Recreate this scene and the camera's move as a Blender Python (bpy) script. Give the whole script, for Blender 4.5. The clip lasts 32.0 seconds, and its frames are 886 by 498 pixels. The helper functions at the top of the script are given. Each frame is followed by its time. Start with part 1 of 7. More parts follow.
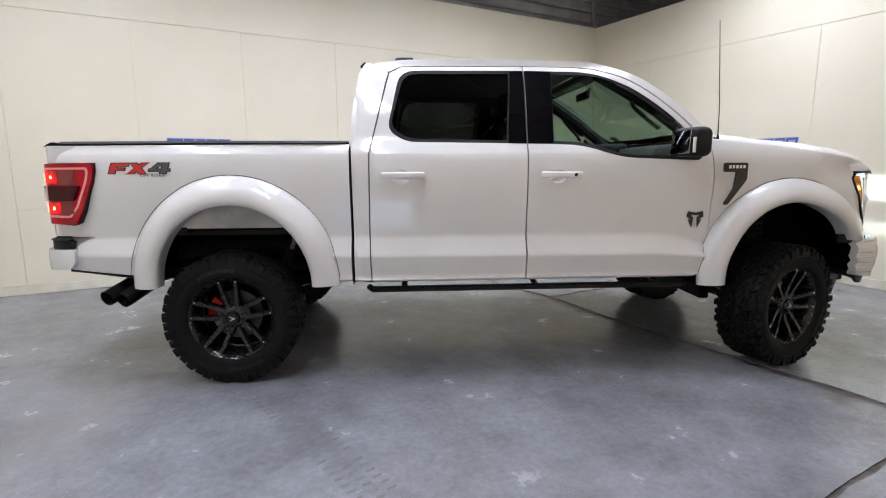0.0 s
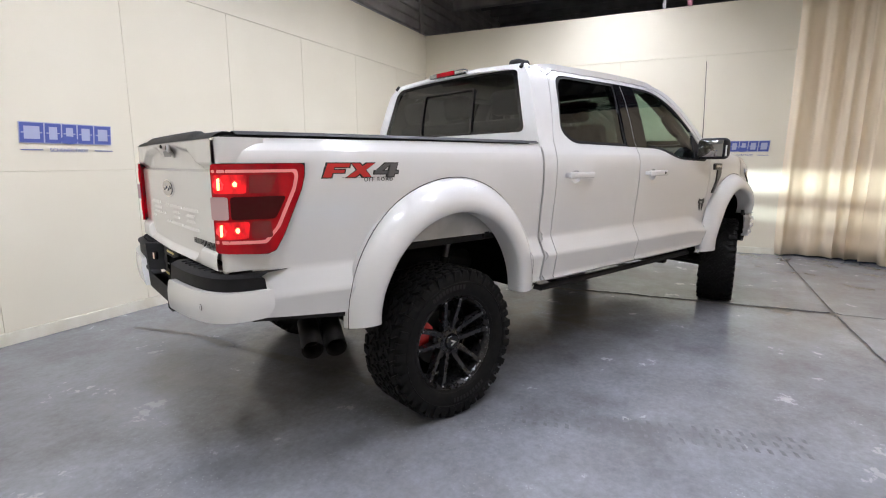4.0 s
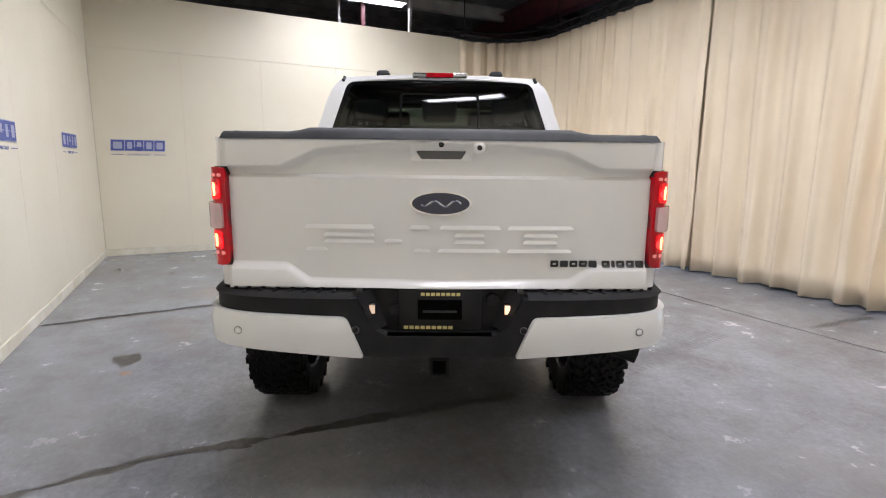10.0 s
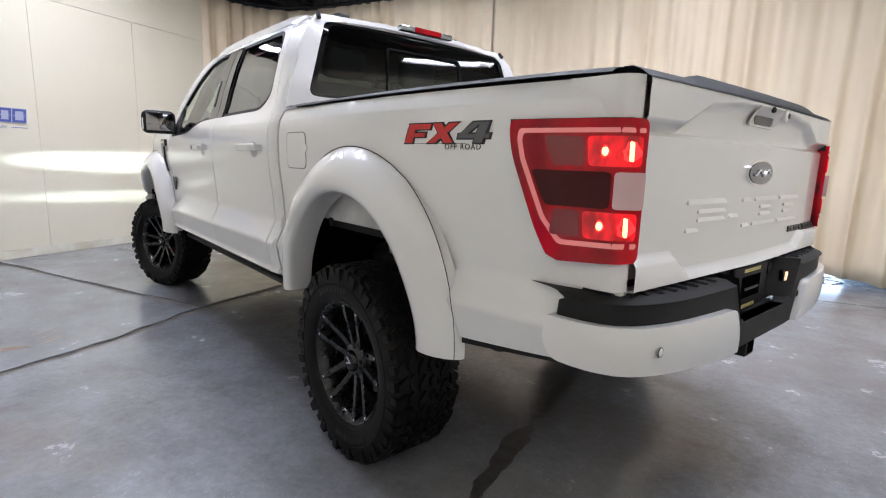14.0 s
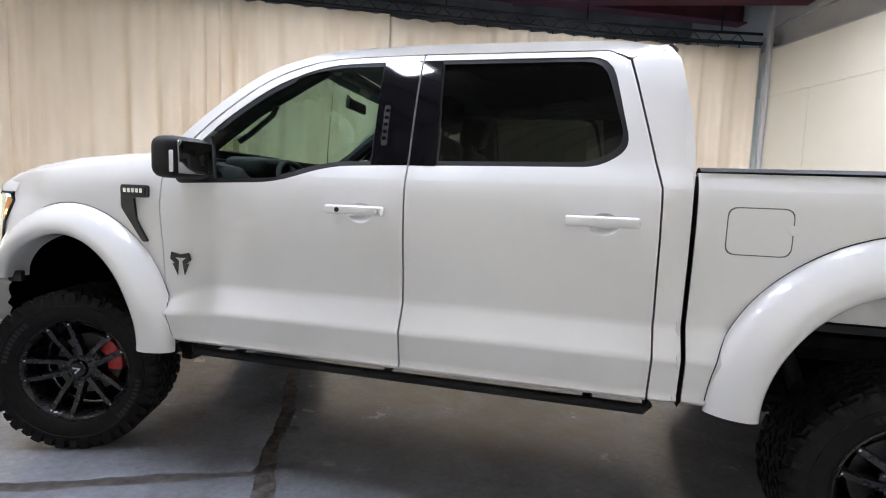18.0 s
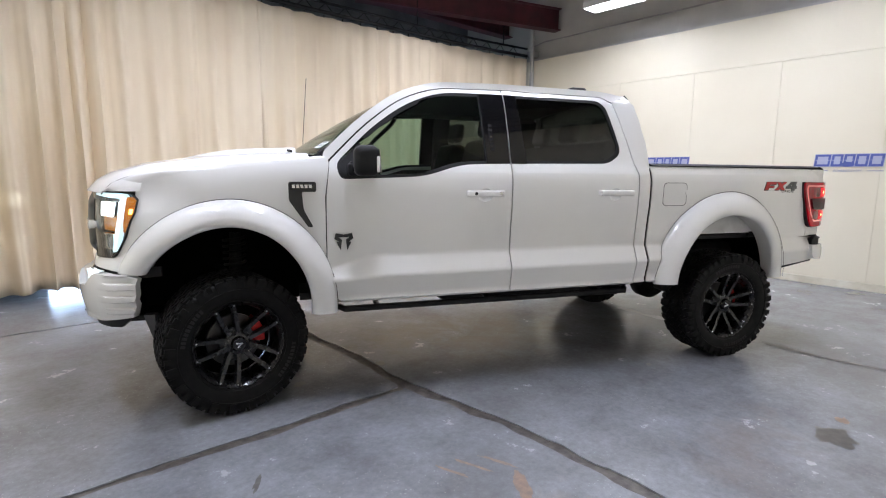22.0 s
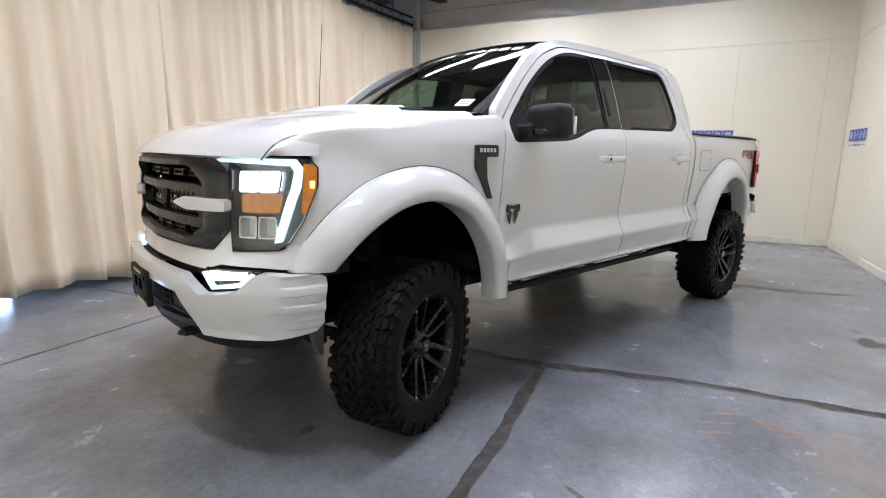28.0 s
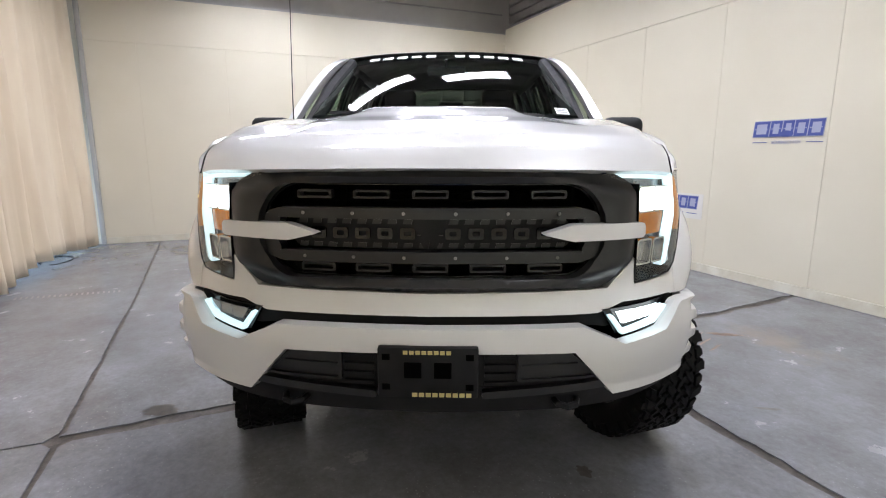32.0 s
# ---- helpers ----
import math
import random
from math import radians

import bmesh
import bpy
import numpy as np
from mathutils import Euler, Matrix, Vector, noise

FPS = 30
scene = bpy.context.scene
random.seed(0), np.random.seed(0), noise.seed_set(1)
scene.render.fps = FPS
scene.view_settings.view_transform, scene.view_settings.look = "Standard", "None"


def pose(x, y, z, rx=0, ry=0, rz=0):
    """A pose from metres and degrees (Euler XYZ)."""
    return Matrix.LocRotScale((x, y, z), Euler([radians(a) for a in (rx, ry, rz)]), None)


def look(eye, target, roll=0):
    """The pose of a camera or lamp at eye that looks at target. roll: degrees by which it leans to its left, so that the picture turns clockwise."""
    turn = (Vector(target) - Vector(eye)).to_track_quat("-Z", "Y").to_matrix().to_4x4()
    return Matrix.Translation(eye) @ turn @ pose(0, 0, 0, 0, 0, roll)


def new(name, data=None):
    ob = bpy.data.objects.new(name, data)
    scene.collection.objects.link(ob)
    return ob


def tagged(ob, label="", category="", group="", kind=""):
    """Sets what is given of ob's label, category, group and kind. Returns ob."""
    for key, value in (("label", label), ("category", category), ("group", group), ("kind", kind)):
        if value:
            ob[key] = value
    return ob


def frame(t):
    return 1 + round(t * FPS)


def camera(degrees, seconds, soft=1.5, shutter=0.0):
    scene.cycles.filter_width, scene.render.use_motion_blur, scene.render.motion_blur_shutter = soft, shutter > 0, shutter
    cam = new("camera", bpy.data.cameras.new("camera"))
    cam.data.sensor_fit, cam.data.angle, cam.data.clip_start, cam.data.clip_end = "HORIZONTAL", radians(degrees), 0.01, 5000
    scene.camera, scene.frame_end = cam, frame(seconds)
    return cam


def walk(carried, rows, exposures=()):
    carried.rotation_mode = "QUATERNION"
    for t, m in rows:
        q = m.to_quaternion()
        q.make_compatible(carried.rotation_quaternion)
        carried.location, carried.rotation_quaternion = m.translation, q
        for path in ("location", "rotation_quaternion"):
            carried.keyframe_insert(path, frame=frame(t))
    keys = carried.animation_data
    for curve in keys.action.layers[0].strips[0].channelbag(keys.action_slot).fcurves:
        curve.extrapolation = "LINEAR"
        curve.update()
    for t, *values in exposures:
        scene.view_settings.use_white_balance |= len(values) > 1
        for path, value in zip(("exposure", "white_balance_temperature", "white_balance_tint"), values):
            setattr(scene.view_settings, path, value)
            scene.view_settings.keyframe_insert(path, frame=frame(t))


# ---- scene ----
cam = camera(82.4, 32.0, 1.1)
# seconds, eye and target in metres, roll in degrees
PATH = [
    (0, (-0.718, -4.198, 1.37), (-0.584, -2.228, 1.049), -0.2),
    (0.5, (-1.274, -4.112, 1.375), (-0.951, -2.166, 1.043), -0.2),
    (1, (-1.803, -3.951, 1.361), (-1.243, -2.061, 1.018), -0.4),
    (1.5, (-2.35, -3.817, 1.373), (-1.569, -2.006, 1.038), -0.7),
    (2, (-2.837, -3.67, 1.38), (-1.912, -1.928, 1.046), -0.4),
    (2.5, (-3.192, -3.383, 1.39), (-2.128, -1.721, 1.063), -0.2),
    (4.5, (-3.633, -3.015, 1.402), (-2.355, -1.516, 1.057), 0.1),
    (5, (-3.678, -2.902, 1.372), (-2.381, -1.422, 1.016), 0.6),
    (5.5, (-3.807, -2.422, 1.383), (-2.439, -1.013, 1.006), 1.8),
    (6, (-4.054, -1.948, 1.382), (-2.544, -0.693, 1.003), 2.3),
    (6.5, (-4.231, -1.441, 1.367), (-2.565, -0.417, 0.944), 1.9),
    (7, (-4.434, -0.95, 1.382), (-2.605, -0.247, 0.984), 0.8),
    (7.5, (-4.603, -0.537, 1.401), (-2.676, -0.148, 1.03), -0.5),
    (8, (-4.698, -0.24, 1.431), (-2.735, -0.086, 1.08), 0.0),
    (8.5, (-4.842, -0.08, 1.44), (-2.87, -0.046, 1.106), 0.4),
    (9, (-4.885, -0.03, 1.438), (-2.913, -0.02, 1.108), 0.2),
    (9.5, (-4.89, -0.02, 1.432), (-2.917, -0.023, 1.106), 0.2),
    (10, (-4.891, 0.016, 1.415), (-2.918, -0.011, 1.083), 0.6),
    (10.5, (-4.795, 0.265, 1.348), (-2.826, 0.135, 1.023), 0.6),
    (11, (-4.646, 0.712, 1.381), (-2.711, 0.328, 1.052), 0.4),
    (11.5, (-4.498, 1.225, 1.363), (-2.661, 0.507, 1.026), -0.0),
    (12, (-4.274, 1.543, 1.324), (-2.557, 0.587, 0.949), -0.4),
    (12.5, (-4.121, 1.698, 1.313), (-2.491, 0.594, 0.961), -2.0),
    (13, (-3.944, 1.844, 1.27), (-2.381, 0.645, 0.922), -0.8),
    (13.5, (-3.789, 1.939, 1.278), (-2.261, 0.694, 0.938), 0.8),
    (15.5, (-2.967, 2.274, 1.274), (-1.554, 0.896, 0.948), 0.8),
    (16, (-2.512, 2.307, 1.277), (-1.185, 0.834, 1.013), -0.8),
    (16.5, (-2.038, 2.393, 1.309), (-0.895, 0.766, 1.092), -0.4),
    (17, (-1.559, 2.556, 1.405), (-0.615, 0.81, 1.158), -1.5),
    (17.5, (-1.11, 2.72, 1.395), (-0.376, 0.874, 1.168), 0.9),
    (18, (-0.648, 3.006, 1.386), (-0.155, 1.078, 1.183), 2.2),
    (18.5, (-0.232, 3.198, 1.384), (0.024, 1.232, 1.121), 2.4),
    (19, (0.175, 3.386, 1.406), (0.215, 1.404, 1.144), 2.0),
    (19.5, (0.576, 3.6, 1.442), (0.411, 1.627, 1.158), 0.8),
    (20, (0.911, 3.723, 1.461), (0.577, 1.773, 1.166), 0.0),
    (20.5, (1.222, 3.926, 1.486), (0.751, 2.008, 1.174), 1.0),
    (21, (1.378, 4.013, 1.471), (0.854, 2.106, 1.172), 1.3),
    (21.5, (1.458, 4.079, 1.465), (0.892, 2.179, 1.2), 0.6),
    (22, (1.484, 4.145, 1.447), (0.914, 2.251, 1.151), 0.5),
    (22.5, (1.501, 4.161, 1.439), (0.941, 2.269, 1.111), 0.7),
    (23, (1.501, 4.154, 1.446), (0.943, 2.261, 1.125), 0.6),
    (23.5, (1.519, 4.155, 1.438), (0.962, 2.261, 1.121), 0.9),
    (24, (1.728, 4.046, 1.413), (1.143, 2.162, 1.08), 2.0),
    (24.5, (2.138, 3.747, 1.421), (1.426, 1.908, 1.092), 2.7),
    (25, (2.572, 3.555, 1.385), (1.682, 1.799, 1.032), 2.1),
    (25.5, (2.863, 3.324, 1.36), (1.833, 1.648, 0.998), 1.1),
    (27.5, (3.299, 2.805, 1.329), (2.005, 1.325, 0.962), 0.2),
    (28, (3.292, 2.807, 1.351), (1.996, 1.33, 0.975), 0.6),
    (28.5, (3.308, 2.779, 1.331), (2.003, 1.308, 0.971), 0.6),
    (29, (3.372, 2.544, 1.306), (2.027, 1.108, 0.952), 1.2),
    (29.5, (3.494, 2.052, 1.324), (2.034, 0.729, 0.981), 1.0),
    (30, (3.706, 1.547, 1.306), (2.059, 0.463, 0.969), 0.9),
    (30.5, (3.856, 1.075, 1.31), (2.049, 0.306, 0.931), 0.6),
    (31, (4.069, 0.671, 1.33), (2.157, 0.243, 0.929), 0.3),
    (31.5, (4.199, 0.319, 1.342), (2.25, 0.146, 0.927), 0.0),
    (32, (4.322, 0.097, 1.379), (2.357, 0.032, 1.011), 0.1),
]
EXPOSURES = [(0, -0.08, 6600, 10), (5, 0.0, 6650, 10), (7, -0.01, 6900, 10), (11, 0.0, 6850, 10), (13, 0.0, 6650, 10), (16, 0.17, 6200, 10), (19, 0.28, 6450, 10), (21, 0.10, 6500, 10), (25, 0.02, 6500, 10), (29, 0.0, 6500, 10), (32, -0.08, 6700, 10)]
walk(cam, [(t, look(eye, target, roll)) for t, eye, target, roll in PATH], EXPOSURES)

# ---- world and lamps ----
world = bpy.data.worlds.new("hall_air")
scene.world = world
world.use_nodes = True
world.node_tree.nodes["Background"].inputs[0].default_value = (0.55, 0.6, 0.7, 1)
world.node_tree.nodes["Background"].inputs[1].default_value = 0.005
LAMP_POWER = 53.5
# the second lamp is unseen, added to brighten the tailgate
LAMPS = ((-4.15, -1.05, 0.6, 4.05), (-3.95, 1.40, 0.42, 4.15), (-2.9, 0.9, 1.15, 4.22), (-1.25, -0.75, 0.85, 4.22), (-0.80, 0.85, 1.05, 4.22), (1.2, -1.3, 1.2, 4.22), (1.5, 0.75, 1.25, 4.22), (3.45, -0.05, 0.95, 4.25), (5.65, -1.2, 0.6, 4.60), (-2.4, -2.2, 0.7, 4.22))
HEAD_POWER = 200.0

# ---- materials ----


def material(name, color, rough=0.5, metal=0.0, coat=0.0, ior=1.5, emit=None, power=0.0):
    m = bpy.data.materials.new(name)
    m.use_nodes = True
    b = m.node_tree.nodes["Principled BSDF"]
    b.inputs["Base Color"].default_value = (*color, 1)
    b.inputs["Roughness"].default_value = rough
    b.inputs["Metallic"].default_value = metal
    b.inputs["IOR"].default_value = ior
    b.inputs["Coat Weight"].default_value = coat
    b.inputs["Coat Roughness"].default_value = 0.03
    if emit:
        b.inputs["Emission Color"].default_value = (*emit, 1)
        b.inputs["Emission Strength"].default_value = power
    return m


def vary(m, scale, low, high, detail=4.0, socket="Base Color", where="Object", stretch=(1, 1, 1)):
    """Blend two values by noise into one input of the material."""
    t = m.node_tree
    b = t.nodes["Principled BSDF"]
    co, mp = t.nodes.new("ShaderNodeTexCoord"), t.nodes.new("ShaderNodeMapping")
    mp.inputs["Scale"].default_value = stretch
    nz, rp = t.nodes.new("ShaderNodeTexNoise"), t.nodes.new("ShaderNodeValToRGB")
    nz.inputs["Scale"].default_value, nz.inputs["Detail"].default_value = scale, detail
    rp.color_ramp.elements[0].position, rp.color_ramp.elements[1].position = 0.35, 0.68
    lo = low if isinstance(low, tuple) else (low,) * 3
    hi = high if isinstance(high, tuple) else (high,) * 3
    rp.color_ramp.elements[0].color, rp.color_ramp.elements[1].color = (*lo, 1), (*hi, 1)
    t.links.new(co.outputs[where], mp.inputs[0])
    t.links.new(mp.outputs[0], nz.inputs["Vector"])
    t.links.new(nz.outputs["Fac"], rp.inputs[0])
    t.links.new(rp.outputs[0], b.inputs[socket])
    return rp


def bump(m, scale, strength, distance=0.01, detail=5.0, stretch=(1, 1, 1)):
    t = m.node_tree
    b = t.nodes["Principled BSDF"]
    co, mp = t.nodes.new("ShaderNodeTexCoord"), t.nodes.new("ShaderNodeMapping")
    mp.inputs["Scale"].default_value = stretch
    nz, bp = t.nodes.new("ShaderNodeTexNoise"), t.nodes.new("ShaderNodeBump")
    nz.inputs["Scale"].default_value, nz.inputs["Detail"].default_value = scale, detail
    bp.inputs["Strength"].default_value, bp.inputs["Distance"].default_value = strength, distance
    t.links.new(co.outputs["Object"], mp.inputs[0])
    t.links.new(mp.outputs[0], nz.inputs["Vector"])
    t.links.new(nz.outputs["Fac"], bp.inputs["Height"])
    t.links.new(bp.outputs[0], b.inputs["Normal"])


def glass(name, tint, gloss=0.015):
    """A thin pane: tinted see-through with a Fresnel sheen."""
    m = bpy.data.materials.new(name)
    m.use_nodes = True
    t = m.node_tree
    t.nodes.remove(t.nodes["Principled BSDF"])
    tr, gl, fr, mx, pw, ml = (t.nodes.new(k) for k in ("ShaderNodeBsdfTransparent", "ShaderNodeBsdfGlossy", "ShaderNodeLayerWeight", "ShaderNodeMixShader", "ShaderNodeMath", "ShaderNodeMath"))
    tr.inputs[0].default_value = (*tint, 1)
    gl.inputs["Roughness"].default_value = gloss
    # Schlick's gloss: a few per cent head on, all at grazing
    fr.inputs["Blend"].default_value = 0.5
    pw.operation, ml.operation = "POWER", "MULTIPLY_ADD"
    pw.inputs[1].default_value = 4.2
    ml.inputs[1].default_value, ml.inputs[2].default_value = 0.92, 0.06
    t.links.new(fr.outputs["Facing"], pw.inputs[0])
    t.links.new(pw.outputs[0], ml.inputs[0])
    t.links.new(ml.outputs[0], mx.inputs[0])
    t.links.new(tr.outputs[0], mx.inputs[1])
    t.links.new(gl.outputs[0], mx.inputs[2])
    t.links.new(mx.outputs[0], t.nodes["Material Output"].inputs[0])
    return m


WHITE = material("white_paint", (0.73, 0.73, 0.72), 0.28, coat=1.0)
vary(WHITE, 1.3, (0.715, 0.715, 0.707), (0.745, 0.745, 0.737))
# a greyer, mottled white than the body paint
UNDER_WHITE = material("mottled_white_liner", (0.55, 0.55, 0.54), 0.55)
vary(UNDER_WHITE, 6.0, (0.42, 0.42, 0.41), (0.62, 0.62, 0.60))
BLACK = material("black_grained_plastic", (0.014, 0.014, 0.015), 0.62)
bump(BLACK, 220.0, 0.25, 0.002)
vary(BLACK, 9.0, (0.007, 0.007, 0.008), (0.015, 0.015, 0.016))
CHAR = material("charcoal_satin_plastic", (0.025, 0.026, 0.027), 0.34)
vary(CHAR, 14.0, (0.012, 0.0125, 0.013), (0.019, 0.0195, 0.020))
vary(CHAR, 60.0, 0.28, 0.38, socket="Roughness")
GLOSS_BLACK = material("gloss_black", (0.005, 0.005, 0.006), 0.06)
# near-black without gloss: shade inside wells, openings and gaps, put into the colour
SHADE_BLACK = material("cavity_shade_black", (0.0025, 0.0025, 0.0025), 0.9)
CHASSIS = material("black_chassis_steel", (0.02, 0.02, 0.021), 0.6, metal=0.2)
vary(CHASSIS, 12.0, (0.005, 0.005, 0.005), (0.018, 0.017, 0.016))
RUBBER = material("tyre_rubber", (0.005, 0.005, 0.005), 0.62)
vary(RUBBER, 24.0, (0.0025, 0.0025, 0.0025), (0.0065, 0.0063, 0.006))
bump(RUBBER, 120.0, 0.2, 0.002)
RIM = material("satin_black_alloy", (0.006, 0.006, 0.007), 0.28, metal=0.0, coat=0.15)
vary(RIM, 40.0, 0.24, 0.36, socket="Roughness")
MILLED = material("milled_aluminium", (0.75, 0.75, 0.76), 0.3, metal=1.0)
CHROME = material("chrome", (0.8, 0.8, 0.8), 0.08, metal=1.0)
STEEL = material("dull_steel", (0.3, 0.3, 0.3), 0.45, metal=0.9)
vary(STEEL, 30.0, (0.2, 0.19, 0.18), (0.36, 0.36, 0.36))
DARK_STEEL = material("brake_disc_steel", (0.09, 0.088, 0.085), 0.4, metal=0.9)
CALIPER = material("red_caliper", (0.5, 0.012, 0.012), 0.35, coat=0.3)
RED_LENS = material("red_lens", (0.20, 0.0, 0.004), 0.05, coat=0.2, emit=(1.0, 0.0, 0.008), power=0.10)
DARK_RED = material("dark_red_lens", (0.05, 0.001, 0.003), 0.1)
DEEP_RED = material("deep_red_dim_glow", (0.20, 0.002, 0.006), 0.15, coat=0.5)
RED_GLOW = material("red_lamp_glow", (0.4, 0.002, 0.008), 0.12, emit=(1.0, 0.004, 0.012), power=0.85)


def ribbed_glow(m, low, high, scale, stretch):
    """Let the glow of a lamp vary through its ribbed lens."""
    t = m.node_tree
    b = t.nodes["Principled BSDF"]
    co, mp, nz, mr = (t.nodes.new(k) for k in ("ShaderNodeTexCoord", "ShaderNodeMapping", "ShaderNodeTexNoise", "ShaderNodeMapRange"))
    mp.inputs["Scale"].default_value = stretch
    nz.inputs["Scale"].default_value, nz.inputs["Detail"].default_value = scale, 5.0
    mr.inputs["From Min"].default_value, mr.inputs["From Max"].default_value = 0.35, 0.68
    mr.inputs["To Min"].default_value, mr.inputs["To Max"].default_value = low, high
    t.links.new(co.outputs["Object"], mp.inputs[0])
    t.links.new(mp.outputs[0], nz.inputs["Vector"])
    t.links.new(nz.outputs["Fac"], mr.inputs["Value"])
    t.links.new(mr.outputs["Result"], b.inputs["Emission Strength"])


ribbed_glow(RED_GLOW, 0.06, 1.0, 26.0, (1.0, 1.0, 0.45))
ribbed_glow(RED_LENS, 0.03, 0.20, 14.0, (1.0, 1.0, 0.3))
RED_WARM = material("tail_halo_glow", (0.8, 0.02, 0.02), 0.3, emit=(1.0, 0.02, 0.03), power=1.5)
RED_HOT = material("tail_bulb_glow", (0.9, 0.3, 0.1), 0.3, emit=(1.0, 0.45, 0.16), power=4.5)
PINK_LENS = material("pale_reverse_lens", (0.55, 0.35, 0.36), 0.15, coat=1.0)
PINK_LINE = material("lens_light_line", (0.7, 0.22, 0.22), 0.2, emit=(1.0, 0.25, 0.24), power=0.20)
AMBER = material("amber_lens", (0.55, 0.17, 0.008), 0.15, coat=0.5, emit=(1.0, 0.33, 0.02), power=0.15)
vary(AMBER, 60.0, (0.35, 0.09, 0.004), (0.62, 0.22, 0.012), stretch=(0.3, 2.0, 0.3))
AMBER_HOT = material("amber_glow", (0.9, 0.5, 0.1), 0.3, emit=(1.0, 0.6, 0.12), power=5.0)
DRL = material("daylight_strip_glow", (0.9, 0.95, 1.0), 0.3, emit=(0.62, 0.90, 1.0), power=1.15)
LED = material("headlamp_glow", (1, 1, 1), 0.3, emit=(0.84, 0.95, 1.0), power=4.5)
LAMP_BOWL = material("lamp_reflector_chrome", (0.55, 0.56, 0.58), 0.18, metal=1.0)
LENS = glass("clear_lens", (0.93, 0.95, 0.95))
GLASS = glass("green_tinted_glass", (0.50, 0.62, 0.54))
PRIVACY = glass("dark_privacy_glass", (0.10, 0.115, 0.105))
BACKLIGHT = glass("dark_rear_glass", (0.10, 0.12, 0.11))
LAMP_HOUSING = material("grey_lamp_housing", (0.16, 0.165, 0.17), 0.22, metal=0.7)
TRIM = material("dark_cabin_trim", (0.02, 0.02, 0.021), 0.7)
vary(TRIM, 20.0, (0.015, 0.015, 0.016), (0.03, 0.03, 0.031))
SEAT = material("black_seat_cloth", (0.022, 0.022, 0.024), 0.85)
bump(SEAT, 300.0, 0.4, 0.003)
HEADLINER = material("grey_headliner", (0.22, 0.22, 0.21), 0.9)
# mirror metal with a dark base colour
MIRROR = material("dark_mirror_glass", (0.28, 0.28, 0.29), 0.02, metal=1.0)
EMBLEM_BLUE = material("dark_blue_enamel", (0.008, 0.014, 0.05), 0.15, coat=1.0)
BADGE_RED = material("red_decal", (0.55, 0.02, 0.02), 0.35)
BADGE_GREY = material("grey_decal", (0.09, 0.09, 0.095), 0.35)
BADGE_BLACK = material("black_decal", (0.012, 0.012, 0.013), 0.3)
GOLD = material("pale_gold_print", (0.62, 0.52, 0.22), 0.5)
PAPER = material("white_sticker_paper", (0.78, 0.78, 0.76), 0.6)
PRINT = material("grey_print", (0.2, 0.2, 0.22), 0.6)
SILVER_PRINT = material("white_print", (0.78, 0.78, 0.78), 0.5)

for m_, lv in ((RUBBER, 0.2), (RIM, 0.5), (SHADE_BLACK, 0.0), (CHASSIS, 0.25), (TRIM, 0.25), (SEAT, 0.2), (BLACK, 0.25), (RED_LENS, 0.22), (DARK_RED, 0.2)):
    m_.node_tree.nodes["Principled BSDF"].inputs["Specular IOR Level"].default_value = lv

WALL = material("cream_wall_paint", (0.77, 0.72, 0.58), 0.5)
vary(WALL, 0.9, (0.755, 0.70, 0.56), (0.795, 0.745, 0.605), detail=6)
bump(WALL, 90.0, 0.06, 0.004)
vary(WALL, 30.0, 0.38, 0.55, socket="Roughness")
WALL_JOINT = material("cream_joint_tape", (0.70, 0.635, 0.48), 0.6)
BASE_WHITE = material("white_baseboard_paint", (0.78, 0.74, 0.62), 0.45)
vary(BASE_WHITE, 5.0, (0.66, 0.61, 0.48), (0.8, 0.77, 0.66))
SIDING = material("grey_metal_siding", (0.34, 0.33, 0.33), 0.55)
vary(SIDING, 3.0, (0.28, 0.27, 0.27), (0.4, 0.39, 0.39))
HALL_DARK = material("dim_hall_grey", (0.16, 0.16, 0.17), 0.8)
vary(HALL_DARK, 2.0, (0.12, 0.12, 0.13), (0.21, 0.21, 0.22))
MAROON = material("maroon_beam_paint", (0.07, 0.012, 0.02), 0.5)
vary(MAROON, 4.0, (0.05, 0.01, 0.015), (0.10, 0.018, 0.028))
CLOTH = material("cream_curtain_cloth", (0.78, 0.66, 0.48), 0.85)
vary(CLOTH, 2.4, (0.74, 0.615, 0.45), (0.84, 0.725, 0.55), detail=5, stretch=(1, 1, 0.25))
bump(CLOTH, 260.0, 0.15, 0.002)
SIGN_BLUE = material("sign_blue", (0.07, 0.10, 0.34), 0.5)
SIGN_GREY = material("sign_pale_blue", (0.42, 0.44, 0.58), 0.5)
SIGN_CARD = material("sign_white_card", (0.78, 0.76, 0.70), 0.5)


def lamp_face(f):
    return material("lamp_diffuser_glow", (1, 1, 1), 0.4, emit=(0.93, 0.965, 1.13), power=LAMP_POWER * f)


LAMP_BODY = material("lamp_white_metal", (0.7, 0.7, 0.7), 0.4)
DAY = material("daylight_outside", (0.8, 0.9, 1.0), 0.5, emit=(0.48, 0.68, 1.0), power=17.0)


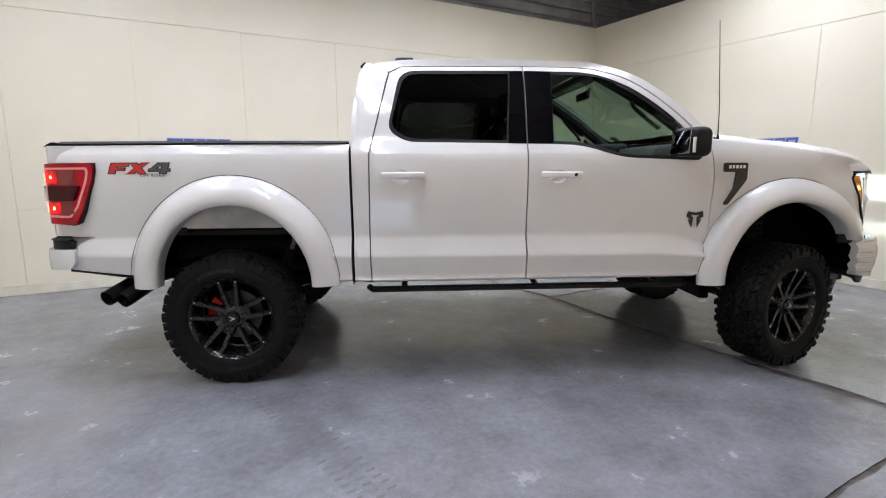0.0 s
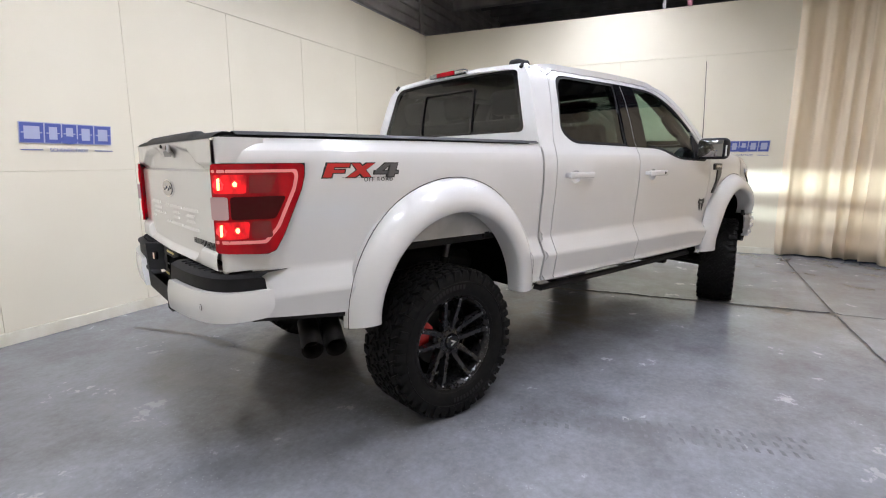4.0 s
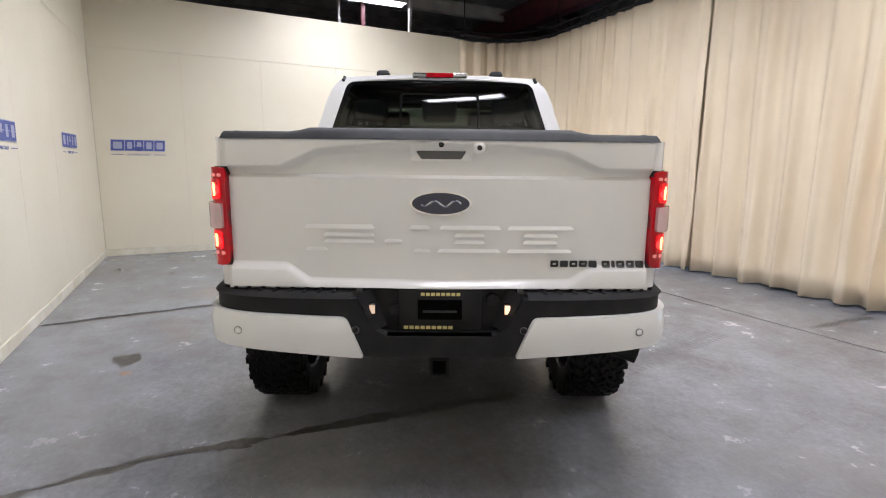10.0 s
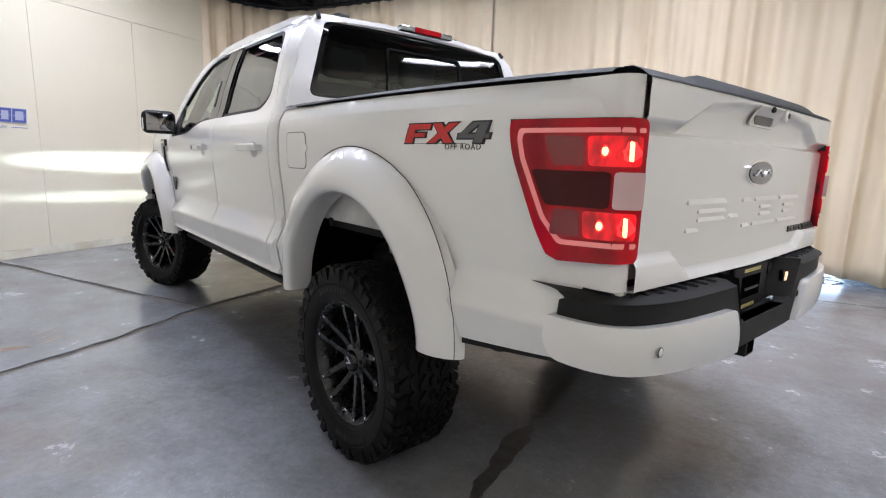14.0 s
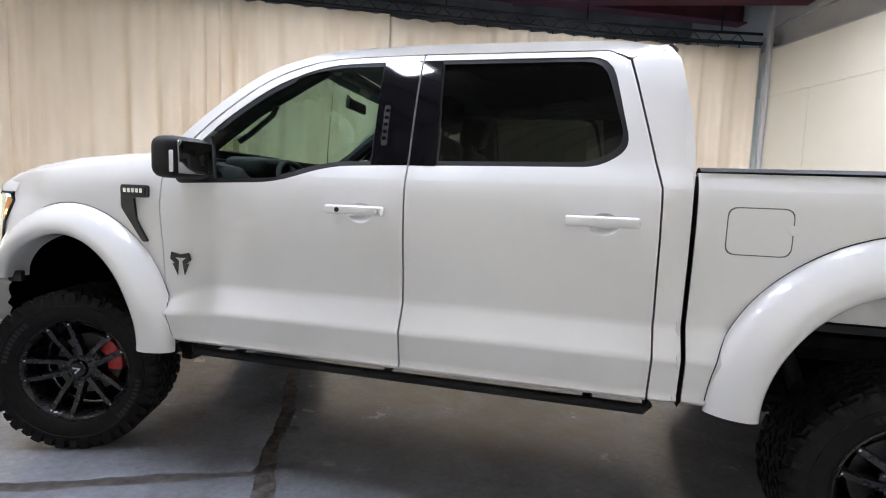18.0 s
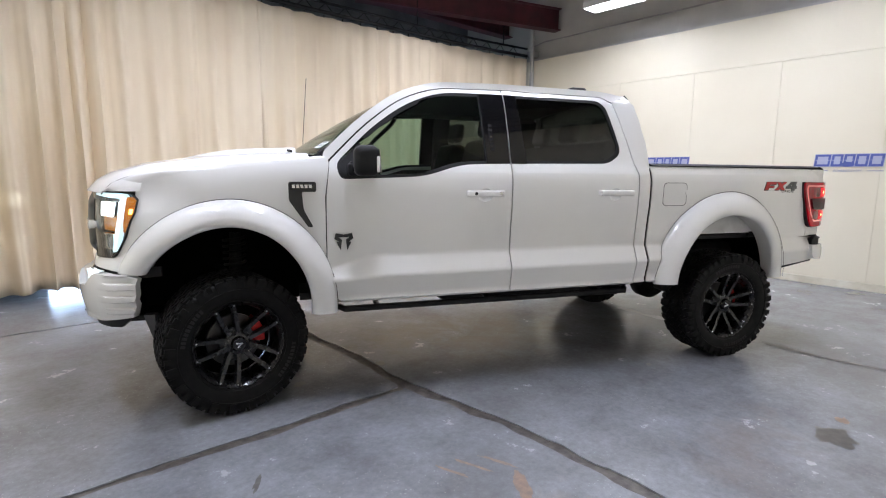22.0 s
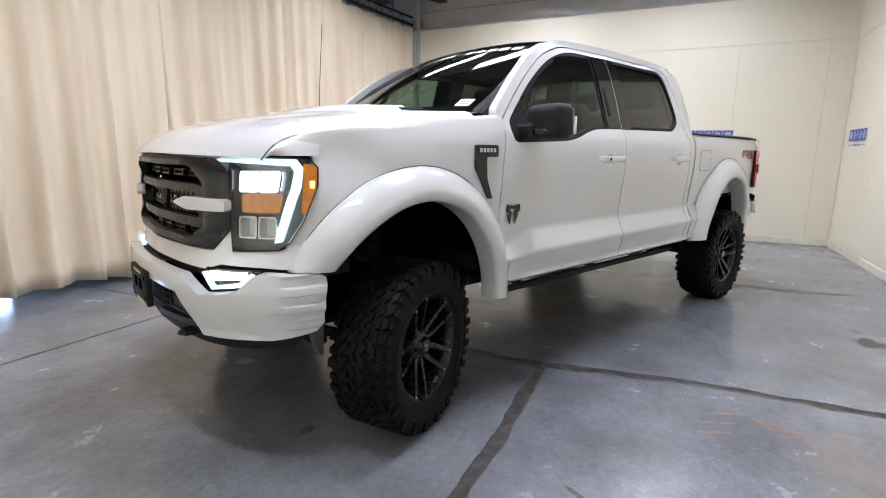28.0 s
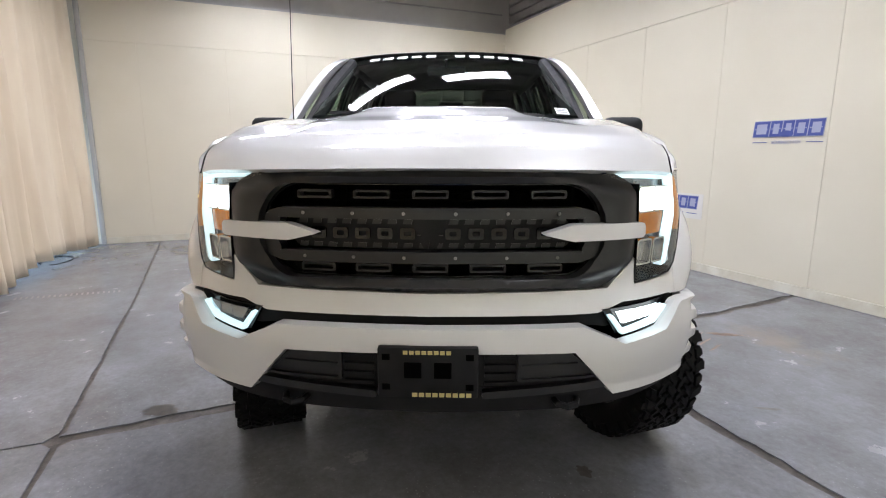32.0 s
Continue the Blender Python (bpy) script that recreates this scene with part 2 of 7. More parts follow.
# the first two, under the truck, mix brown dirt with painted shade
WORN_AND_SHADED = ((0.35, -0.35, 0.75, 0.45, 0, (0.22, 0.20, 0.165), 0.7), (-0.35, 0.15, 0.9, 0.6, 0, (0.20, 0.18, 0.145), 0.7),
        (-1.9, 0.9, 1.0, 0.5, 0, (0.16, 0.145, 0.135), 0.6), (-2.2, 1.6, 0.9, 0.5, 0, (0.29, 0.285, 0.28), 0.5), (1.6, 2.0, 0.45, 0.3, 0, (0.30, 0.25, 0.21), 0.6),
        (-2.6, 0.22, 0.40, 0.13, -40, (0.12, 0.125, 0.13), 0.6), (-1.80, -1.15, 0.95, 0.17, -78, (0.13, 0.135, 0.145), 0.75), (-1.5, 2.6, 0.8, 0.4, 20, (0.15, 0.145, 0.14), 0.5), (-3.2, -0.6, 0.9, 0.5, 40, (0.17, 0.165, 0.16), 0.5), (0.1, 2.3, 0.6, 0.3, 10, (0.20, 0.17, 0.15), 0.5), (2.6, 1.9, 0.7, 0.4, 0, (0.15, 0.15, 0.155), 0.5))


def floor_material():
    m = material("worn_grey_painted_concrete", (0.2, 0.2, 0.21), 0.35)
    t = m.node_tree
    b = t.nodes["Principled BSDF"]
    co = t.nodes.new("ShaderNodeTexCoord")

    def noise_ramp(scale, p0, p1, c0, c1, detail=6.0, rough=0.55):
        nz, rp = t.nodes.new("ShaderNodeTexNoise"), t.nodes.new("ShaderNodeValToRGB")
        nz.inputs["Scale"].default_value, nz.inputs["Detail"].default_value = scale, detail
        nz.inputs["Roughness"].default_value = rough
        e = rp.color_ramp.elements
        e[0].position, e[1].position = p0, p1
        e[0].color, e[1].color = (*c0, 1), (*c1, 1)
        t.links.new(co.outputs["Object"], nz.inputs["Vector"])
        t.links.new(nz.outputs["Fac"], rp.inputs[0])
        return rp

    def blend(kind, a, c, fac=1.0):
        n = t.nodes.new("ShaderNodeMixRGB")
        n.blend_type = kind
        n.inputs[0].default_value = fac
        t.links.new(a, n.inputs[1])
        t.links.new(c, n.inputs[2])
        return n.outputs[0]

    broad = noise_ramp(0.45, 0.25, 0.75, (0.200, 0.212, 0.240), (0.292, 0.303, 0.330))
    blotch = noise_ramp(1.5, 0.36, 0.62, (0.66, 0.645, 0.625), (1.05, 1.05, 1.05), 12, 0.72)
    grain = noise_ramp(28.0, 0.35, 0.7, (0.85, 0.85, 0.85), (1.10, 1.10, 1.09), 8, 0.72)
    cell, speck = t.nodes.new("ShaderNodeTexVoronoi"), t.nodes.new("ShaderNodeValToRGB")
    cell.inputs["Scale"].default_value = 42.0
    speck.color_ramp.elements[0].position, speck.color_ramp.elements[1].position = 0.10, 0.16
    speck.color_ramp.elements[0].color, speck.color_ramp.elements[1].color = (0.20, 0.20, 0.195, 1), (0, 0, 0, 1)
    t.links.new(co.outputs["Object"], cell.inputs["Vector"])
    t.links.new(cell.outputs["Distance"], speck.inputs[0])
    patch = noise_ramp(1.1, 0.46, 0.66, (0, 0, 0), (1, 1, 1), 4, 0.6)
    col = blend("MULTIPLY", broad.outputs[0], blotch.outputs[0])
    col = blend("MULTIPLY", col, grain.outputs[0])
    spk = blend("MULTIPLY", speck.outputs[0], patch.outputs[0])
    col = blend("ADD", col, spk)
    # worn, dusty patches where traffic has rubbed the paint through, and painted shade under the truck
    for cu, cv, ru, rv, turn, tone, gain in WORN_AND_SHADED:
        mp = t.nodes.new("ShaderNodeMapping")
        mp.vector_type = "TEXTURE"
        mp.inputs["Location"].default_value = (cu, cv, 0)
        mp.inputs["Rotation"].default_value = (0, 0, radians(turn))
        mp.inputs["Scale"].default_value = (ru, rv, 1)
        ln, nz = t.nodes.new("ShaderNodeVectorMath"), t.nodes.new("ShaderNodeTexNoise")
        ln.operation = "LENGTH"
        nz.inputs["Scale"].default_value, nz.inputs["Detail"].default_value, nz.inputs["Roughness"].default_value = 3.2, 9.0, 0.72
        ad, rp, mx = t.nodes.new("ShaderNodeMath"), t.nodes.new("ShaderNodeValToRGB"), t.nodes.new("ShaderNodeMixRGB")
        ad.operation = "MULTIPLY_ADD"
        ad.inputs[1].default_value = 3.0
        rp.color_ramp.elements[0].position, rp.color_ramp.elements[1].position = 0.52, 0.80
        rp.color_ramp.elements[0].color, rp.color_ramp.elements[1].color = (gain, gain, gain, 1), (0, 0, 0, 1)
        sc = t.nodes.new("ShaderNodeMath")
        sc.operation = "MULTIPLY"
        sc.inputs[1].default_value = 0.33
        t.links.new(co.outputs["Object"], mp.inputs[0])
        t.links.new(mp.outputs[0], ln.inputs[0])
        t.links.new(co.outputs["Object"], nz.inputs["Vector"])
        t.links.new(nz.outputs["Fac"], ad.inputs[0])
        t.links.new(ln.outputs["Value"], ad.inputs[2])
        t.links.new(ad.outputs[0], sc.inputs[0])
        t.links.new(sc.outputs[0], rp.inputs[0])
        t.links.new(rp.outputs[0], mx.inputs[0])
        t.links.new(col, mx.inputs[1])
        mx.inputs[2].default_value = (*tone, 1)
        col = mx.outputs[0]
    t.links.new(col, b.inputs["Base Color"])
    rr = noise_ramp(3.0, 0.35, 0.68, (0.17, 0.17, 0.17), (0.29, 0.29, 0.29), 9, 0.7)
    t.links.new(rr.outputs[0], b.inputs["Roughness"])
    nz, bp = t.nodes.new("ShaderNodeTexNoise"), t.nodes.new("ShaderNodeBump")
    nz.inputs["Scale"].default_value, nz.inputs["Detail"].default_value = 34.0, 8.0
    bp.inputs["Strength"].default_value, bp.inputs["Distance"].default_value = 0.10, 0.006
    t.links.new(co.outputs["Object"], nz.inputs["Vector"])
    t.links.new(nz.outputs["Fac"], bp.inputs["Height"])
    t.links.new(bp.outputs[0], b.inputs["Normal"])
    return m


FLOOR = floor_material()
JOINT = material("dark_joint_filler", (0.08, 0.07, 0.065), 0.5)
vary(JOINT, 14.0, (0.042, 0.036, 0.033), (0.115, 0.10, 0.09))
bump(JOINT, 60.0, 0.4, 0.006)
STAIN = material("dark_oil_stain", (0.06, 0.055, 0.052), 0.3)
vary(STAIN, 20.0, (0.045, 0.042, 0.04), (0.085, 0.08, 0.075))
TRACK = material("dull_tyre_dust", (0.12, 0.123, 0.132), 0.23)
vary(TRACK, 30.0, (0.14, 0.144, 0.155), (0.19, 0.195, 0.21))
RUST = material("rust_scuff", (0.22, 0.15, 0.11), 0.5)
vary(RUST, 25.0, (0.17, 0.125, 0.10), (0.26, 0.18, 0.13))

# ---- mesh helpers ----
from mathutils.geometry import delaunay_2d_cdt


class Shape:
    """Vertices and faces gathered into one mesh."""

    def __init__(self):
        self.v, self.f = [], []

    def add(self, verts, faces):
        n = len(self.v)
        self.v.extend(tuple(p) for p in verts)
        self.f.extend(tuple(i + n for i in q) for q in faces)
        return self

    def box(self, x0, x1, y0, y1, z0, z1, bevel=0.0, m=None, seg=2):
        b = bmesh.new()
        bmesh.ops.create_cube(b, size=1)
        for p in b.verts:
            p.co = Vector((x0 + (p.co.x + 0.5) * (x1 - x0), y0 + (p.co.y + 0.5) * (y1 - y0), z0 + (p.co.z + 0.5) * (z1 - z0)))
        if bevel:
            bmesh.ops.bevel(b, geom=b.edges[:], offset=bevel, segments=seg, affect="EDGES", profile=0.5)
        return self.take(b, m)

    def take(self, b, m=None):
        b.verts.index_update()
        self.add([(m @ p.co if m else p.co) for p in b.verts], [[p.index for p in q.verts] for q in b.faces])
        b.free()
        return self

    def grid(self, fn, ns, nt, closed=False):
        """A net over s and t from 0 to 1."""
        vs = [fn(i / ns, j / nt) for i in range(ns + (0 if closed else 1)) for j in range(nt + 1)]
        w = nt + 1
        rows = ns
        n = len(vs)
        fs = []
        for i in range(rows):
            for j in range(nt):
                a, b = i * w + j, ((i + 1) * w + j) % n if closed else (i + 1) * w + j
                fs.append((a, b, b + 1, a + 1))
        return self.add(vs, fs)

    def tube(self, pts, r, n=10, caps=True):
        pts = [Vector(p) for p in pts]
        rs = r if isinstance(r, (list, tuple)) else [r] * len(pts)
        vs, fs = [], []
        up = Vector((0, 0, 1))
        for i, p in enumerate(pts):
            d = (pts[min(i + 1, len(pts) - 1)] - pts[max(i - 1, 0)]).normalized()
            a = d.cross(up if abs(d.z) < 0.95 else Vector((0, 1, 0))).normalized()
            c = a.cross(d)
            vs += [p + rs[i] * (math.cos(k * math.tau / n) * a + math.sin(k * math.tau / n) * c) for k in range(n)]
        for i in range(len(pts) - 1):
            for k in range(n):
                fs.append((i * n + k, i * n + (k + 1) % n, (i + 1) * n + (k + 1) % n, (i + 1) * n + k))
        if caps:
            fs += [tuple(range(n))[::-1], tuple(range((len(pts) - 1) * n, len(pts) * n))]
        return self.add(vs, fs)

    def lathe(self, prof, n=48, m=None, arc=1.0):
        """Turn (radius, height) round the y axis; height runs along +y."""
        k = len(prof)
        vs, fs = [], []
        for i in range(n + (0 if arc == 1.0 else 1)):
            a = arc * math.tau * i / n
            vs += [Vector((r * math.cos(a), h, r * math.sin(a))) for r, h in prof]
        tot = len(vs)
        for i in range(n):
            for j in range(k - 1):
                a, b = i * k + j, ((i + 1) * k + j) % tot
                fs.append((a, a + 1, b + 1, b))
        return self.add([m @ p for p in vs] if m else vs, fs)

    def prism(self, poly, fn, depth):
        """A plate: the outline poly [(a, b)] laid out by fn(a, b, d), thick from d = 0 to depth."""
        n = len(poly)
        vs = [fn(a, b, depth) for a, b in poly] + [fn(a, b, 0) for a, b in poly]
        fs = [tuple(range(n)), tuple(range(2 * n - 1, n - 1, -1))] + [(i, i + n, (i + 1) % n + n, (i + 1) % n) for i in range(n)]
        return self.add(vs, fs)

    def sheet(self, outline, holes, fn, step=0.05, thick=0.02, rows=(), cols=(), lines=()):
        """A skin with holes: outline and holes in (a, b), mapped by fn(a, b, depth); depth 0 is the face, thick the back."""
        loops = [dense(outline, step)] + [dense(h, step) for h in holes]
        pts, edges = [], []
        for lp in loops:
            n0 = len(pts)
            pts += lp
            edges += [(n0 + i, n0 + (i + 1) % len(lp)) for i in range(len(lp))]
        a0, a1 = min(p[0] for p in outline), max(p[0] for p in outline)
        b0, b1 = min(p[1] for p in outline), max(p[1] for p in outline)
        av = sorted(set(np.round(np.linspace(a0, a1, max(2, int((a1 - a0) / step) + 1))[1:-1], 5)) | set(cols))
        bv = sorted(set(np.round(np.linspace(b0, b1, max(2, int((b1 - b0) / step) + 1))[1:-1], 5)) | set(rows))
        if av and bv:
            A, B = (g.ravel() for g in np.meshgrid(av, bv))
            keep = inside(A, B, loops[0])
            for h in loops[1:]:
                keep &= ~inside(A, B, h)
            lp = np.array([p for l in loops for p in l])
            near = np.min((A[:, None] - lp[None, :, 0]) ** 2 + (B[:, None] - lp[None, :, 1]) ** 2, axis=1) < (0.35 * step) ** 2
            keep &= ~near
            for ln in lines:
                la, lb = [p[0] for p in ln], [p[1] for p in ln]
                keep &= (np.abs(B - np.interp(A, la, lb)) > 0.35 * step) | (A < la[0]) | (A > la[-1])
            pts += list(zip(A[keep].tolist(), B[keep].tolist()))
        for ln in lines:
            n0 = len(pts)
            pts += ln
            edges += [(n0 + i, n0 + i + 1) for i in range(len(ln) - 1)]
        vs, es, fs, *_ = delaunay_2d_cdt([Vector(p) for p in pts], edges, [], 0, 1e-5)
        cA = np.array([sum(vs[i][0] for i in q) / len(q) for q in fs])
        cB = np.array([sum(vs[i][1] for i in q) / len(q) for q in fs])
        ok = inside(cA, cB, loops[0])
        for h in loops[1:]:
            ok &= ~inside(cA, cB, h)
        fs = [q for q, k in zip(fs, ok) if k]
        n = len(vs)
        count = {}
        for q in fs:
            for i in range(len(q)):
                e = (q[i], q[(i + 1) % len(q)])
                count[tuple(sorted(e))] = None if tuple(sorted(e)) in count else e
        faces = [tuple(q) for q in fs]
        verts = [fn(p[0], p[1], 0.0) for p in vs]
        if thick:
            verts += [fn(p[0], p[1], thick) for p in vs]
            faces += [tuple(i + n for i in reversed(q)) for q in fs]
            faces += [(e[1], e[0], e[0] + n, e[1] + n) for e in count.values() if e]
        return self.add(verts, faces)

    def flip(self):
        self.f = [tuple(reversed(q)) for q in self.f]
        return self

    def mirrored(self, s):
        if s < 0:
            self.v = [(p[0], -p[1], p[2]) for p in self.v]
            self.flip()
        return self

    def moved(self, m):
        self.v = [tuple(m @ Vector(p)) for p in self.v]
        return self

    def mesh(self, name, mat, angle=35, recalc=False):
        me = bpy.data.meshes.new(name)
        me.from_pydata([tuple(p) for p in self.v], [], self.f)
        if recalc:
            b = bmesh.new()
            b.from_mesh(me)
            bmesh.ops.recalc_face_normals(b, faces=b.faces[:])
            b.to_mesh(me)
            b.free()
        me.materials.append(mat)
        me.polygons.foreach_set("use_smooth", [True] * len(me.polygons))
        me.set_sharp_from_angle(angle=radians(angle))
        me.update()
        return me


def dense(loop, step):
    out = []
    for i, p in enumerate(loop):
        q = loop[(i + 1) % len(loop)]
        n = max(1, int(math.hypot(q[0] - p[0], q[1] - p[1]) / step))
        out += [(p[0] + (q[0] - p[0]) * k / n, p[1] + (q[1] - p[1]) * k / n) for k in range(n)]
    return out


def inside(A, B, loop):
    res = np.zeros(len(A), bool)
    for i in range(len(loop)):
        (x0, y0), (x1, y1) = loop[i], loop[(i + 1) % len(loop)]
        c = (y0 > B) != (y1 > B)
        res ^= c & (A < (x1 - x0) * (B - y0) / ((y1 - y0) or 1e-9) + x0)
    return res


def rounded(poly, r, n=4):
    """Round the corners of an outline."""
    out = []
    for i, p in enumerate(poly):
        a, b = Vector(poly[i - 1]), Vector(poly[(i + 1) % len(poly)])
        p = Vector(p)
        k = r[i] if isinstance(r, (list, tuple)) else r
        u, w = a - p, b - p
        k = min(k, u.length * 0.45, w.length * 0.45)
        s, e = p + u.normalized() * k, p + w.normalized() * k
        for j in range(n + 1):
            t = j / n
            out.append(tuple((1 - t) ** 2 * s + 2 * t * (1 - t) * p + t * t * e))
    return out


def part(name, shape, mat, parent=None, label="", angle=35, recalc=True):
    ob = new(name, shape.mesh(name, mat, angle, recalc))
    if parent:
        ob.parent = parent
    if label:
        ob["label"] = label
    return ob


def letters(name, text, size, m, mat, parent, depth=0.0015, spread=1.0):
    """Words in the built-in font, centred on the pose m, facing its +z."""
    c = bpy.data.curves.new(name, "FONT")
    c.body, c.size, c.extrude, c.align_x, c.align_y = text, size, depth, "CENTER", "CENTER"
    c.space_character = spread
    o = bpy.data.objects.new(name, c)
    scene.collection.objects.link(o)
    dg = bpy.context.evaluated_depsgraph_get()
    me = bpy.data.meshes.new_from_object(o.evaluated_get(dg))
    bpy.data.objects.remove(o)
    me.transform(m)
    me.materials.clear()
    me.materials.append(mat)
    ob = new(name, me)
    if parent:
        ob.parent = parent
    return ob

# ---- the room: u along the panelled wall, v towards it, turned against the truck ----
ROOM = pose(0, 0, 0, 0, 0, 24.5)
U0, V0, V1, TOP = -5.18, -3.90, 3.415, 3.75
EN, EF = (4.42, 3.415), (4.56, -2.62)          # the two ends of the east wall


def thing(name, label, category, group="", kind="", m=None):
    ob = new(name)
    ob.empty_display_size = 0.2
    if m is not None:
        ob.matrix_basis = m
    return tagged(ob, label, category, group, kind)


# floor: slabs parted by open joints
floor = tagged(new("floor"), "grey painted concrete floor, worn, with dark joints and stains", "floor", kind="structure")
floor.matrix_basis = ROOM


def ragged(pts, off, seed, step=0.07, rough=0.35):
    """A line of points pushed sideways by off, with a worn, uneven edge."""
    line = dense(pts, step)[:]
    n_last = max(1, int(math.hypot(pts[0][0] - pts[-1][0], pts[0][1] - pts[-1][1]) / step))
    line = line[:len(line) - n_last] + [pts[-1]]
    out = []
    for i, (a, b) in enumerate(line):
        c, d = line[min(i + 1, len(line) - 1)]
        e, f = line[max(i - 1, 0)]
        dx, dy = c - e, d - f
        L = math.hypot(dx, dy) or 1
        k = off * (1 + rough * 2.2 * noise.noise(Vector((a * 5.1, b * 5.1, seed))) + rough * noise.noise(Vector((a * 17, b * 17, seed + 3))))
        out.append((a - dy / L * k, b + dx / L * k))
    return out


JU = [(1.16, -2.58), (1.10, -1.2), (1.05, -0.2), (1.06, 0.52), (0.95, 1.3), (0.93, 2.25), (0.80, 3.6)]
JE = [(1.06, 0.52), (2.07, 0.53), (2.7, 0.51), (4.6, 0.47), (9, 0.47)]
JS = [(-9, -2.95), (-5.1, -2.80), (-1.6, -2.64), (1.16, -2.57), (3.6, -2.59), (9, -2.6)]
JT = [(1.16, -2.57), (1.2, -8)]
W1, W2, W3, W4 = 0.040, 0.032, 0.013, 0.008


def slab(loop):
    s = Shape().prism(loop, lambda a, b, d: Vector((a, b, d - 0.1)), 0.1)
    part("slab", s, FLOOR, floor)


west_s = [p for p in JS if p[0] <= 1.16]
east_s = [p for p in JS if p[0] >= 1.16]
slab(ragged(west_s, W3, 1)[:-1] + ragged(JU, W1, 2) + [(-9, 3.6)])
slab([(9, 3.6)] + ragged([p for p in JU if p[1] >= 0.52], -W1, 3)[::-1] + ragged(JE, W2, 4)[1:])
slab(ragged(east_s, W3, 5)[1:] + ragged(JE, -W2, 6)[::-1][:-1] + ragged([p for p in JU if p[1] <= 0.52], -W1, 7)[::-1][1:-1])
slab(ragged(west_s, -W3, 8)[::-1][1:] + [(-9, -8)] + ragged(JT, -W4, 9)[::-1][:-1])
slab(ragged(east_s, -W3, 10)[::-1][:-1] + ragged(JT, W4, 11)[1:] + [(9, -8)])
part("subfloor", Shape().box(-9, 9, -8, 3.6, -0.3, -0.007), JOINT, floor)


def blot(name, cu, cv, ru, rv, mat, seed, turn=0.0, z=0.0015):
    n = 40
    vs = []
    for k in range(n):
        a = math.tau * k / n
        r = 1 + 0.55 * noise.noise(Vector((math.cos(a) * 1.7, math.sin(a) * 1.7, seed * 3.1)))
        r += 0.25 * noise.noise(Vector((math.cos(a) * 5, math.sin(a) * 5, seed * 1.7)))
        x, y = ru * r * math.cos(a), rv * r * math.sin(a)
        vs.append((cu + x * math.cos(turn) - y * math.sin(turn), cv + x * math.sin(turn) + y * math.cos(turn), z))
    part(name, Shape().add(vs, [tuple(range(n))]), mat, floor)


# stains lie beside the joints
for i, (a, b, c, d, mat, tr) in enumerate((
        (-0.35, 2.62, 0.13, 0.085, STAIN, 0.4), (-0.62, 2.60, 0.05, 0.03, RUST, 0.2), (-1.88, 1.45, 0.20, 0.045, STAIN, 1.5),
        (-1.91, 0.85, 0.16, 0.05, STAIN, 1.6), (-1.86, 2.0, 0.18, 0.05, STAIN, 1.4), (1.02, -2.15, 0.10, 0.05, STAIN, 1.3),
        (1.62, 0.02, 0.05, 0.03, STAIN, 0.3), (2.35, -0.35, 0.04, 0.03, STAIN, 0.1), (1.35, 1.78, 0.13, 0.035, RUST, 0.9),
        (1.28, 1.55, 0.10, 0.012, RUST, 1.9), (1.40, 1.50, 0.10, 0.010, RUST, 1.9), (1.52, 1.46, 0.10, 0.010, RUST, 1.9),
        (0.98, 0.05, 0.05, 0.035, STAIN, 0.6), (2.28, 0.95, 0.06, 0.014, STAIN, 1.0), (-0.6, 1.4, 0.03, 0.02, STAIN, 0.2))):
    blot("stain", a, b, c, d, mat, i + 1, tr)

OLD = [(-1.95, 0.35), (-1.93, 0.8), (-1.88, 1.35), (-1.86, 1.9), (-1.83, 2.4), (-1.90, 2.95)]
part("stain_trail", Shape().add([(a, b, 0.0011) for a, b in ragged(OLD, 0.032, 21, 0.03, 0.75) + ragged(OLD, -0.028, 22, 0.03, 0.75)[::-1]], [tuple(range(2 * len(ragged(OLD, 0.03, 21, 0.03))))]), STAIN, floor)

# a printed row of tyre lugs near the curtain
for k in range(20):
    a, b = -2.01 + 0.003 * k, -3.72 + 0.046 * k
    part("tread_print", Shape().add([(a, b, 0.0012), (a + 0.09, b + 0.012, 0.0012), (a + 0.09, b + 0.030, 0.0012), (a, b + 0.016, 0.0012)], [(0, 1, 2, 3)]), STAIN, floor)

# a dusty tyre track leading off behind the rear wheel
for k in range(26):
    a, b = -1.95 + 0.011 * k, -0.50 - 0.056 * k
    for j in range(3):
        x, y = a - 0.10 + 0.075 * j, b + 0.02 * (j % 2)
        part("tread_print", Shape().add([(x, y, 0.0012), (x + 0.045, y + 0.010, 0.0012), (x + 0.050, y + 0.030, 0.0012), (x + 0.004, y + 0.022, 0.0012)], [(0, 1, 2, 3)]), TRACK, floor)

# walls of tall painted panels on a backing, with a plain band above


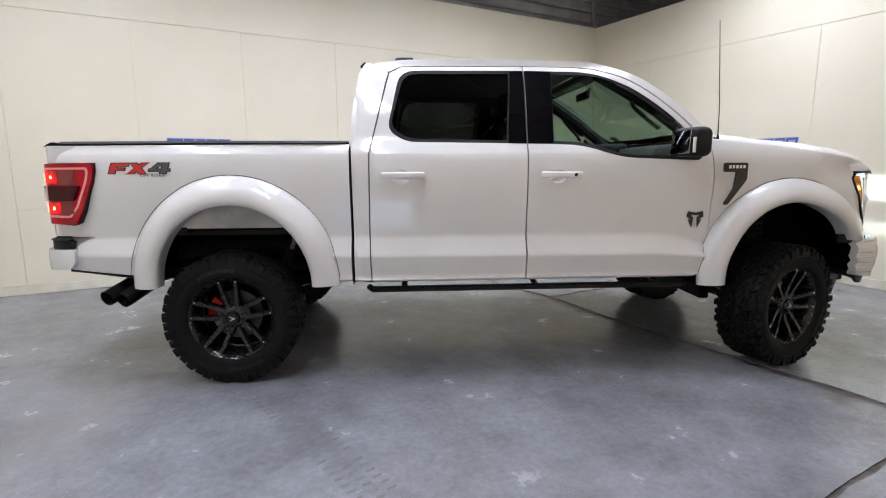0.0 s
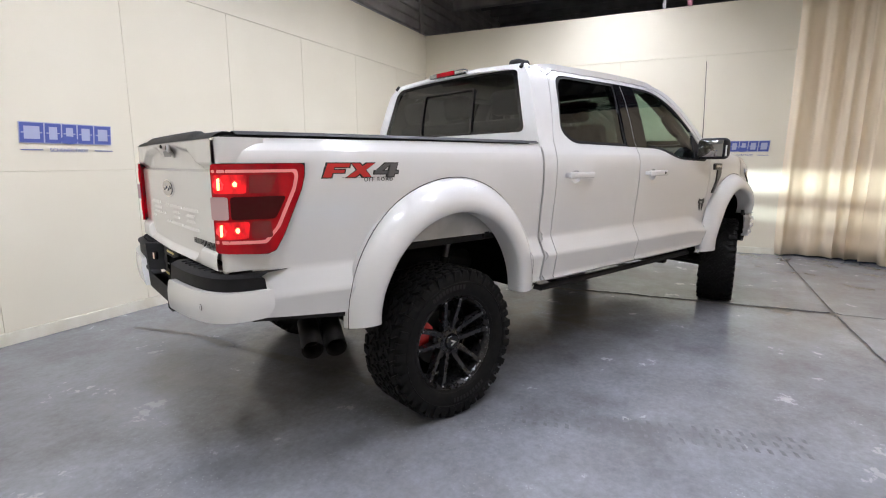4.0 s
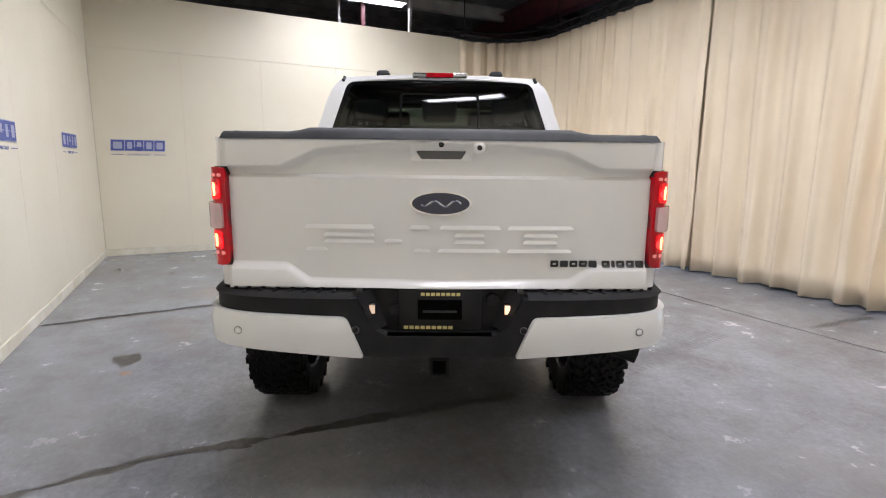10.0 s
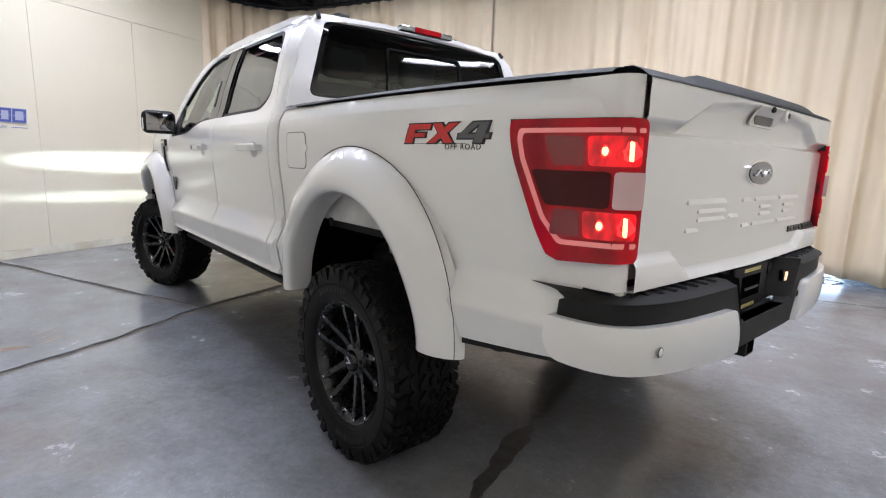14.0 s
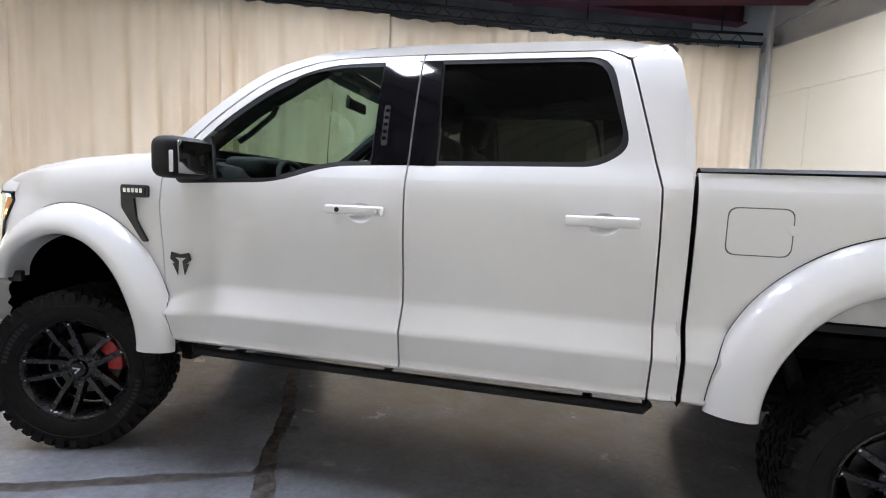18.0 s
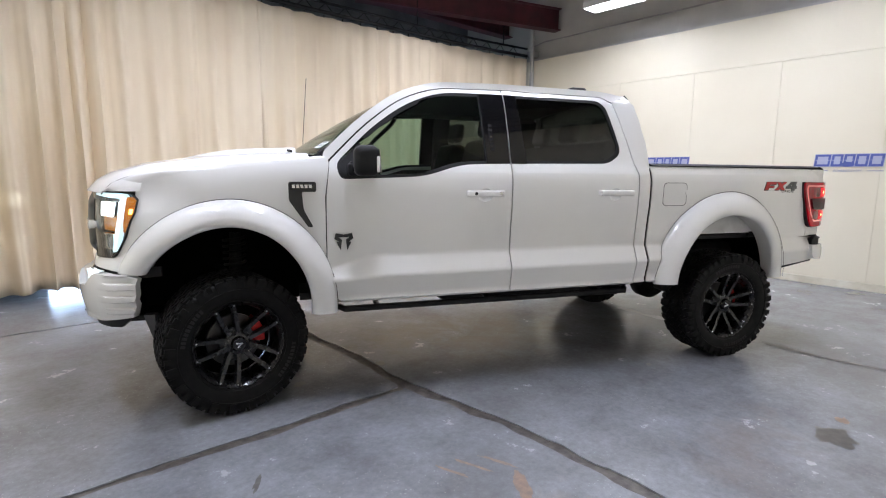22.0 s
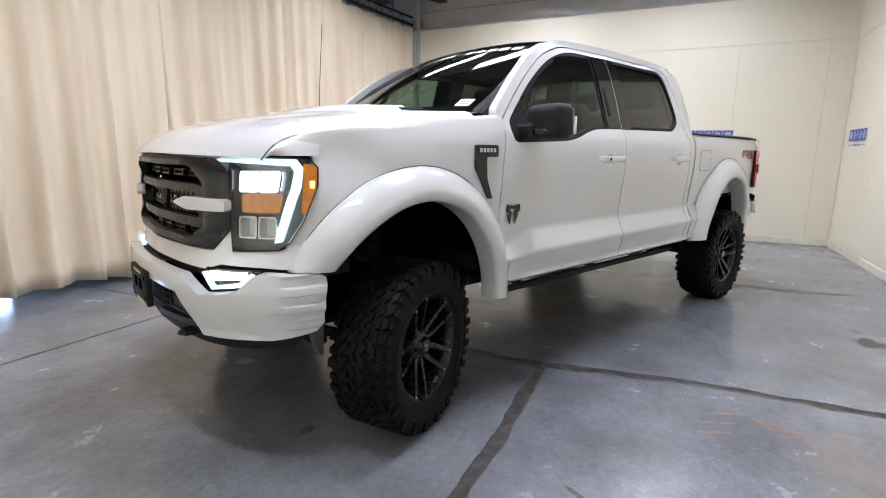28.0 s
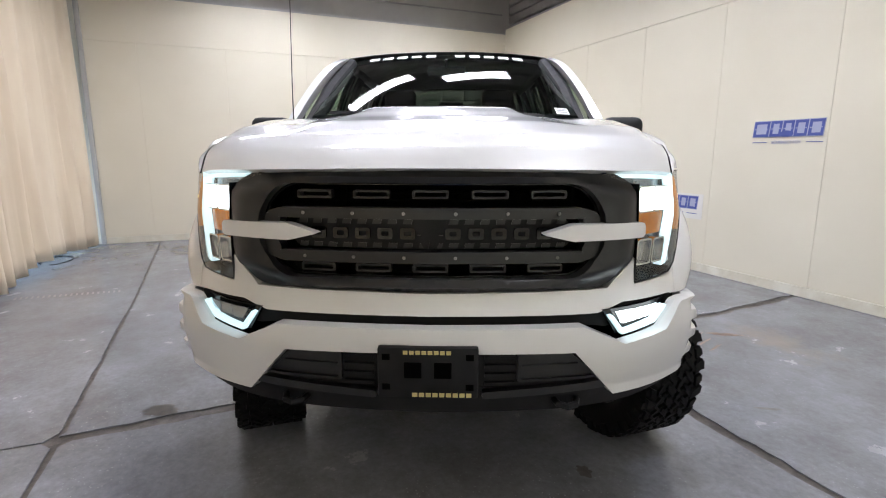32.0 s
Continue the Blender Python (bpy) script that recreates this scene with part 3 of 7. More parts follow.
def panel_wall(name, label, p0, p1, seams, top=TOP, joint=3.0, extra=()):
    """A wall from p0 to p1 in the room, its face turned to the left of that way; seams: distances from p0."""
    d = Vector((p1[0] - p0[0], p1[1] - p0[1]))
    L = d.length
    wall = tagged(new(name), label, "wall", kind="structure")
    wall.matrix_basis = ROOM @ pose(p0[0], p0[1], 0, 0, 0, math.degrees(math.atan2(d.y, d.x)))
    part("backing", Shape().box(0, L, -0.14, -0.012, 0, top - 0.002), WALL_JOINT, wall)
    cuts = [0.0] + [s for s in seams if 0.1 < s < L - 0.1] + [L]
    g = 0.0015
    for a, b in zip(cuts, cuts[1:]):
        levels = [0.10, joint]
        for x0, x1, z in extra:
            if x0 <= (a + b) / 2 <= x1:
                levels.insert(1, z)
        for z0, z1 in zip(levels, levels[1:]):
            part("wall_panel", Shape().box(a + g, b - g, -0.012, 0.0, z0 + g, z1 - g, 0.002, seg=1), WALL, wall)
    part("wall_band", Shape().box(0, L, -0.012, 0.004, joint + 0.002, top, 0.003, seg=1), WALL, wall)
    part("baseboard", Shape().box(0, L, -0.012, 0.012, 0.0, 0.10, 0.004, seg=1), BASE_WHITE, wall)
    return wall


wall_north = panel_wall("wall_north", "cream painted wall of tall panels with thin seams", EN, (U0, V1), [EN[0] - s for s in (3.32, 2.12, 0.92, -0.28, -1.46, -2.63, -3.83, -5.0)][:],
                        extra=((EN[0] + 1.46, EN[0] + 2.63, 1.335), (EN[0] + 2.63, EN[0] + 3.83, 0.93)))
wall_west = panel_wall("wall_west", "cream painted wall of tall panels below a grey upper wall", (U0, V1), (U0, V0 - 0.15), [3.415 - s for s in (3.1, 1.95, 0.77, -0.40, -1.65, -2.88)], top=3.66)
wall_east = panel_wall("wall_east", "cream painted partition wall of tall panels", EF, EN, [1.25, 2.5, 3.72, 4.87])
# above and behind: the building's own shell
upper = tagged(new("wall_upper"), "grey ribbed metal siding above the panelled wall", "wall", kind="structure")
upper.matrix_basis = ROOM
s = Shape()
for k in range(12):
    s.box(U0 - 0.2, 9, V1 + 0.145, V1 + 0.30, 3.2 + k * 0.17, 3.2 + k * 0.17 + 0.155, 0.02, seg=1)
part("siding_boards", s, SIDING, upper)
upper_w = tagged(new("wall_upper_west"), "pale grey plain upper wall", "wall", kind="structure")
upper_w.matrix_basis = ROOM
PALE = material("pale_grey_wall", (0.5, 0.49, 0.46), 0.6)
vary(PALE, 1.5, (0.45, 0.44, 0.42), (0.55, 0.54, 0.5))
part("wall_sheet", Shape().box(U0 - 0.30, U0 - 0.145, -8, V1 + 0.3, 0.0, 5.2), PALE, upper_w)
part("wall_ledge", Shape().box(U0 - 0.143, U0 - 0.03, -3.95, V1, 3.665, 3.70, 0.005), PALE, upper_w)
shell = tagged(new("wall_hall"), "dim grey walls of the hall beyond", "wall", kind="structure")
shell.matrix_basis = ROOM
part("hall_wall", Shape().box(9, 9.2, -8, 3.9, 0, 5.2), HALL_DARK, shell)
part("hall_wall", Shape().box(-5.6, 9.2, -8.2, -8, 0, 5.2), HALL_DARK, shell)
part("hall_wall", Shape().box(4.35, 9.2, V1 + 0.31, V1 + 0.4, 0, 5.2), HALL_DARK, shell)
ceiling = tagged(new("ceiling"), "dark ceiling with joists and steel beams", "ceiling", kind="structure")
ceiling.matrix_basis = ROOM
s = Shape().box(-5.7, 9.4, -8.3, 4.0, 5.2, 5.35)
for k in range(24):
    s.box(-5.4 + k * 0.62, -5.34 + k * 0.62, -8, 3.7, 5.02, 5.199)
part("ceiling_deck", s, HALL_DARK, ceiling)


def beam(name, label, mat, p0, p1, z0, z1, w):
    """A steel I-beam between two places of the room."""
    d = Vector((p1[0] - p0[0], p1[1] - p0[1]))
    t = thing(name, label, "beam", kind="structure", m=ROOM @ pose(p0[0], p0[1], 0, 0, 0, math.degrees(math.atan2(d.y, d.x))))
    L = d.length
    part("flange", Shape().box(0, L, -w / 2, w / 2, z0, z0 + 0.02, 0.004, seg=1), mat, t)
    part("web", Shape().box(0, L, -0.01, 0.01, z0 + 0.02, z1 - 0.02), mat, t)
    part("flange", Shape().box(0, L, -w / 2, w / 2, z1 - 0.02, z1, 0.004, seg=1), mat, t)


beam("steel_beam", "maroon painted steel beam under the ceiling", MAROON, (-5.3, -4.35), (8.8, -4.35), 4.25, 4.75, 0.22)
beam("steel_beam", "maroon painted steel beam under the ceiling", MAROON, (-5.3, -3.1), (-1.5, -4.2), 4.15, 4.55, 0.2)
beam("steel_beam", "grey steel purlin under the ceiling", SIDING, (6.0, -7.8), (6.0, 3.6), 4.6, 4.85, 0.15)
for (a, b, mat, lab) in ((6.2, -0.62, SIDING, "thin grey steel post behind the partition"), (6.0, -1.05, MAROON, "maroon steel column behind the partition"), (5.7, -1.95, SIDING, "thin grey steel post behind the partition"), (4.45, 3.52, SIDING, "grey steel corner column of the hall")):
    t = thing("steel_column", lab, "column", kind="structure", m=ROOM @ pose(a, b, 0))
    w = 0.07 if mat is MAROON else 0.045
    part("shaft", Shape().box(-w, w, -w * 0.6, w * 0.6, 0, 5.02, 0.006, seg=1), mat, t)
    part("foot_plate", Shape().box(-w * 1.7, w * 1.7, -w * 1.4, w * 1.4, 0, 0.015), mat, t)
# conduit along the upper west wall
t = thing("conduit_pipe", "thin grey conduit pipe along the upper wall", "pipe", m=ROOM)
part("pipe", Shape().tube([(U0 + 0.02, V1 - 0.1, 4.0), (U0 + 0.02, -3.3, 3.98), (U0 + 0.02, -3.55, 3.93), (U0 + 0.02, -3.6, 3.72)], 0.014), SIDING, t)
part("junction_box", Shape().box(U0 - 0.14, U0 + 0.03, -3.72, -3.56, 3.74, 3.86, 0.008), SIDING, t)
t = thing("corner_post", "pale grey corner post at the curtain", "post", kind="structure", m=ROOM)
part("post_shaft", Shape().box(U0 + 0.016, U0 + 0.075, V0 + 0.30, V0 + 0.36, 0, 4.3, 0.006), PALE, t)

# ---- curtains ----


def soft_step(x, a, b):
    t = min(1.0, max(0.0, (x - a) / (b - a)))
    return t * t * (3 - 2 * t)


def curtain(name, label, path, z0, z1, seed, amp=0.085, lift=0.075):
    """Hanging cloth pleated along a path of room places."""
    seg = [math.hypot(b[0] - a[0], b[1] - a[1]) for a, b in zip(path, path[1:])]
    L = sum(seg)
    n = int(L / 0.022)
    rnd = random.Random(seed)
    base = []
    for i in range(n + 1):
        d = L * i / n
        for k, q in enumerate(seg):
            if d <= q or k == len(seg) - 1:
                f = min(d / q, 1.0)
                a, b = path[k], path[k + 1]
                base.append(((a[0] + (b[0] - a[0]) * f, a[1] + (b[1] - a[1]) * f), ((b[0] - a[0]) / q, (b[1] - a[1]) / q)))
                break
            d -= q
    ph, phase = 0.0, []
    for i in range(n + 1):
        w = 0.32 + 0.28 * noise.noise(Vector((i * 0.022 * 1.3, seed, 0.3)))
        ph += 0.022 / w * math.tau
        phase.append(ph)
    rows = 16
    vs = []
    for i in range(n + 1):
        (a, b), (ta, tb) = base[i]
        for j in range(rows + 1):
            t = j / rows
            z = z0 + (z1 - z0) * t
            low = 1 - t
            wob = 0.8 * noise.noise(Vector((i * 0.022 * 0.9, seed * 2.0, z * 0.45)))
            p = phase[i] + 0.9 * wob * low
            am = amp * (0.45 + 0.75 * low) * (0.75 + 0.6 * noise.noise(Vector((i * 0.03, seed + 9.0, z * 0.3))))
            d = am * (math.sin(p) + 0.28 * math.sin(2.3 * p + 1.0 + wob))
            d += 0.05 * low * noise.noise(Vector((i * 0.022 * 0.5, z * 0.6, seed + 4)))
            hem = (0.025 * noise.noise(Vector((i * 0.05, seed, 7))) + lift * (soft_step(a, 0.7, 1.3) * (1 - soft_step(a, 3.0, 3.6)) + soft_step(a, -4.6, -4.0) * (1 - soft_step(a, -3.0, -2.5)))) * (1 if j == 0 else 0)
            side = 0.02 * math.cos(p) * low
            vs.append((a - tb * d + ta * side, b + ta * d + tb * side, z + hem))
    w = rows + 1
    fs = [(i * w + j, (i + 1) * w + j, (i + 1) * w + j + 1, i * w + j + 1) for i in range(n) for j in range(rows)]
    t = thing(name, label, "curtain", group="curtains along the bay", m=ROOM)
    cl = part("cloth", Shape().add(vs, fs), CLOTH, t, angle=80)
    so = cl.modifiers.new("thickness", "SOLIDIFY")
    so.thickness = 0.003
    hook = Shape().box(-0.006, 0.006, -0.006, 0.006, z1 - 0.01, z1 + 0.03).mesh("curtain_hook", BLACK, 35, True)
    for i in range(0, n, 14):
        (a, b), _ = base[i]
        h = new("curtain_hook", hook)
        h.parent = t
        h.matrix_basis = pose(a, b, 0)
    return t


arc = [(3.45 + 1.1 * math.sin(k * math.pi / 20), V0 + 1.1 - 1.1 * math.cos(k * math.pi / 20)) for k in range(11)]
curtain("curtain", "floor-length pleated cream cloth curtain on a black track", [(U0 + 0.1, V0 + 0.22), (-4.2, V0 + 0.10), (-3.0, V0), (0.38, V0 - 0.02)], 0.025, 3.70, 1)
curtain("curtain", "floor-length pleated cream cloth curtain, curving round the corner", [(0.24, V0 + 0.02)] + arc + [(4.56, -2.45)], 0.025, 3.72, 2)
t = thing("curtain_track", "black steel curtain track bent round the corner", "curtain track", m=ROOM)
line = [(U0 + 0.08, V0 + 0.22), (-4.2, V0 + 0.10), (-3.0, V0)] + arc + [(4.56, -2.40)]
part("rail", Shape().tube([(a, b, 3.765) for a, b in line], 0.028, 8), BLACK, t)
part("upper_rail", Shape().tube([(a, b, 3.90) for a, b in line], 0.020, 8), BLACK, t)
for k in range(1, 26):
    a = U0 + 0.1 + k * 0.33
    b = V0 + float(np.interp(a, (U0, -4.2, -3.0), (0.22, 0.10, 0.0)))
    part("lattice_bar", Shape().tube([(a - 0.12, b, 3.78), (a, b, 3.89), (a + 0.12, b, 3.78)], 0.007, 5), BLACK, t)
for a, b in ((-4.5, V0 + 0.135), (-2.5, V0), (-0.5, V0), (1.5, V0), (3.4, V0), (4.55, -2.6)):
    part("hanger_rod", Shape().tube([(a, b, 3.9), (a, b, 5.1)], 0.01, 6), BLACK, t)
# daylight behind the cloth: an open bay door low on that side
t = tagged(new("window_1"), "bright daylight gap low behind the curtain", "opening", kind="structure")
t.matrix_basis = ROOM
part("bay_opening", Shape().box(-4.5, -3.0, -5.0, -4.98, 0.0, 0.6), DAY, t)
part("bay_opening", Shape().box(1.5, 2.7, -4.75, -4.73, 0.0, 0.22), DAY, t)
t = tagged(new("wall_south"), "dark wall behind the curtain", "wall", kind="structure")
t.matrix_basis = ROOM
part("bay_wall", Shape().box(-5.3, 4.9, -5.75, -5.60, 0, 5.2), HALL_DARK, t)
part("bay_wall", Shape().box(4.75, 4.9, -5.6, -2.7, 0, 3.9), HALL_DARK, t)

t = thing("floor_cable", "thin black cable looped on the floor under the curtain", "cable", m=ROOM)
loop = [(-3.95 + 0.30 * math.cos(k * math.tau / 26) + 0.02 * math.sin(k * 1.3), V0 + 0.02 + 0.17 * math.sin(k * math.tau / 26), 0.007) for k in range(24)]
part("cord", Shape().tube(loop + [(-4.3, V0 - 0.3, 0.007)], 0.006, 6), BLACK, t)

# ---- signs on the walls ----


def sign(name, label, m, w, h, card):
    """A wall sign: five slanted blue blocks, an oval, a line of place-name letters."""
    t = thing(name, label, "sign", group="dealer signs on the walls", m=m)
    flat = lambda z: (lambda a, b, d: Vector((a, b, z + d)))
    if card:
        part("card", Shape().prism([(-w * 0.60, -h * 0.62), (w * 0.60, -h * 0.62), (w * 0.60, h * 0.62), (-w * 0.60, h * 0.62)], flat(0.001), 0.003), SIGN_CARD, t)
    bw = w / 5.0
    for k, f in enumerate((1.25, 0.9, 0.85, 0.95, 1.05)):
        x = -w / 2 + sum((1.25, 0.9, 0.85, 0.95, 1.05)[:k]) * bw
        x1 = x + f * bw - 0.012
        sl = 0.012
        y0, y1 = -h * 0.12, h * 0.5
        rim = 0.007
        part("block_rim", Shape().prism([(x - rim, y0 - rim), (x1 + rim, y0 - rim), (x1 + sl + rim, y1 + rim), (x + sl - rim, y1 + rim)], flat(0.005), 0.002), SIGN_GREY, t)
        part("block", Shape().sheet([(x, y0), (x1, y0), (x1 + sl, y1), (x + sl, y1)], [[(x + 0.030, y0 + 0.026), (x1 - 0.022, y0 + 0.026), (x1 - 0.016, y1 - 0.026), (x + 0.036, y1 - 0.026)]], lambda a, b, d: Vector((a, b, 0.0095 - d)), 0.5, 0.002), SIGN_BLUE, t)
        part("block_line", Shape().prism([(x + 0.012, (y0 + y1) / 2 - 0.004), (x1 - 0.006, (y0 + y1) / 2 - 0.004), (x1 - 0.002, (y0 + y1) / 2 + 0.004), (x + 0.016, (y0 + y1) / 2 + 0.004)], flat(0.010), 0.001), SIGN_GREY, t)
    ov = [(0.10 * w * math.cos(a * math.tau / 24), -h * 0.02 + 0.13 * h * math.sin(a * math.tau / 24)) for a in range(24)]
    part("oval", Shape().prism(ov, flat(0.011), 0.002), SIGN_BLUE, t)
    part("rule", Shape().prism([(-w * 0.5, -h * 0.37), (-w * 0.28, -h * 0.37), (-w * 0.28, -h * 0.34), (-w * 0.5, -h * 0.34)], flat(0.005), 0.001), SIGN_BLUE, t)
    part("rule", Shape().prism([(w * 0.28, -h * 0.37), (w * 0.5, -h * 0.37), (w * 0.5, -h * 0.34), (w * 0.28, -h * 0.34)], flat(0.005), 0.001), SIGN_BLUE, t)
    letters("place_letters", "SCHENECTADY", h * 0.165, pose(0, -h * 0.36, 0.005), SIGN_BLUE, t, 0.0008, 1.05)
    return t


def on_wall(wall, d, z):
    """A pose on a wall's face, d metres from its start, looking into the room."""
    return wall.matrix_basis @ pose(d, 0.002, z, 90, 0, 180)


for d in (EN[0] - 2.80, EN[0] - 0.54, EN[0] + 2.01, EN[0] + 4.55):
    sign("wall_sign", "blue dealer sign with slanted blocks on the cream wall", on_wall(wall_north, d, 1.59), 0.70, 0.245, False)
sign("wall_sign", "blue dealer sign on a white card, low on the cream wall", on_wall(wall_north, EN[0] + 0.76, 0.77), 0.68, 0.24, True)
for d in (5.50, 2.97, 0.66):
    sign("wall_sign", "blue dealer sign with slanted blocks on the partition wall", on_wall(wall_east, d, 1.59), 0.70, 0.245, False)
for d in (3.415 - 1.62, 3.415 + 0.74):
    sign("wall_sign", "blue dealer sign with slanted blocks on the far wall", on_wall(wall_west, d, 1.61), 0.72, 0.245, False)

# ---- ceiling lamps ----


def ceiling_lamp(a, b, face, z=4.22, long=1.22, turn=0.0):
    t = thing("ceiling_lamp", "bright white strip lamp hung under the dark ceiling", "ceiling lamp", group="strip lamps", m=ROOM @ pose(a, b, z, 0, 0, turn))
    part("housing", Shape().box(-0.17, 0.17, -long / 2, long / 2, 0.0, 0.06, 0.012), LAMP_BODY, t)
    part("diffuser", Shape().box(-0.15, 0.15, -long / 2 + 0.02, long / 2 - 0.02, -0.012, -0.001), face, t, "glowing white diffuser")
    # skirt added to keep direct light off the upper walls
    skirt = [(-0.17, -long / 2), (0.17, -long / 2), (0.17, long / 2), (-0.17, long / 2)]
    part("skirt", Shape().sheet(skirt, [[(a * 0.95, b * 0.985) for a, b in skirt]], lambda a, b, d: Vector((a, b, -0.075 + d)), 0.3, 0.075), LAMP_BODY, t)
    for k in (-1, 1):
        part("hanger", Shape().tube([(0, k * long * 0.4, 0.06), (0, k * long * 0.4, 5.02 - z)], 0.004, 6), BLACK, t)


# includes the added north-west lamp that lights the tailgate
for a, b, full, z in LAMPS:
    ceiling_lamp(a, b, lamp_face(full), z)

# ---- the pickup truck: x forward, y to its left, z up ----
truck = thing("pickup_truck", "lifted white crew-cab pickup truck on black wheels, lights on", "pickup truck")
HUB, WHEEL_Z = 1.847, 0.420
TIPS = (((-2.565, -0.72, 0.61), (-2.640, -0.93, 0.548)), ((-2.455, -0.74, 0.605), (-2.530, -0.95, 0.540)))


def lerp(x, xs, ys):
    return float(np.interp(x, xs, ys))


def soft(x, a, b):
    t = min(1.0, max(0.0, (x - a) / (b - a)))
    return t * t * (3 - 2 * t)


def crease(x):
    """Heights of the two body creases along the truck."""
    hi = lerp(x, (-2.95, 0.92, 1.04, 1.24, 1.4), (0.935, 0.925, 0.915, 0.845, 0.84))
    lo = lerp(x, (-2.95, 0.9, 1.3), (0.825, 0.80, 0.775))
    return lo, hi


def half(x, z):
    """Half width of the body at x and height z."""
    lo, hi = crease(x)
    y = lerp(z, (0.50, 0.60, 0.628, 0.640, 0.652, 0.664, lo, hi, 1.08, 1.22, 1.33, 1.40, 1.45, 1.485, 1.52, 1.54, 1.70, 1.85, 1.95, 2.0, 2.03),
             (0.90, 0.935, 0.962, 0.984, 0.993, 0.984, 1.014, 0.958, 0.970, 0.986, 0.990, 0.988, 0.979, 0.963, 0.942, 0.932, 0.885, 0.833, 0.790, 0.760, 0.732))
    if x > 1.35:
        y -= 0.032 * (x - 1.35) ** 2
    if x < -1.7:
        y -= 0.075 * min(1.2, (-x - 1.7) / 1.0) ** 2
    if x < -1.05:
        y -= 0.012
    return y


def flank(x, z, d):
    return Vector((x, half(x, z) - d, z))


def arch(xc, a, z0, h, n=24, lo=0.0, hi=math.pi):
    return [(xc + a * math.cos(lo + (hi - lo) * k / n), z0 + h * math.sin(lo + (hi - lo) * k / n)) for k in range(n + 1)]


REAR_C, FRONT_C = -1.815, 1.825
REAR_ARCH = arch(REAR_C, 0.55, 0.60, 0.62)
ROWS_Z = (1.45, 1.485)


def press(x0, x1):
    """The lower edge roll and the two creases as lines along the body."""
    xs = [x0 + (x1 - x0) * k / 40 for k in range(41)]
    return [[(x, 0.640) for x in xs], [(x, 0.652) for x in xs], [(x, 0.664) for x in xs], [(x, crease(x)[0] - 0.014) for x in xs], [(x, crease(x)[0]) for x in xs], [(x, crease(x)[0] + 0.016) for x in xs],
            [(x, crease(x)[1] - 0.016) for x in xs], [(x, crease(x)[1]) for x in xs], [(x, crease(x)[1] + 0.018) for x in xs]]


RWIN = rounded([(-0.845, 1.60), (-0.73, 1.525), (0.03, 1.515), (0.03, 1.992), (-0.76, 1.985)], [0.06, 0.08, 0.01, 0.01, 0.09])
FWIN = rounded([(0.06, 1.515), (0.40, 1.505), (0.66, 1.425), (1.19, 1.405), (1.215, 1.50), (0.98, 1.735), (0.74, 1.90), (0.50, 1.985), (0.06, 1.992)],
               [0.01, 0.10, 0.10, 0.04, 0.05, 0.2, 0.15, 0.12, 0.01])



def cup_loop(xm):
    return [(xm + 0.056 * math.cos(k * math.tau / 28), 1.306 + 0.044 * math.sin(k * math.tau / 28)) for k in range(28)]


def curve(pts, rounds=2):
    for _ in range(rounds):
        out = [pts[0]]
        for a, b in zip(pts, pts[1:]):
            out += [(0.75 * a[0] + 0.25 * b[0], 0.75 * a[1] + 0.25 * b[1]), (0.25 * a[0] + 0.75 * b[0], 0.25 * a[1] + 0.75 * b[1])]
        pts = out + [pts[-1]]
    arr = np.array(pts)
    d = np.concatenate([[0], np.cumsum(np.hypot(*np.diff(arr, axis=0).T))])
    return arr, d


def along(c, s, off):
    """The place at arc length s on a plan curve, pushed outward by off; mirrored for s < 0."""
    arr, d = c
    q = abs(s)
    x, y = lerp(q, d, arr[:, 0]), lerp(q, d, arr[:, 1])
    e = 0.03
    tx, ty = lerp(q + e, d, arr[:, 0]) - lerp(max(q - e, 0), d, arr[:, 0]), lerp(q + e, d, arr[:, 1]) - lerp(max(q - e, 0), d, arr[:, 1])
    n = math.hypot(tx, ty) or 1
    nx, ny = ty / n, -tx / n
    return x + nx * off, (y + ny * off) * (1 if s >= 0 else -1)


NOSE = curve([(2.705, 0), (2.695, 0.22), (2.675, 0.42), (2.645, 0.56), (2.595, 0.69), (2.52, 0.80), (2.44, 0.885), (2.36, 0.93), (2.26, 0.951), (2.16, 0.960), (2.0, 0.968)])


def tuck(a, b):
    """How far the corner leans in towards the hood."""
    return 0.045 * soft(b, 1.16, 1.34) * soft(abs(a), 0.92, 1.10)


def nose(a, b, d):
    x, y = along(NOSE, a, -d)
    return Vector((x - 0.10 * max(0.0, b - 1.15), y - math.copysign(tuck(a, b), a), b))


def corner_half(x, z):
    """Half width at x and z where the fender turns into the nose."""
    arr, d = NOSE
    xe = x + 0.10 * max(0.0, z - 1.15)
    s_ = lerp(-xe, -arr[:, 0], d)
    return lerp(s_, d, arr[:, 1]) - tuck(s_, z)


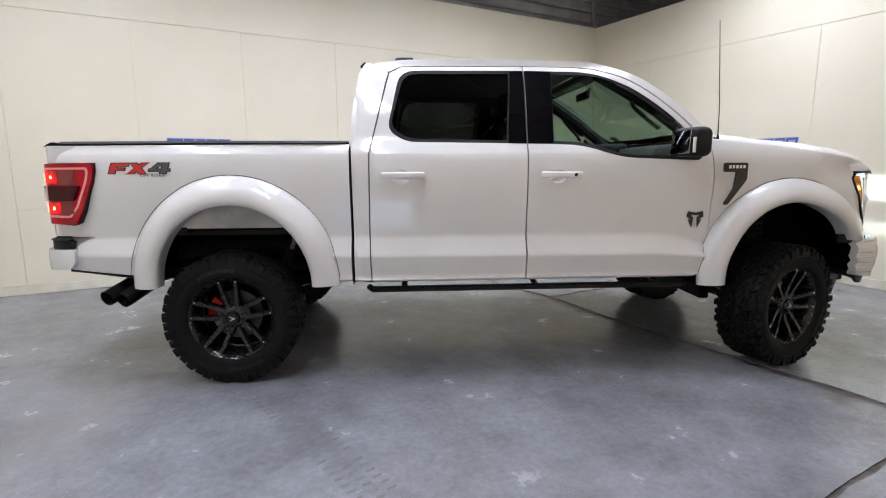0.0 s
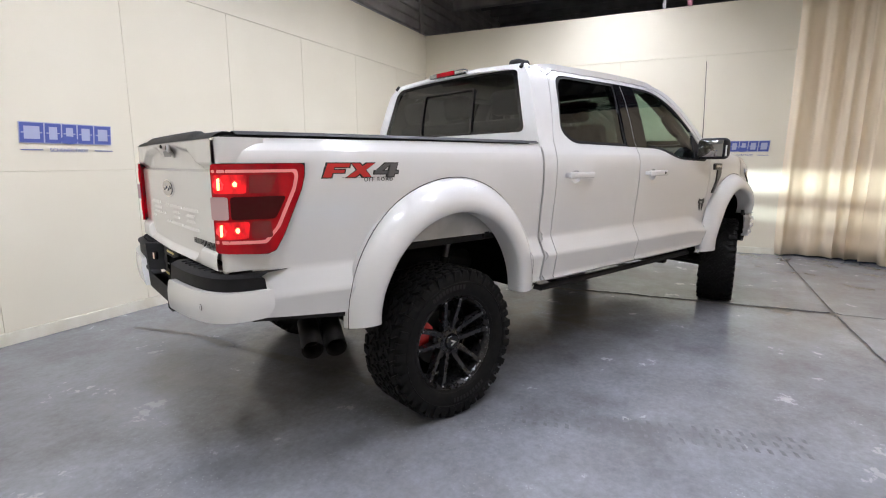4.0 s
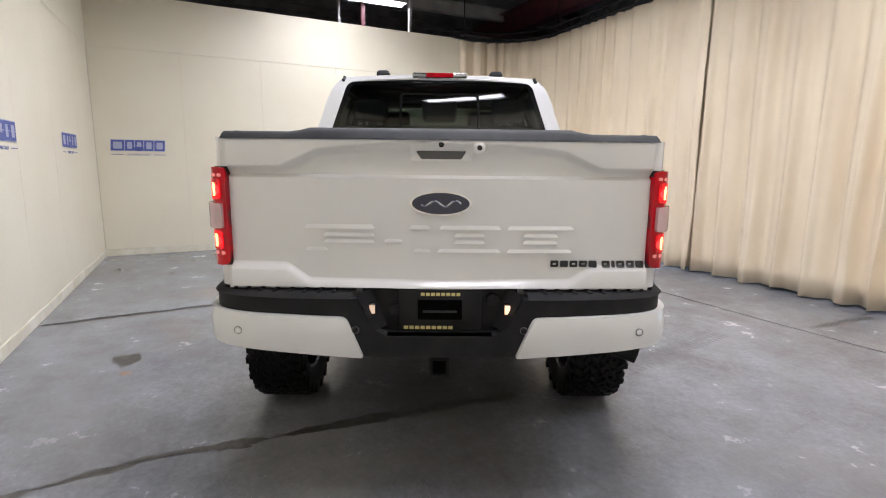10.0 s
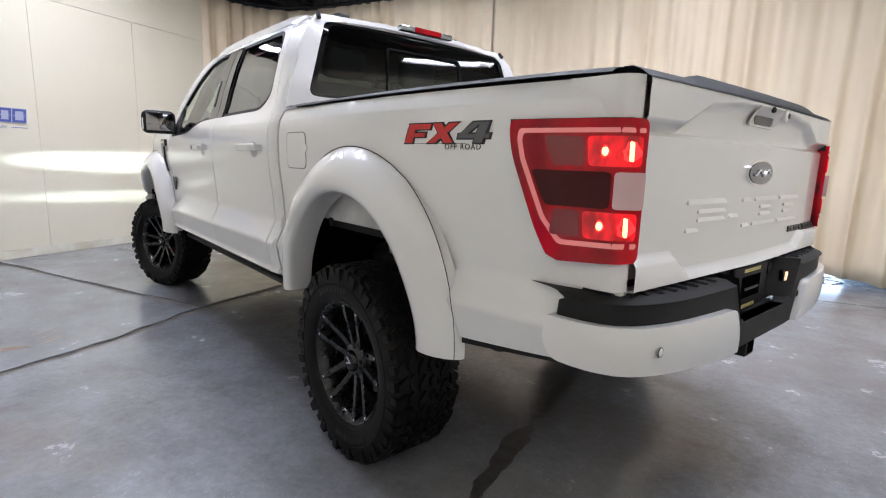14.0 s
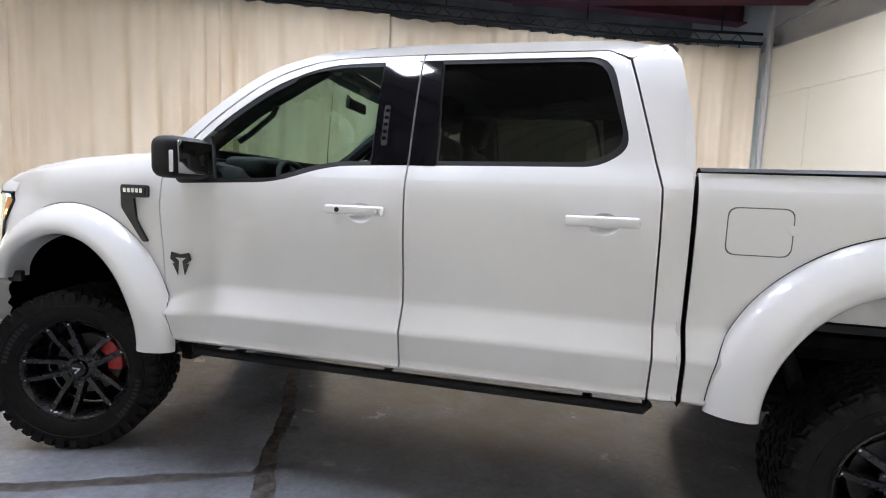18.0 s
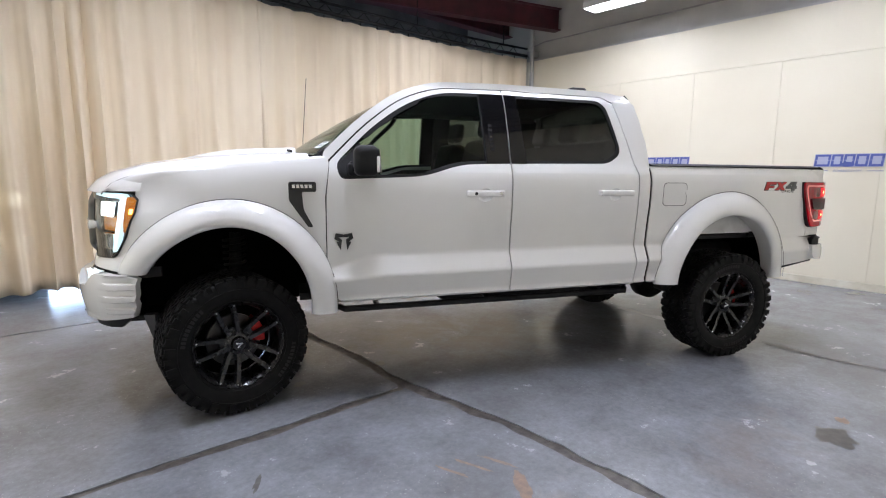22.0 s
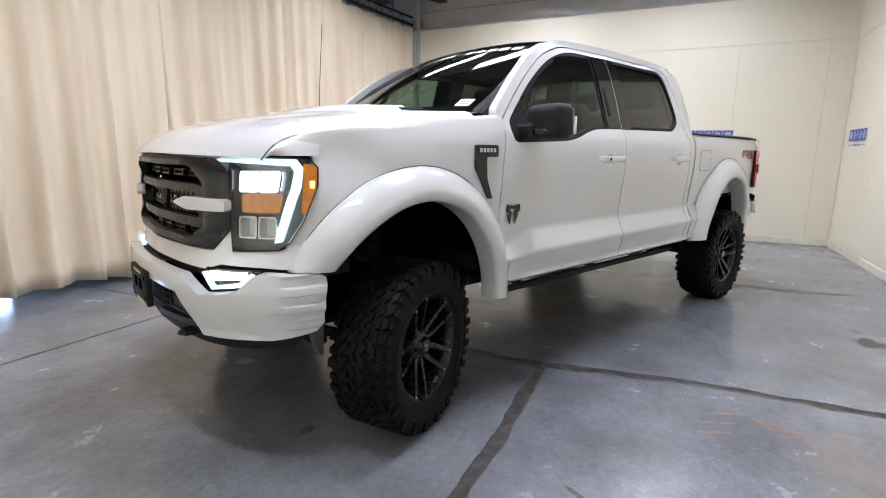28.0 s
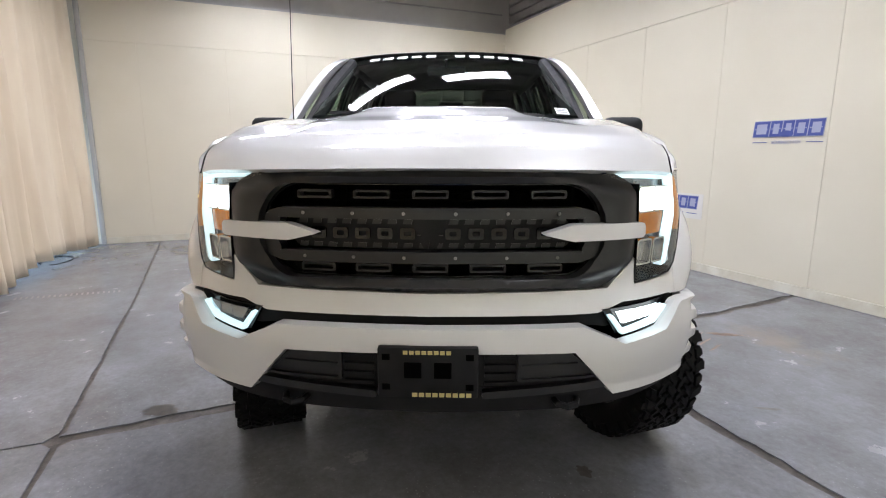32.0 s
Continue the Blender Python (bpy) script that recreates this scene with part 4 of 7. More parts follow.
for sg in (1, -1):
    # bed side with its wheel arch
    z_bed = 0.645
    out = [(-1.085, z_bed), (-1.085, 1.512), (-2.885, 1.505), (-2.925, 1.45), (-2.955, 1.10), (-2.965, 0.93), (-2.90, 0.735)] + [(REAR_C - 0.55, 0.69)] + [p for p in REAR_ARCH[::-1]] + [(REAR_C + 0.55, 0.63)]

    def bed_map(a, b, d):
        y = half(a, b)
        k = max(0.0, (-a - 2.72) / 0.24)
        y -= 0.022 * k * k
        return Vector((a, y - d, b))

    part("bed_side", Shape().sheet(out, [], bed_map, 0.055, 0.03, ROWS_Z, lines=press(-3.0, -1.06)).mirrored(sg), WHITE, truck, angle=58)
    # front fender
    out = [(1.283, 0.64), (1.283, 1.30), (1.268, 1.41), (1.255, 1.50), (1.262, 1.535), (1.55, 1.50), (1.95, 1.452), (2.18, 1.412), (2.30, 1.368), (2.322, 1.328), (2.326, 1.215), (2.378, 1.07), (2.428, 0.984), (2.44, 0.966), (2.40, 0.905)]
    out += [(FRONT_C + (0.52 + 0.07 * max(0.0, math.cos(k))) * math.cos(k), 0.60 + 0.60 * math.sin(k)) for k in np.linspace(0.53, math.pi, 25)]

    def fend_map(a, b, d):
        y = half(a, min(b, 1.40))
        k = lerp(a, (1.26, 1.5, 2.3), (1.44, 1.42, 1.36))
        if b > k:
            y -= 0.75 * (b - k) ** 1.25
        w = soft(a, 1.95, 2.22)
        return Vector((a, y * (1 - w) + corner_half(a, b) * w - d, b))

    part("front_fender", Shape().sheet(out, [], fend_map, 0.05, 0.02).mirrored(sg), WHITE, truck, angle=58)
    # doors: one skin each, with the window cut out
    fd = rounded([(0.05, 0.635), (1.20, 0.635), (1.262, 0.72), (1.276, 0.84), (1.276, 1.30), (1.262, 1.42), (1.25, 1.515), (1.02, 1.745), (0.78, 1.925), (0.52, 2.012), (0.05, 2.022)], [0.0, 0.05, 0.05, 0.05, 0.05, 0.05, 0.01, 0.14, 0.14, 0.14, 0.0], 5)
    rd = [(-0.955, 0.64), (0.042, 0.635), (0.042, 2.022), (-0.75, 2.012), (-0.83, 1.965), (-0.915, 1.62), (-0.955, 1.45), (-0.962, 0.95)]
    front_door = part("front_door", Shape().sheet(fd, [FWIN, cup_loop(0.2425)], flank, 0.05, 0.035, ROWS_Z, lines=press(0.02, 1.32)).mirrored(sg), WHITE, truck, angle=58)
    rear_door = part("rear_door", Shape().sheet(rd, [RWIN, cup_loop(-0.76)], flank, 0.05, 0.035, ROWS_Z, lines=press(-1.0, 0.08)).mirrored(sg), WHITE, truck, angle=58)
    part("cab_corner", Shape().sheet([(-1.066, 0.645), (-0.963, 0.645), (-0.970, 0.95), (-0.963, 1.45), (-0.923, 1.62), (-0.838, 1.972), (-0.90, 2.008), (-0.962, 2.008), (-0.998, 1.985), (-1.022, 1.94), (-1.052, 1.78), (-1.072, 1.60), (-1.074, 1.515), (-1.066, 1.50)], [], flank, 0.04, 0.05, ROWS_Z, lines=press(-1.1, -0.94)).mirrored(sg), WHITE, truck, angle=58)
    rail = Shape().sheet(rounded([(-0.965, 2.011), (-0.90, 2.010), (-0.838, 1.975), (-0.755, 2.018), (0.045, 2.028), (0.53, 2.018), (0.785, 1.93), (1.03, 1.75), (1.262, 1.518), (1.29, 1.535), (1.28, 1.58), (1.06, 1.79), (0.82, 1.965), (0.56, 2.056), (0.05, 2.070), (-0.75, 2.060), (-0.90, 2.040), (-0.968, 2.022)], [0.0, 0.02, 0.02, 0.02, 0.02, 0.14, 0.14, 0.14, 0.01, 0.0, 0.02, 0.16, 0.16, 0.16, 0.2, 0.12, 0.08, 0.0], 5), [], flank, 0.04, 0.05)
    part("roof_rail", rail.mirrored(sg), WHITE, truck)
    # dark pillar panels, glass and rubber edges
    for dname, door, hole, gl, mat in (("front", front_door, FWIN, "window_glass", GLASS), ("rear", rear_door, RWIN, "window_glass", PRIVACY)):
        cx = sum(p[0] for p in hole) / len(hole)
        cz = sum(p[1] for p in hole) / len(hole)
        big = [(cx + (a - cx) * 1.01 + (0.004 if a > cx else -0.004), cz + (b - cz) * 1.01) for a, b in hole]
        small = [(a + (0.020 if a < cx else -0.020), b + (0.020 if b < cz else -0.020)) for a, b in hole]
        pane = part(gl, Shape().sheet([(a, b) for a, b in big], [], lambda a, b, d: flank(a, b, 0.014 + d), 0.08, 0).mirrored(sg), mat, door)
        pane.visible_shadow = False
        part("window_rubber", Shape().sheet(hole, [small], lambda a, b, d: flank(a, b, 0.004 + d), 0.05, 0.014).mirrored(sg), BLACK, door)
    part("pillar_cover", Shape().sheet([(0.0505, 1.515), (0.215, 1.515), (0.225, 1.986), (0.0505, 1.990)], [], lambda a, b, d: flank(a, b, d - 0.0025), 0.06, 0.012).mirrored(sg), GLOSS_BLACK, front_door, "gloss black pillar cover")
    part("pillar_cover", Shape().sheet([(0.0415, 1.515), (-0.075, 1.515), (-0.045, 1.986), (0.0415, 1.990)], [], lambda a, b, d: flank(a, b, d - 0.0025), 0.06, 0.012).mirrored(sg), GLOSS_BLACK, rear_door, "gloss black pillar cover")
    part("window_bar", Shape().tube([tuple(flank(a, b, 0.006)) for a, b in ((-0.078, 1.53), (-0.048, 1.978))], 0.006, 6).mirrored(sg), BLACK, rear_door)
    part("window_bar", Shape().tube([tuple(flank(a, b, 0.006)) for a, b in ((0.218, 1.53), (0.228, 1.978))], 0.006, 6).mirrored(sg), BLACK, front_door)
    part("mirror_sail", Shape().sheet([(0.98, 1.425), (1.185, 1.42), (1.205, 1.495), (1.06, 1.635)], [], lambda a, b, d: flank(a, b, 0.006 + d), 0.05, 0.02).mirrored(sg), BLACK, front_door)
    if sg > 0:
        key = part("key_pad", Shape().sheet(rounded([(0.155, 1.60), (0.183, 1.60), (0.188, 1.78), (0.162, 1.78)], 0.008), [], lambda a, b, d: flank(a, b, -0.005 + d), 0.03, 0.006).mirrored(sg), BLACK, front_door)
        for k in range(5):
            z = 1.625 + k * 0.031
            part("key_button", Shape().sheet([(0.163, z), (0.180, z), (0.181, z + 0.014), (0.164, z + 0.014)], [], lambda a, b, d: flank(a, b, -0.0065 + d), 0.03, 0.003).mirrored(sg), GLOSS_BLACK, key)
    # inner door trims close the gaps behind the skins
    trim = [(-1.05, 0.66), (1.27, 0.66), (1.27, 1.40), (1.20, 1.38), (0.66, 1.395), (0.40, 1.475), (-0.73, 1.495), (-0.95, 1.495)]
    part("door_trim", Shape().sheet(trim, [], lambda a, b, d: flank(a, b, 0.055 + d), 0.12, 0.03).mirrored(sg), TRIM, truck)
    part("pillar_trim", Shape().sheet([(0.10, 1.48), (-0.05, 1.48), (-0.03, 2.0), (0.12, 2.0)], [], lambda a, b, d: flank(a, b, 0.05 + d), 0.06, 0.03).mirrored(sg), TRIM, truck)
    part("pillar_trim", Shape().sheet([(-0.86, 1.48), (-1.04, 1.48), (-0.96, 1.97), (-0.86, 1.99), (-0.80, 1.97)], [], lambda a, b, d: flank(a, b, 0.055 + d), 0.06, 0.03).mirrored(sg), TRIM, truck)
    # handles
    for door, xa, xb, lock in ((front_door, 0.12, 0.385, True), (rear_door, -0.885, -0.615, False)):
        y0 = half(xa, 1.315)
        xm = (xa + xb) / 2 - 0.01
        part("handle_cup", Shape().grid(lambda s, t_: flank(xm + 0.0565 * t_ * math.cos(s * math.tau), 1.306 + 0.0445 * t_ * math.sin(s * math.tau), 0.024 * (1 - t_ ** 3)), 28, 6, closed=True).mirrored(sg), WHITE, door, angle=60)
        h = part("door_handle", Shape().box(xa, xb, y0 + 0.028, y0 + 0.054, 1.298, 1.338, 0.010, seg=3).mirrored(sg), WHITE, door)
        for xe in (xa + 0.03, xb - 0.03):
            part("handle_foot", Shape().box(xe - 0.018, xe + 0.018, y0 - 0.005, y0 + 0.032, 1.303, 1.333, 0.005).mirrored(sg), WHITE, h)
        if lock:
            part("lock_button", Shape().lathe([(0.0, 0.002), (0.010, 0.002), (0.011, 0.0)], 16, pose(xb - 0.045 if sg < 0 else xb - 0.06, y0 + 0.0545, 1.318)).mirrored(sg), BLACK, h)
            if sg > 0:
                part("lock_barrel", Shape().lathe([(0.0, 0.002), (0.010, 0.002), (0.011, 0.0)], 16, pose(xa + 0.03, y0 + 0.0545, 1.318)).mirrored(sg), CHROME, h)
    # door emblem: two winged bars and a centre mark
    em = lambda a, b, d: flank(1.175 + a, 1.02 + b, -0.006 + d)
    for q in (1, -1):
        part("door_emblem", Shape().prism([(0.0, 0.045), (q * 0.05, 0.055), (q * 0.058, 0.02), (q * 0.03, 0.0), (q * 0.046, 0.0), (q * 0.02, -0.055), (q * 0.012, 0.012), (q * 0.034, 0.03), (0.0, 0.028)][::q], lambda a, b, d: em(a, b, -d), 0.005).mirrored(sg), BADGE_BLACK, front_door, "black winged emblem", recalc=True)
    # fender vent with its badge plate
    vent = part("fender_vent", Shape().prism(rounded([(1.335, 1.39), (1.495, 1.39), (1.495, 1.28), (1.385, 1.115), (1.355, 1.115), (1.41, 1.22), (1.42, 1.33), (1.335, 1.33)], 0.012, 2), lambda a, b, d: flank(a, b, -d + 0.004), 0.018).mirrored(sg), CHAR, truck, "charcoal fender vent", recalc=True)
    part("badge_plate", Shape().prism(rounded([(1.345, 1.382), (1.488, 1.382), (1.488, 1.342), (1.345, 1.342)], 0.006, 2), lambda a, b, d: flank(a, b, -d - 0.013), 0.004).mirrored(sg), GLOSS_BLACK, vent, recalc=True)
    for k in range(5):
        xa = 1.36 + k * 0.024
        part("badge_bar", Shape().prism([(xa, 1.353), (xa + 0.017, 1.353), (xa + 0.019, 1.373), (xa + 0.002, 1.373)], lambda a, b, d: flank(a, b, -d - 0.017), 0.002).mirrored(sg), CHROME, vent, recalc=True)
    # flares: a rolled lip over each arch
    for name, xc, ao, ho, ai, hi_, lo_a, hi_a, z0 in (("wheel_flare", REAR_C, 0.652, 0.690, 0.480, 0.505, -0.02, math.pi + 0.03, 0.635), ("wheel_flare", FRONT_C, 0.605, 0.655, 0.445, 0.495, 0.0, math.pi + 0.09, 0.635)):
        prof = ((0.0, 0.0, 0.0), (0.012, 0.020, 0), (0.05, 0.036, 0), (0.20, 0.070, 0), (0.42, 0.098, 0), (0.62, 0.113, 0), (0.80, 0.117, 0), (0.92, 0.110, 0), (0.985, 0.096, 0), (1.0, 0.080, 0), (1.0, 0.03, 0), (0.99, -0.03, 0))
        n = 44
        vs, w = [], len(prof)
        for i in range(n + 1):
            t_ = lo_a + (hi_a - lo_a) * i / n
            c, s_ = math.cos(t_), math.sin(t_)
            for k, dy, _ in prof:
                if xc > 0:
                    # the front flare stops level above the bumper
                    cut = math.asin(0.232 / (ho + (hi_ - ho) * k))
                    u_ = cut + (hi_a - cut) * i / n
                    c, s_ = math.cos(u_), math.sin(u_)
                a = xc + (ao + (ai - ao) * k + (0.068 + 0.012 * k) * (max(0.0, c) if xc > 0 else 0.0)) * c
                b = z0 + (ho + (hi_ - ho) * k) * s_
                base_x = xc + (ao + (0.068 * max(0.0, c) if xc > 0 else 0.0)) * c
                yb = half(base_x, 1.08)
                if xc > 0:
                    yb += (corner_half(base_x, 1.08) - yb) * soft(base_x, 1.95, 2.22)
                vs.append((a, yb - 0.002 + dy * (0.80 + 0.20 * soft(s_, -0.05, 0.55)), b))
        fs = [(i * w + j, i * w + j + 1, (i + 1) * w + j + 1, (i + 1) * w + j) for i in range(n) for j in range(w - 1)]
        fs += [tuple(range(w)), tuple(n * w + j for j in reversed(range(w)))]
        sh = Shape().add(vs, fs)
        fl = part(name, sh.mirrored(sg), WHITE, truck, "smooth white wheel-arch flare", angle=50, recalc=True)
        sh = Shape()
        for i in range(n):
            t0, t1 = lo_a + (hi_a - lo_a) * i / n, lo_a + (hi_a - lo_a) * (i + 1) / n
            if xc > 0 and math.cos(t0) > 0.86:
                continue
            wide = 0.068 * max(0.0, math.cos(t0)) if xc > 0 else 0.0
            q = [(xc + (ao + wide) * r * math.cos(t_), z0 + ho * r * math.sin(t_)) for r, t_ in ((1.002, t0), (1.002, t1), (0.996, t1), (0.996, t0))]
            sh.add([(a, (fend_map(a, b, 0).y if xc > 0 else max(half(a, b), 0.955)) + 0.004, b) for a, b in q], [(0, 1, 2, 3)])
        part("flare_gasket", sh.mirrored(sg), BLACK, fl)
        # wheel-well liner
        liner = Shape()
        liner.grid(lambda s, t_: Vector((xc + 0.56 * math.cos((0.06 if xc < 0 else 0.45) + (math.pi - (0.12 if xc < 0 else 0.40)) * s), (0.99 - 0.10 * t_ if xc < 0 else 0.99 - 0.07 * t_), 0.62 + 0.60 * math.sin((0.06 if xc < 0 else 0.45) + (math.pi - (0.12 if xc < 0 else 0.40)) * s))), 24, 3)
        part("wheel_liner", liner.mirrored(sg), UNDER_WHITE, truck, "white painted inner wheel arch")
        # near-black sheets line the well, painting its shade
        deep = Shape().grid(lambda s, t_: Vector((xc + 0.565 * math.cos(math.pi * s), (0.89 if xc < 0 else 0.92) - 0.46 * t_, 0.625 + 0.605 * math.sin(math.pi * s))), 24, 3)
        part("wheel_well", deep.mirrored(sg), SHADE_BLACK, truck)
        if xc < 0:
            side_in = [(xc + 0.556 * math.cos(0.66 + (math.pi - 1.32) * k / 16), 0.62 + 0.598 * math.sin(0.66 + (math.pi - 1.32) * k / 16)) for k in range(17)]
            inner = part("inner_bed_side", Shape().sheet(side_in, [], lambda a, b, d: Vector((a, 0.892 - 0.10 * (b - 1.0) - d, b)), 0.08, 0.012).mirrored(sg), UNDER_WHITE, truck, "mottled greyish white inner bed side over the wheel")
            for xk in (-0.33, 0.33):
                part("body_clip", Shape().box(xc + xk - 0.022, xc + xk + 0.022, 0.872, 0.896, 0.955, 0.995, 0.004, seg=1).mirrored(sg), CHASSIS, inner)
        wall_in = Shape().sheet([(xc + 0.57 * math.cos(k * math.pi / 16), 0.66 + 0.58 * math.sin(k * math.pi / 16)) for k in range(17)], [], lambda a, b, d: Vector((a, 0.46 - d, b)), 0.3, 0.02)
        part("inner_well", wall_in.mirrored(sg), SHADE_BLACK, truck)
    # bed rail cap, and the cab gap's shade as a black box and strip
    part("bed_rail", Shape().grid(lambda s, t_: Vector((-1.09 - 1.80 * s, half(-1.09 - 1.80 * s, 1.50) - 0.022 * max(0, (1.80 * s + 1.09 - 2.72) / 0.24) ** 2 + 0.004 - 0.13 * abs(t_ * 2 - 1) * 0 - 0.13 * t_, 1.512 + 0.022 * math.sin(math.pi * min(1, t_ * 1.3 + 0.08)))), 36, 8).mirrored(sg), BLACK, truck, "black bed rail cap")
    part("bed_gap", Shape().box(-1.088, -1.06, 0.5, half(-1.08, 1.2) - 0.085, 0.62, 1.50).mirrored(sg), SHADE_BLACK, truck)
    part("gap_shade", Shape().grid(lambda s, t_: Vector((-1.0835 + 0.001 * t_, half(-1.08, 0.60 + 0.90 * s) - 0.008 - 0.09 * t_, 0.60 + 0.90 * s)), 20, 2).mirrored(sg), BLACK, truck)
    # rocker and running board
    part("rocker", Shape().grid(lambda s, t_: Vector((-1.02 + 2.26 * s, 0.945 - 0.16 * t_, 0.628 - 0.03 * t_ * t_)), 12, 3).mirrored(sg), BLACK, truck)
    board = part("running_board", Shape().tube([(-0.985, 0.85, 0.575), (-0.965, 0.885, 0.565), (1.17, 0.885, 0.565), (1.20, 0.85, 0.575)], 0.022, 12).mirrored(sg), BLACK, truck, "black tubular running board")
    for xb in (-0.75, 0.15, 0.95):
        part("bracket", Shape().tube([(xb, 0.875, 0.567), (xb, 0.72, 0.585), (xb, 0.55, 0.66)], 0.02, 6).mirrored(sg), BLACK, board)

# fuel door on the left bed side
FD = rounded([(-1.395, 1.222), (-1.188, 1.222), (-1.188, 1.388), (-1.395, 1.388)], 0.035, 4)
fuel = part("fuel_door", Shape().sheet(FD, [], lambda a, b, d: flank(a, b, -0.002 + d), 0.05, 0.004), WHITE, truck)
rim2 = [(a * 1.0 + (0.004 if a > -1.29 else -0.004), b + (0.004 if b > 1.3 else -0.004)) for a, b in FD]
part("fuel_door_gap", Shape().sheet(rim2, [FD], lambda a, b, d: flank(a, b, -0.0012 + d), 0.04, 0.003), BADGE_GREY, fuel)
part("finger_notch", Shape().lathe([(0.0, 0.003), (0.016, 0.003), (0.018, 0.0)], 16, pose(-1.40, half(-1.40, 1.315) + 0.001, 1.315)), WHITE, fuel)

# side badges: red and grey slanted blocks over a line of small words
for sg in (1, -1):
    t = part("bed_badge", Shape().prism([(-2.46, 1.3325), (-2.22, 1.3325), (-2.22, 1.334), (-2.46, 1.334)], lambda a, b, d: flank(a, b, -0.001 - d), 0.001).mirrored(sg), BADGE_GREY, truck, "red and grey slanted decal blocks", recalc=True)
    fw = -1 if sg > 0 else 1
    x0 = -2.362
    box_of = lambda a0, a1, b0, b1: [(a0, b0), (a1, b0), (a1, b1), (a0, b1)]
    marks = [(BADGE_RED, box_of(-0.152, -0.066, 0.058, 0.080)), (BADGE_RED, box_of(-0.152, -0.122, 0.0, 0.058)), (BADGE_RED, box_of(-0.122, -0.078, 0.026, 0.043)),
             (BADGE_RED, [(-0.062, 0.0), (-0.030, 0.0), (0.034, 0.080), (0.002, 0.080)]), (BADGE_RED, [(0.004, 0.0), (0.036, 0.0), (-0.028, 0.080), (-0.060, 0.080)]),
             (BADGE_GREY, [(0.046, 0.034), (0.072, 0.034), (0.108, 0.080), (0.082, 0.080)]), (BADGE_GREY, box_of(0.046, 0.146, 0.018, 0.034)), (BADGE_GREY, box_of(0.104, 0.132, 0.034, 0.080)), (BADGE_GREY, box_of(0.104, 0.132, 0.0, 0.018))]
    for n_, (mat, q) in enumerate(marks):
        q = [(a + 0.25 * b, b) for a, b in q]
        lay = 0.0002 * n_
        part("badge_block", Shape().prism([(x0 + fw * a * 1.25, 1.335 + b * 0.78) for a, b in q], lambda a, b, d: flank(a, b, -0.0020 - lay - d), 0.002).mirrored(sg), mat, t, recalc=True)
        e = 0.006
        q = [(q[0][0] - e, q[0][1] - e), (q[1][0] + e, q[1][1] - e), (q[2][0] + e, q[2][1] + e), (q[3][0] - e, q[3][1] + e)]
        part("badge_edge", Shape().prism([(x0 + fw * a * 1.25, 1.335 + b * 0.78) for a, b in q], lambda a, b, d: flank(a, b, -0.0004 - 0.1 * lay - d), 0.001).mirrored(sg), BADGE_BLACK, t, recalc=True)
    yb = half(-2.27, 1.335)
    letters("badge_words", "OFF ROAD", 0.026, pose(x0 + fw * 0.085, sg * (half(x0 + fw * 0.085, 1.322) + 0.0035), 1.322, 90, 0, 186 if sg > 0 else -6), BADGE_BLACK, t, 0.0006, 1.3)

# ---- roof, cab back, glass ----


def roof_z(x, y):
    z = lerp(x, (-1.02, -0.985, -0.95, -0.90, -0.82, -0.7, -0.2, 0.3, 0.55, 0.62), (2.026, 2.044, 2.059, 2.070, 2.080, 2.090, 2.104, 2.102, 2.080, 2.068))
    return z - 0.035 * (abs(y) / 0.71) ** 2.5


def roof_half(x):
    return lerp(x, (-1.02, -0.9, 0.5, 0.62), (0.705, 0.725, 0.736, 0.725))


part("roof", Shape().grid(lambda s, t: (lambda x, y: Vector((x + 0.05 * (1 - (2 * t - 1) ** 2) * s, y, roof_z(x, y))))(-1.0 + 1.56 * s, roof_half(-1.0 + 1.56 * s) * (1 - 2 * t)), 30, 20), WHITE, truck)
part("headliner", Shape().grid(lambda s, t: Vector((-0.95 + 1.45 * s, 0.69 * (2 * t - 1), 2.025 - 0.02 * (2 * t - 1) ** 2)), 8, 6), HEADLINER, truck)


def back_pt(y, z):
    """The cab's back: leaning in above the bed."""
    return Vector((lerp(z, (0.6, 1.50, 1.66, 1.96, 2.03), (-1.065, -1.075, -1.072, -1.022, -0.985)), y, z))


back_out = [(-0.93, 0.66), (0.93, 0.66), (0.94, 1.50), (0.885, 1.69), (0.782, 1.96), (0.705, 2.040), (0.3, 2.062), (-0.3, 2.062), (-0.705, 2.040), (-0.782, 1.96), (-0.885, 1.69), (-0.94, 1.50)]
back_glass = rounded([(-0.81, 1.595), (0.81, 1.595), (0.675, 2.005), (0.3, 2.024), (-0.3, 2.024), (-0.675, 2.005)], [0.06, 0.06, 0.05, 0.3, 0.3, 0.05])
part("cab_back", Shape().sheet(back_out, [back_glass], lambda a, b, d: back_pt(a, b) + Vector((d, 0, 0)), 0.07, 0.04).flip(), WHITE, truck)
rg = part("rear_window", Shape().sheet([(a * 1.005, b) for a, b in back_glass], [], lambda a, b, d: back_pt(a, b) + Vector((0.010 + d, 0, 0)), 0.12, 0).flip(), BACKLIGHT, truck, "dark tinted rear window")
rg.visible_shadow = False
inner_band = [(a * 0.955, 1.80 + (b - 1.80) * 0.92) for a, b in back_glass]
part("window_border", Shape().sheet(back_glass, [inner_band], lambda a, b, d: back_pt(a, b) + Vector((0.006 + d, 0, 0)), 0.07, 0.003).flip(), GLOSS_BLACK, rg)
slider = rounded([(-0.30, 1.60), (0.30, 1.60), (0.29, 1.925), (-0.29, 1.925)], 0.03)
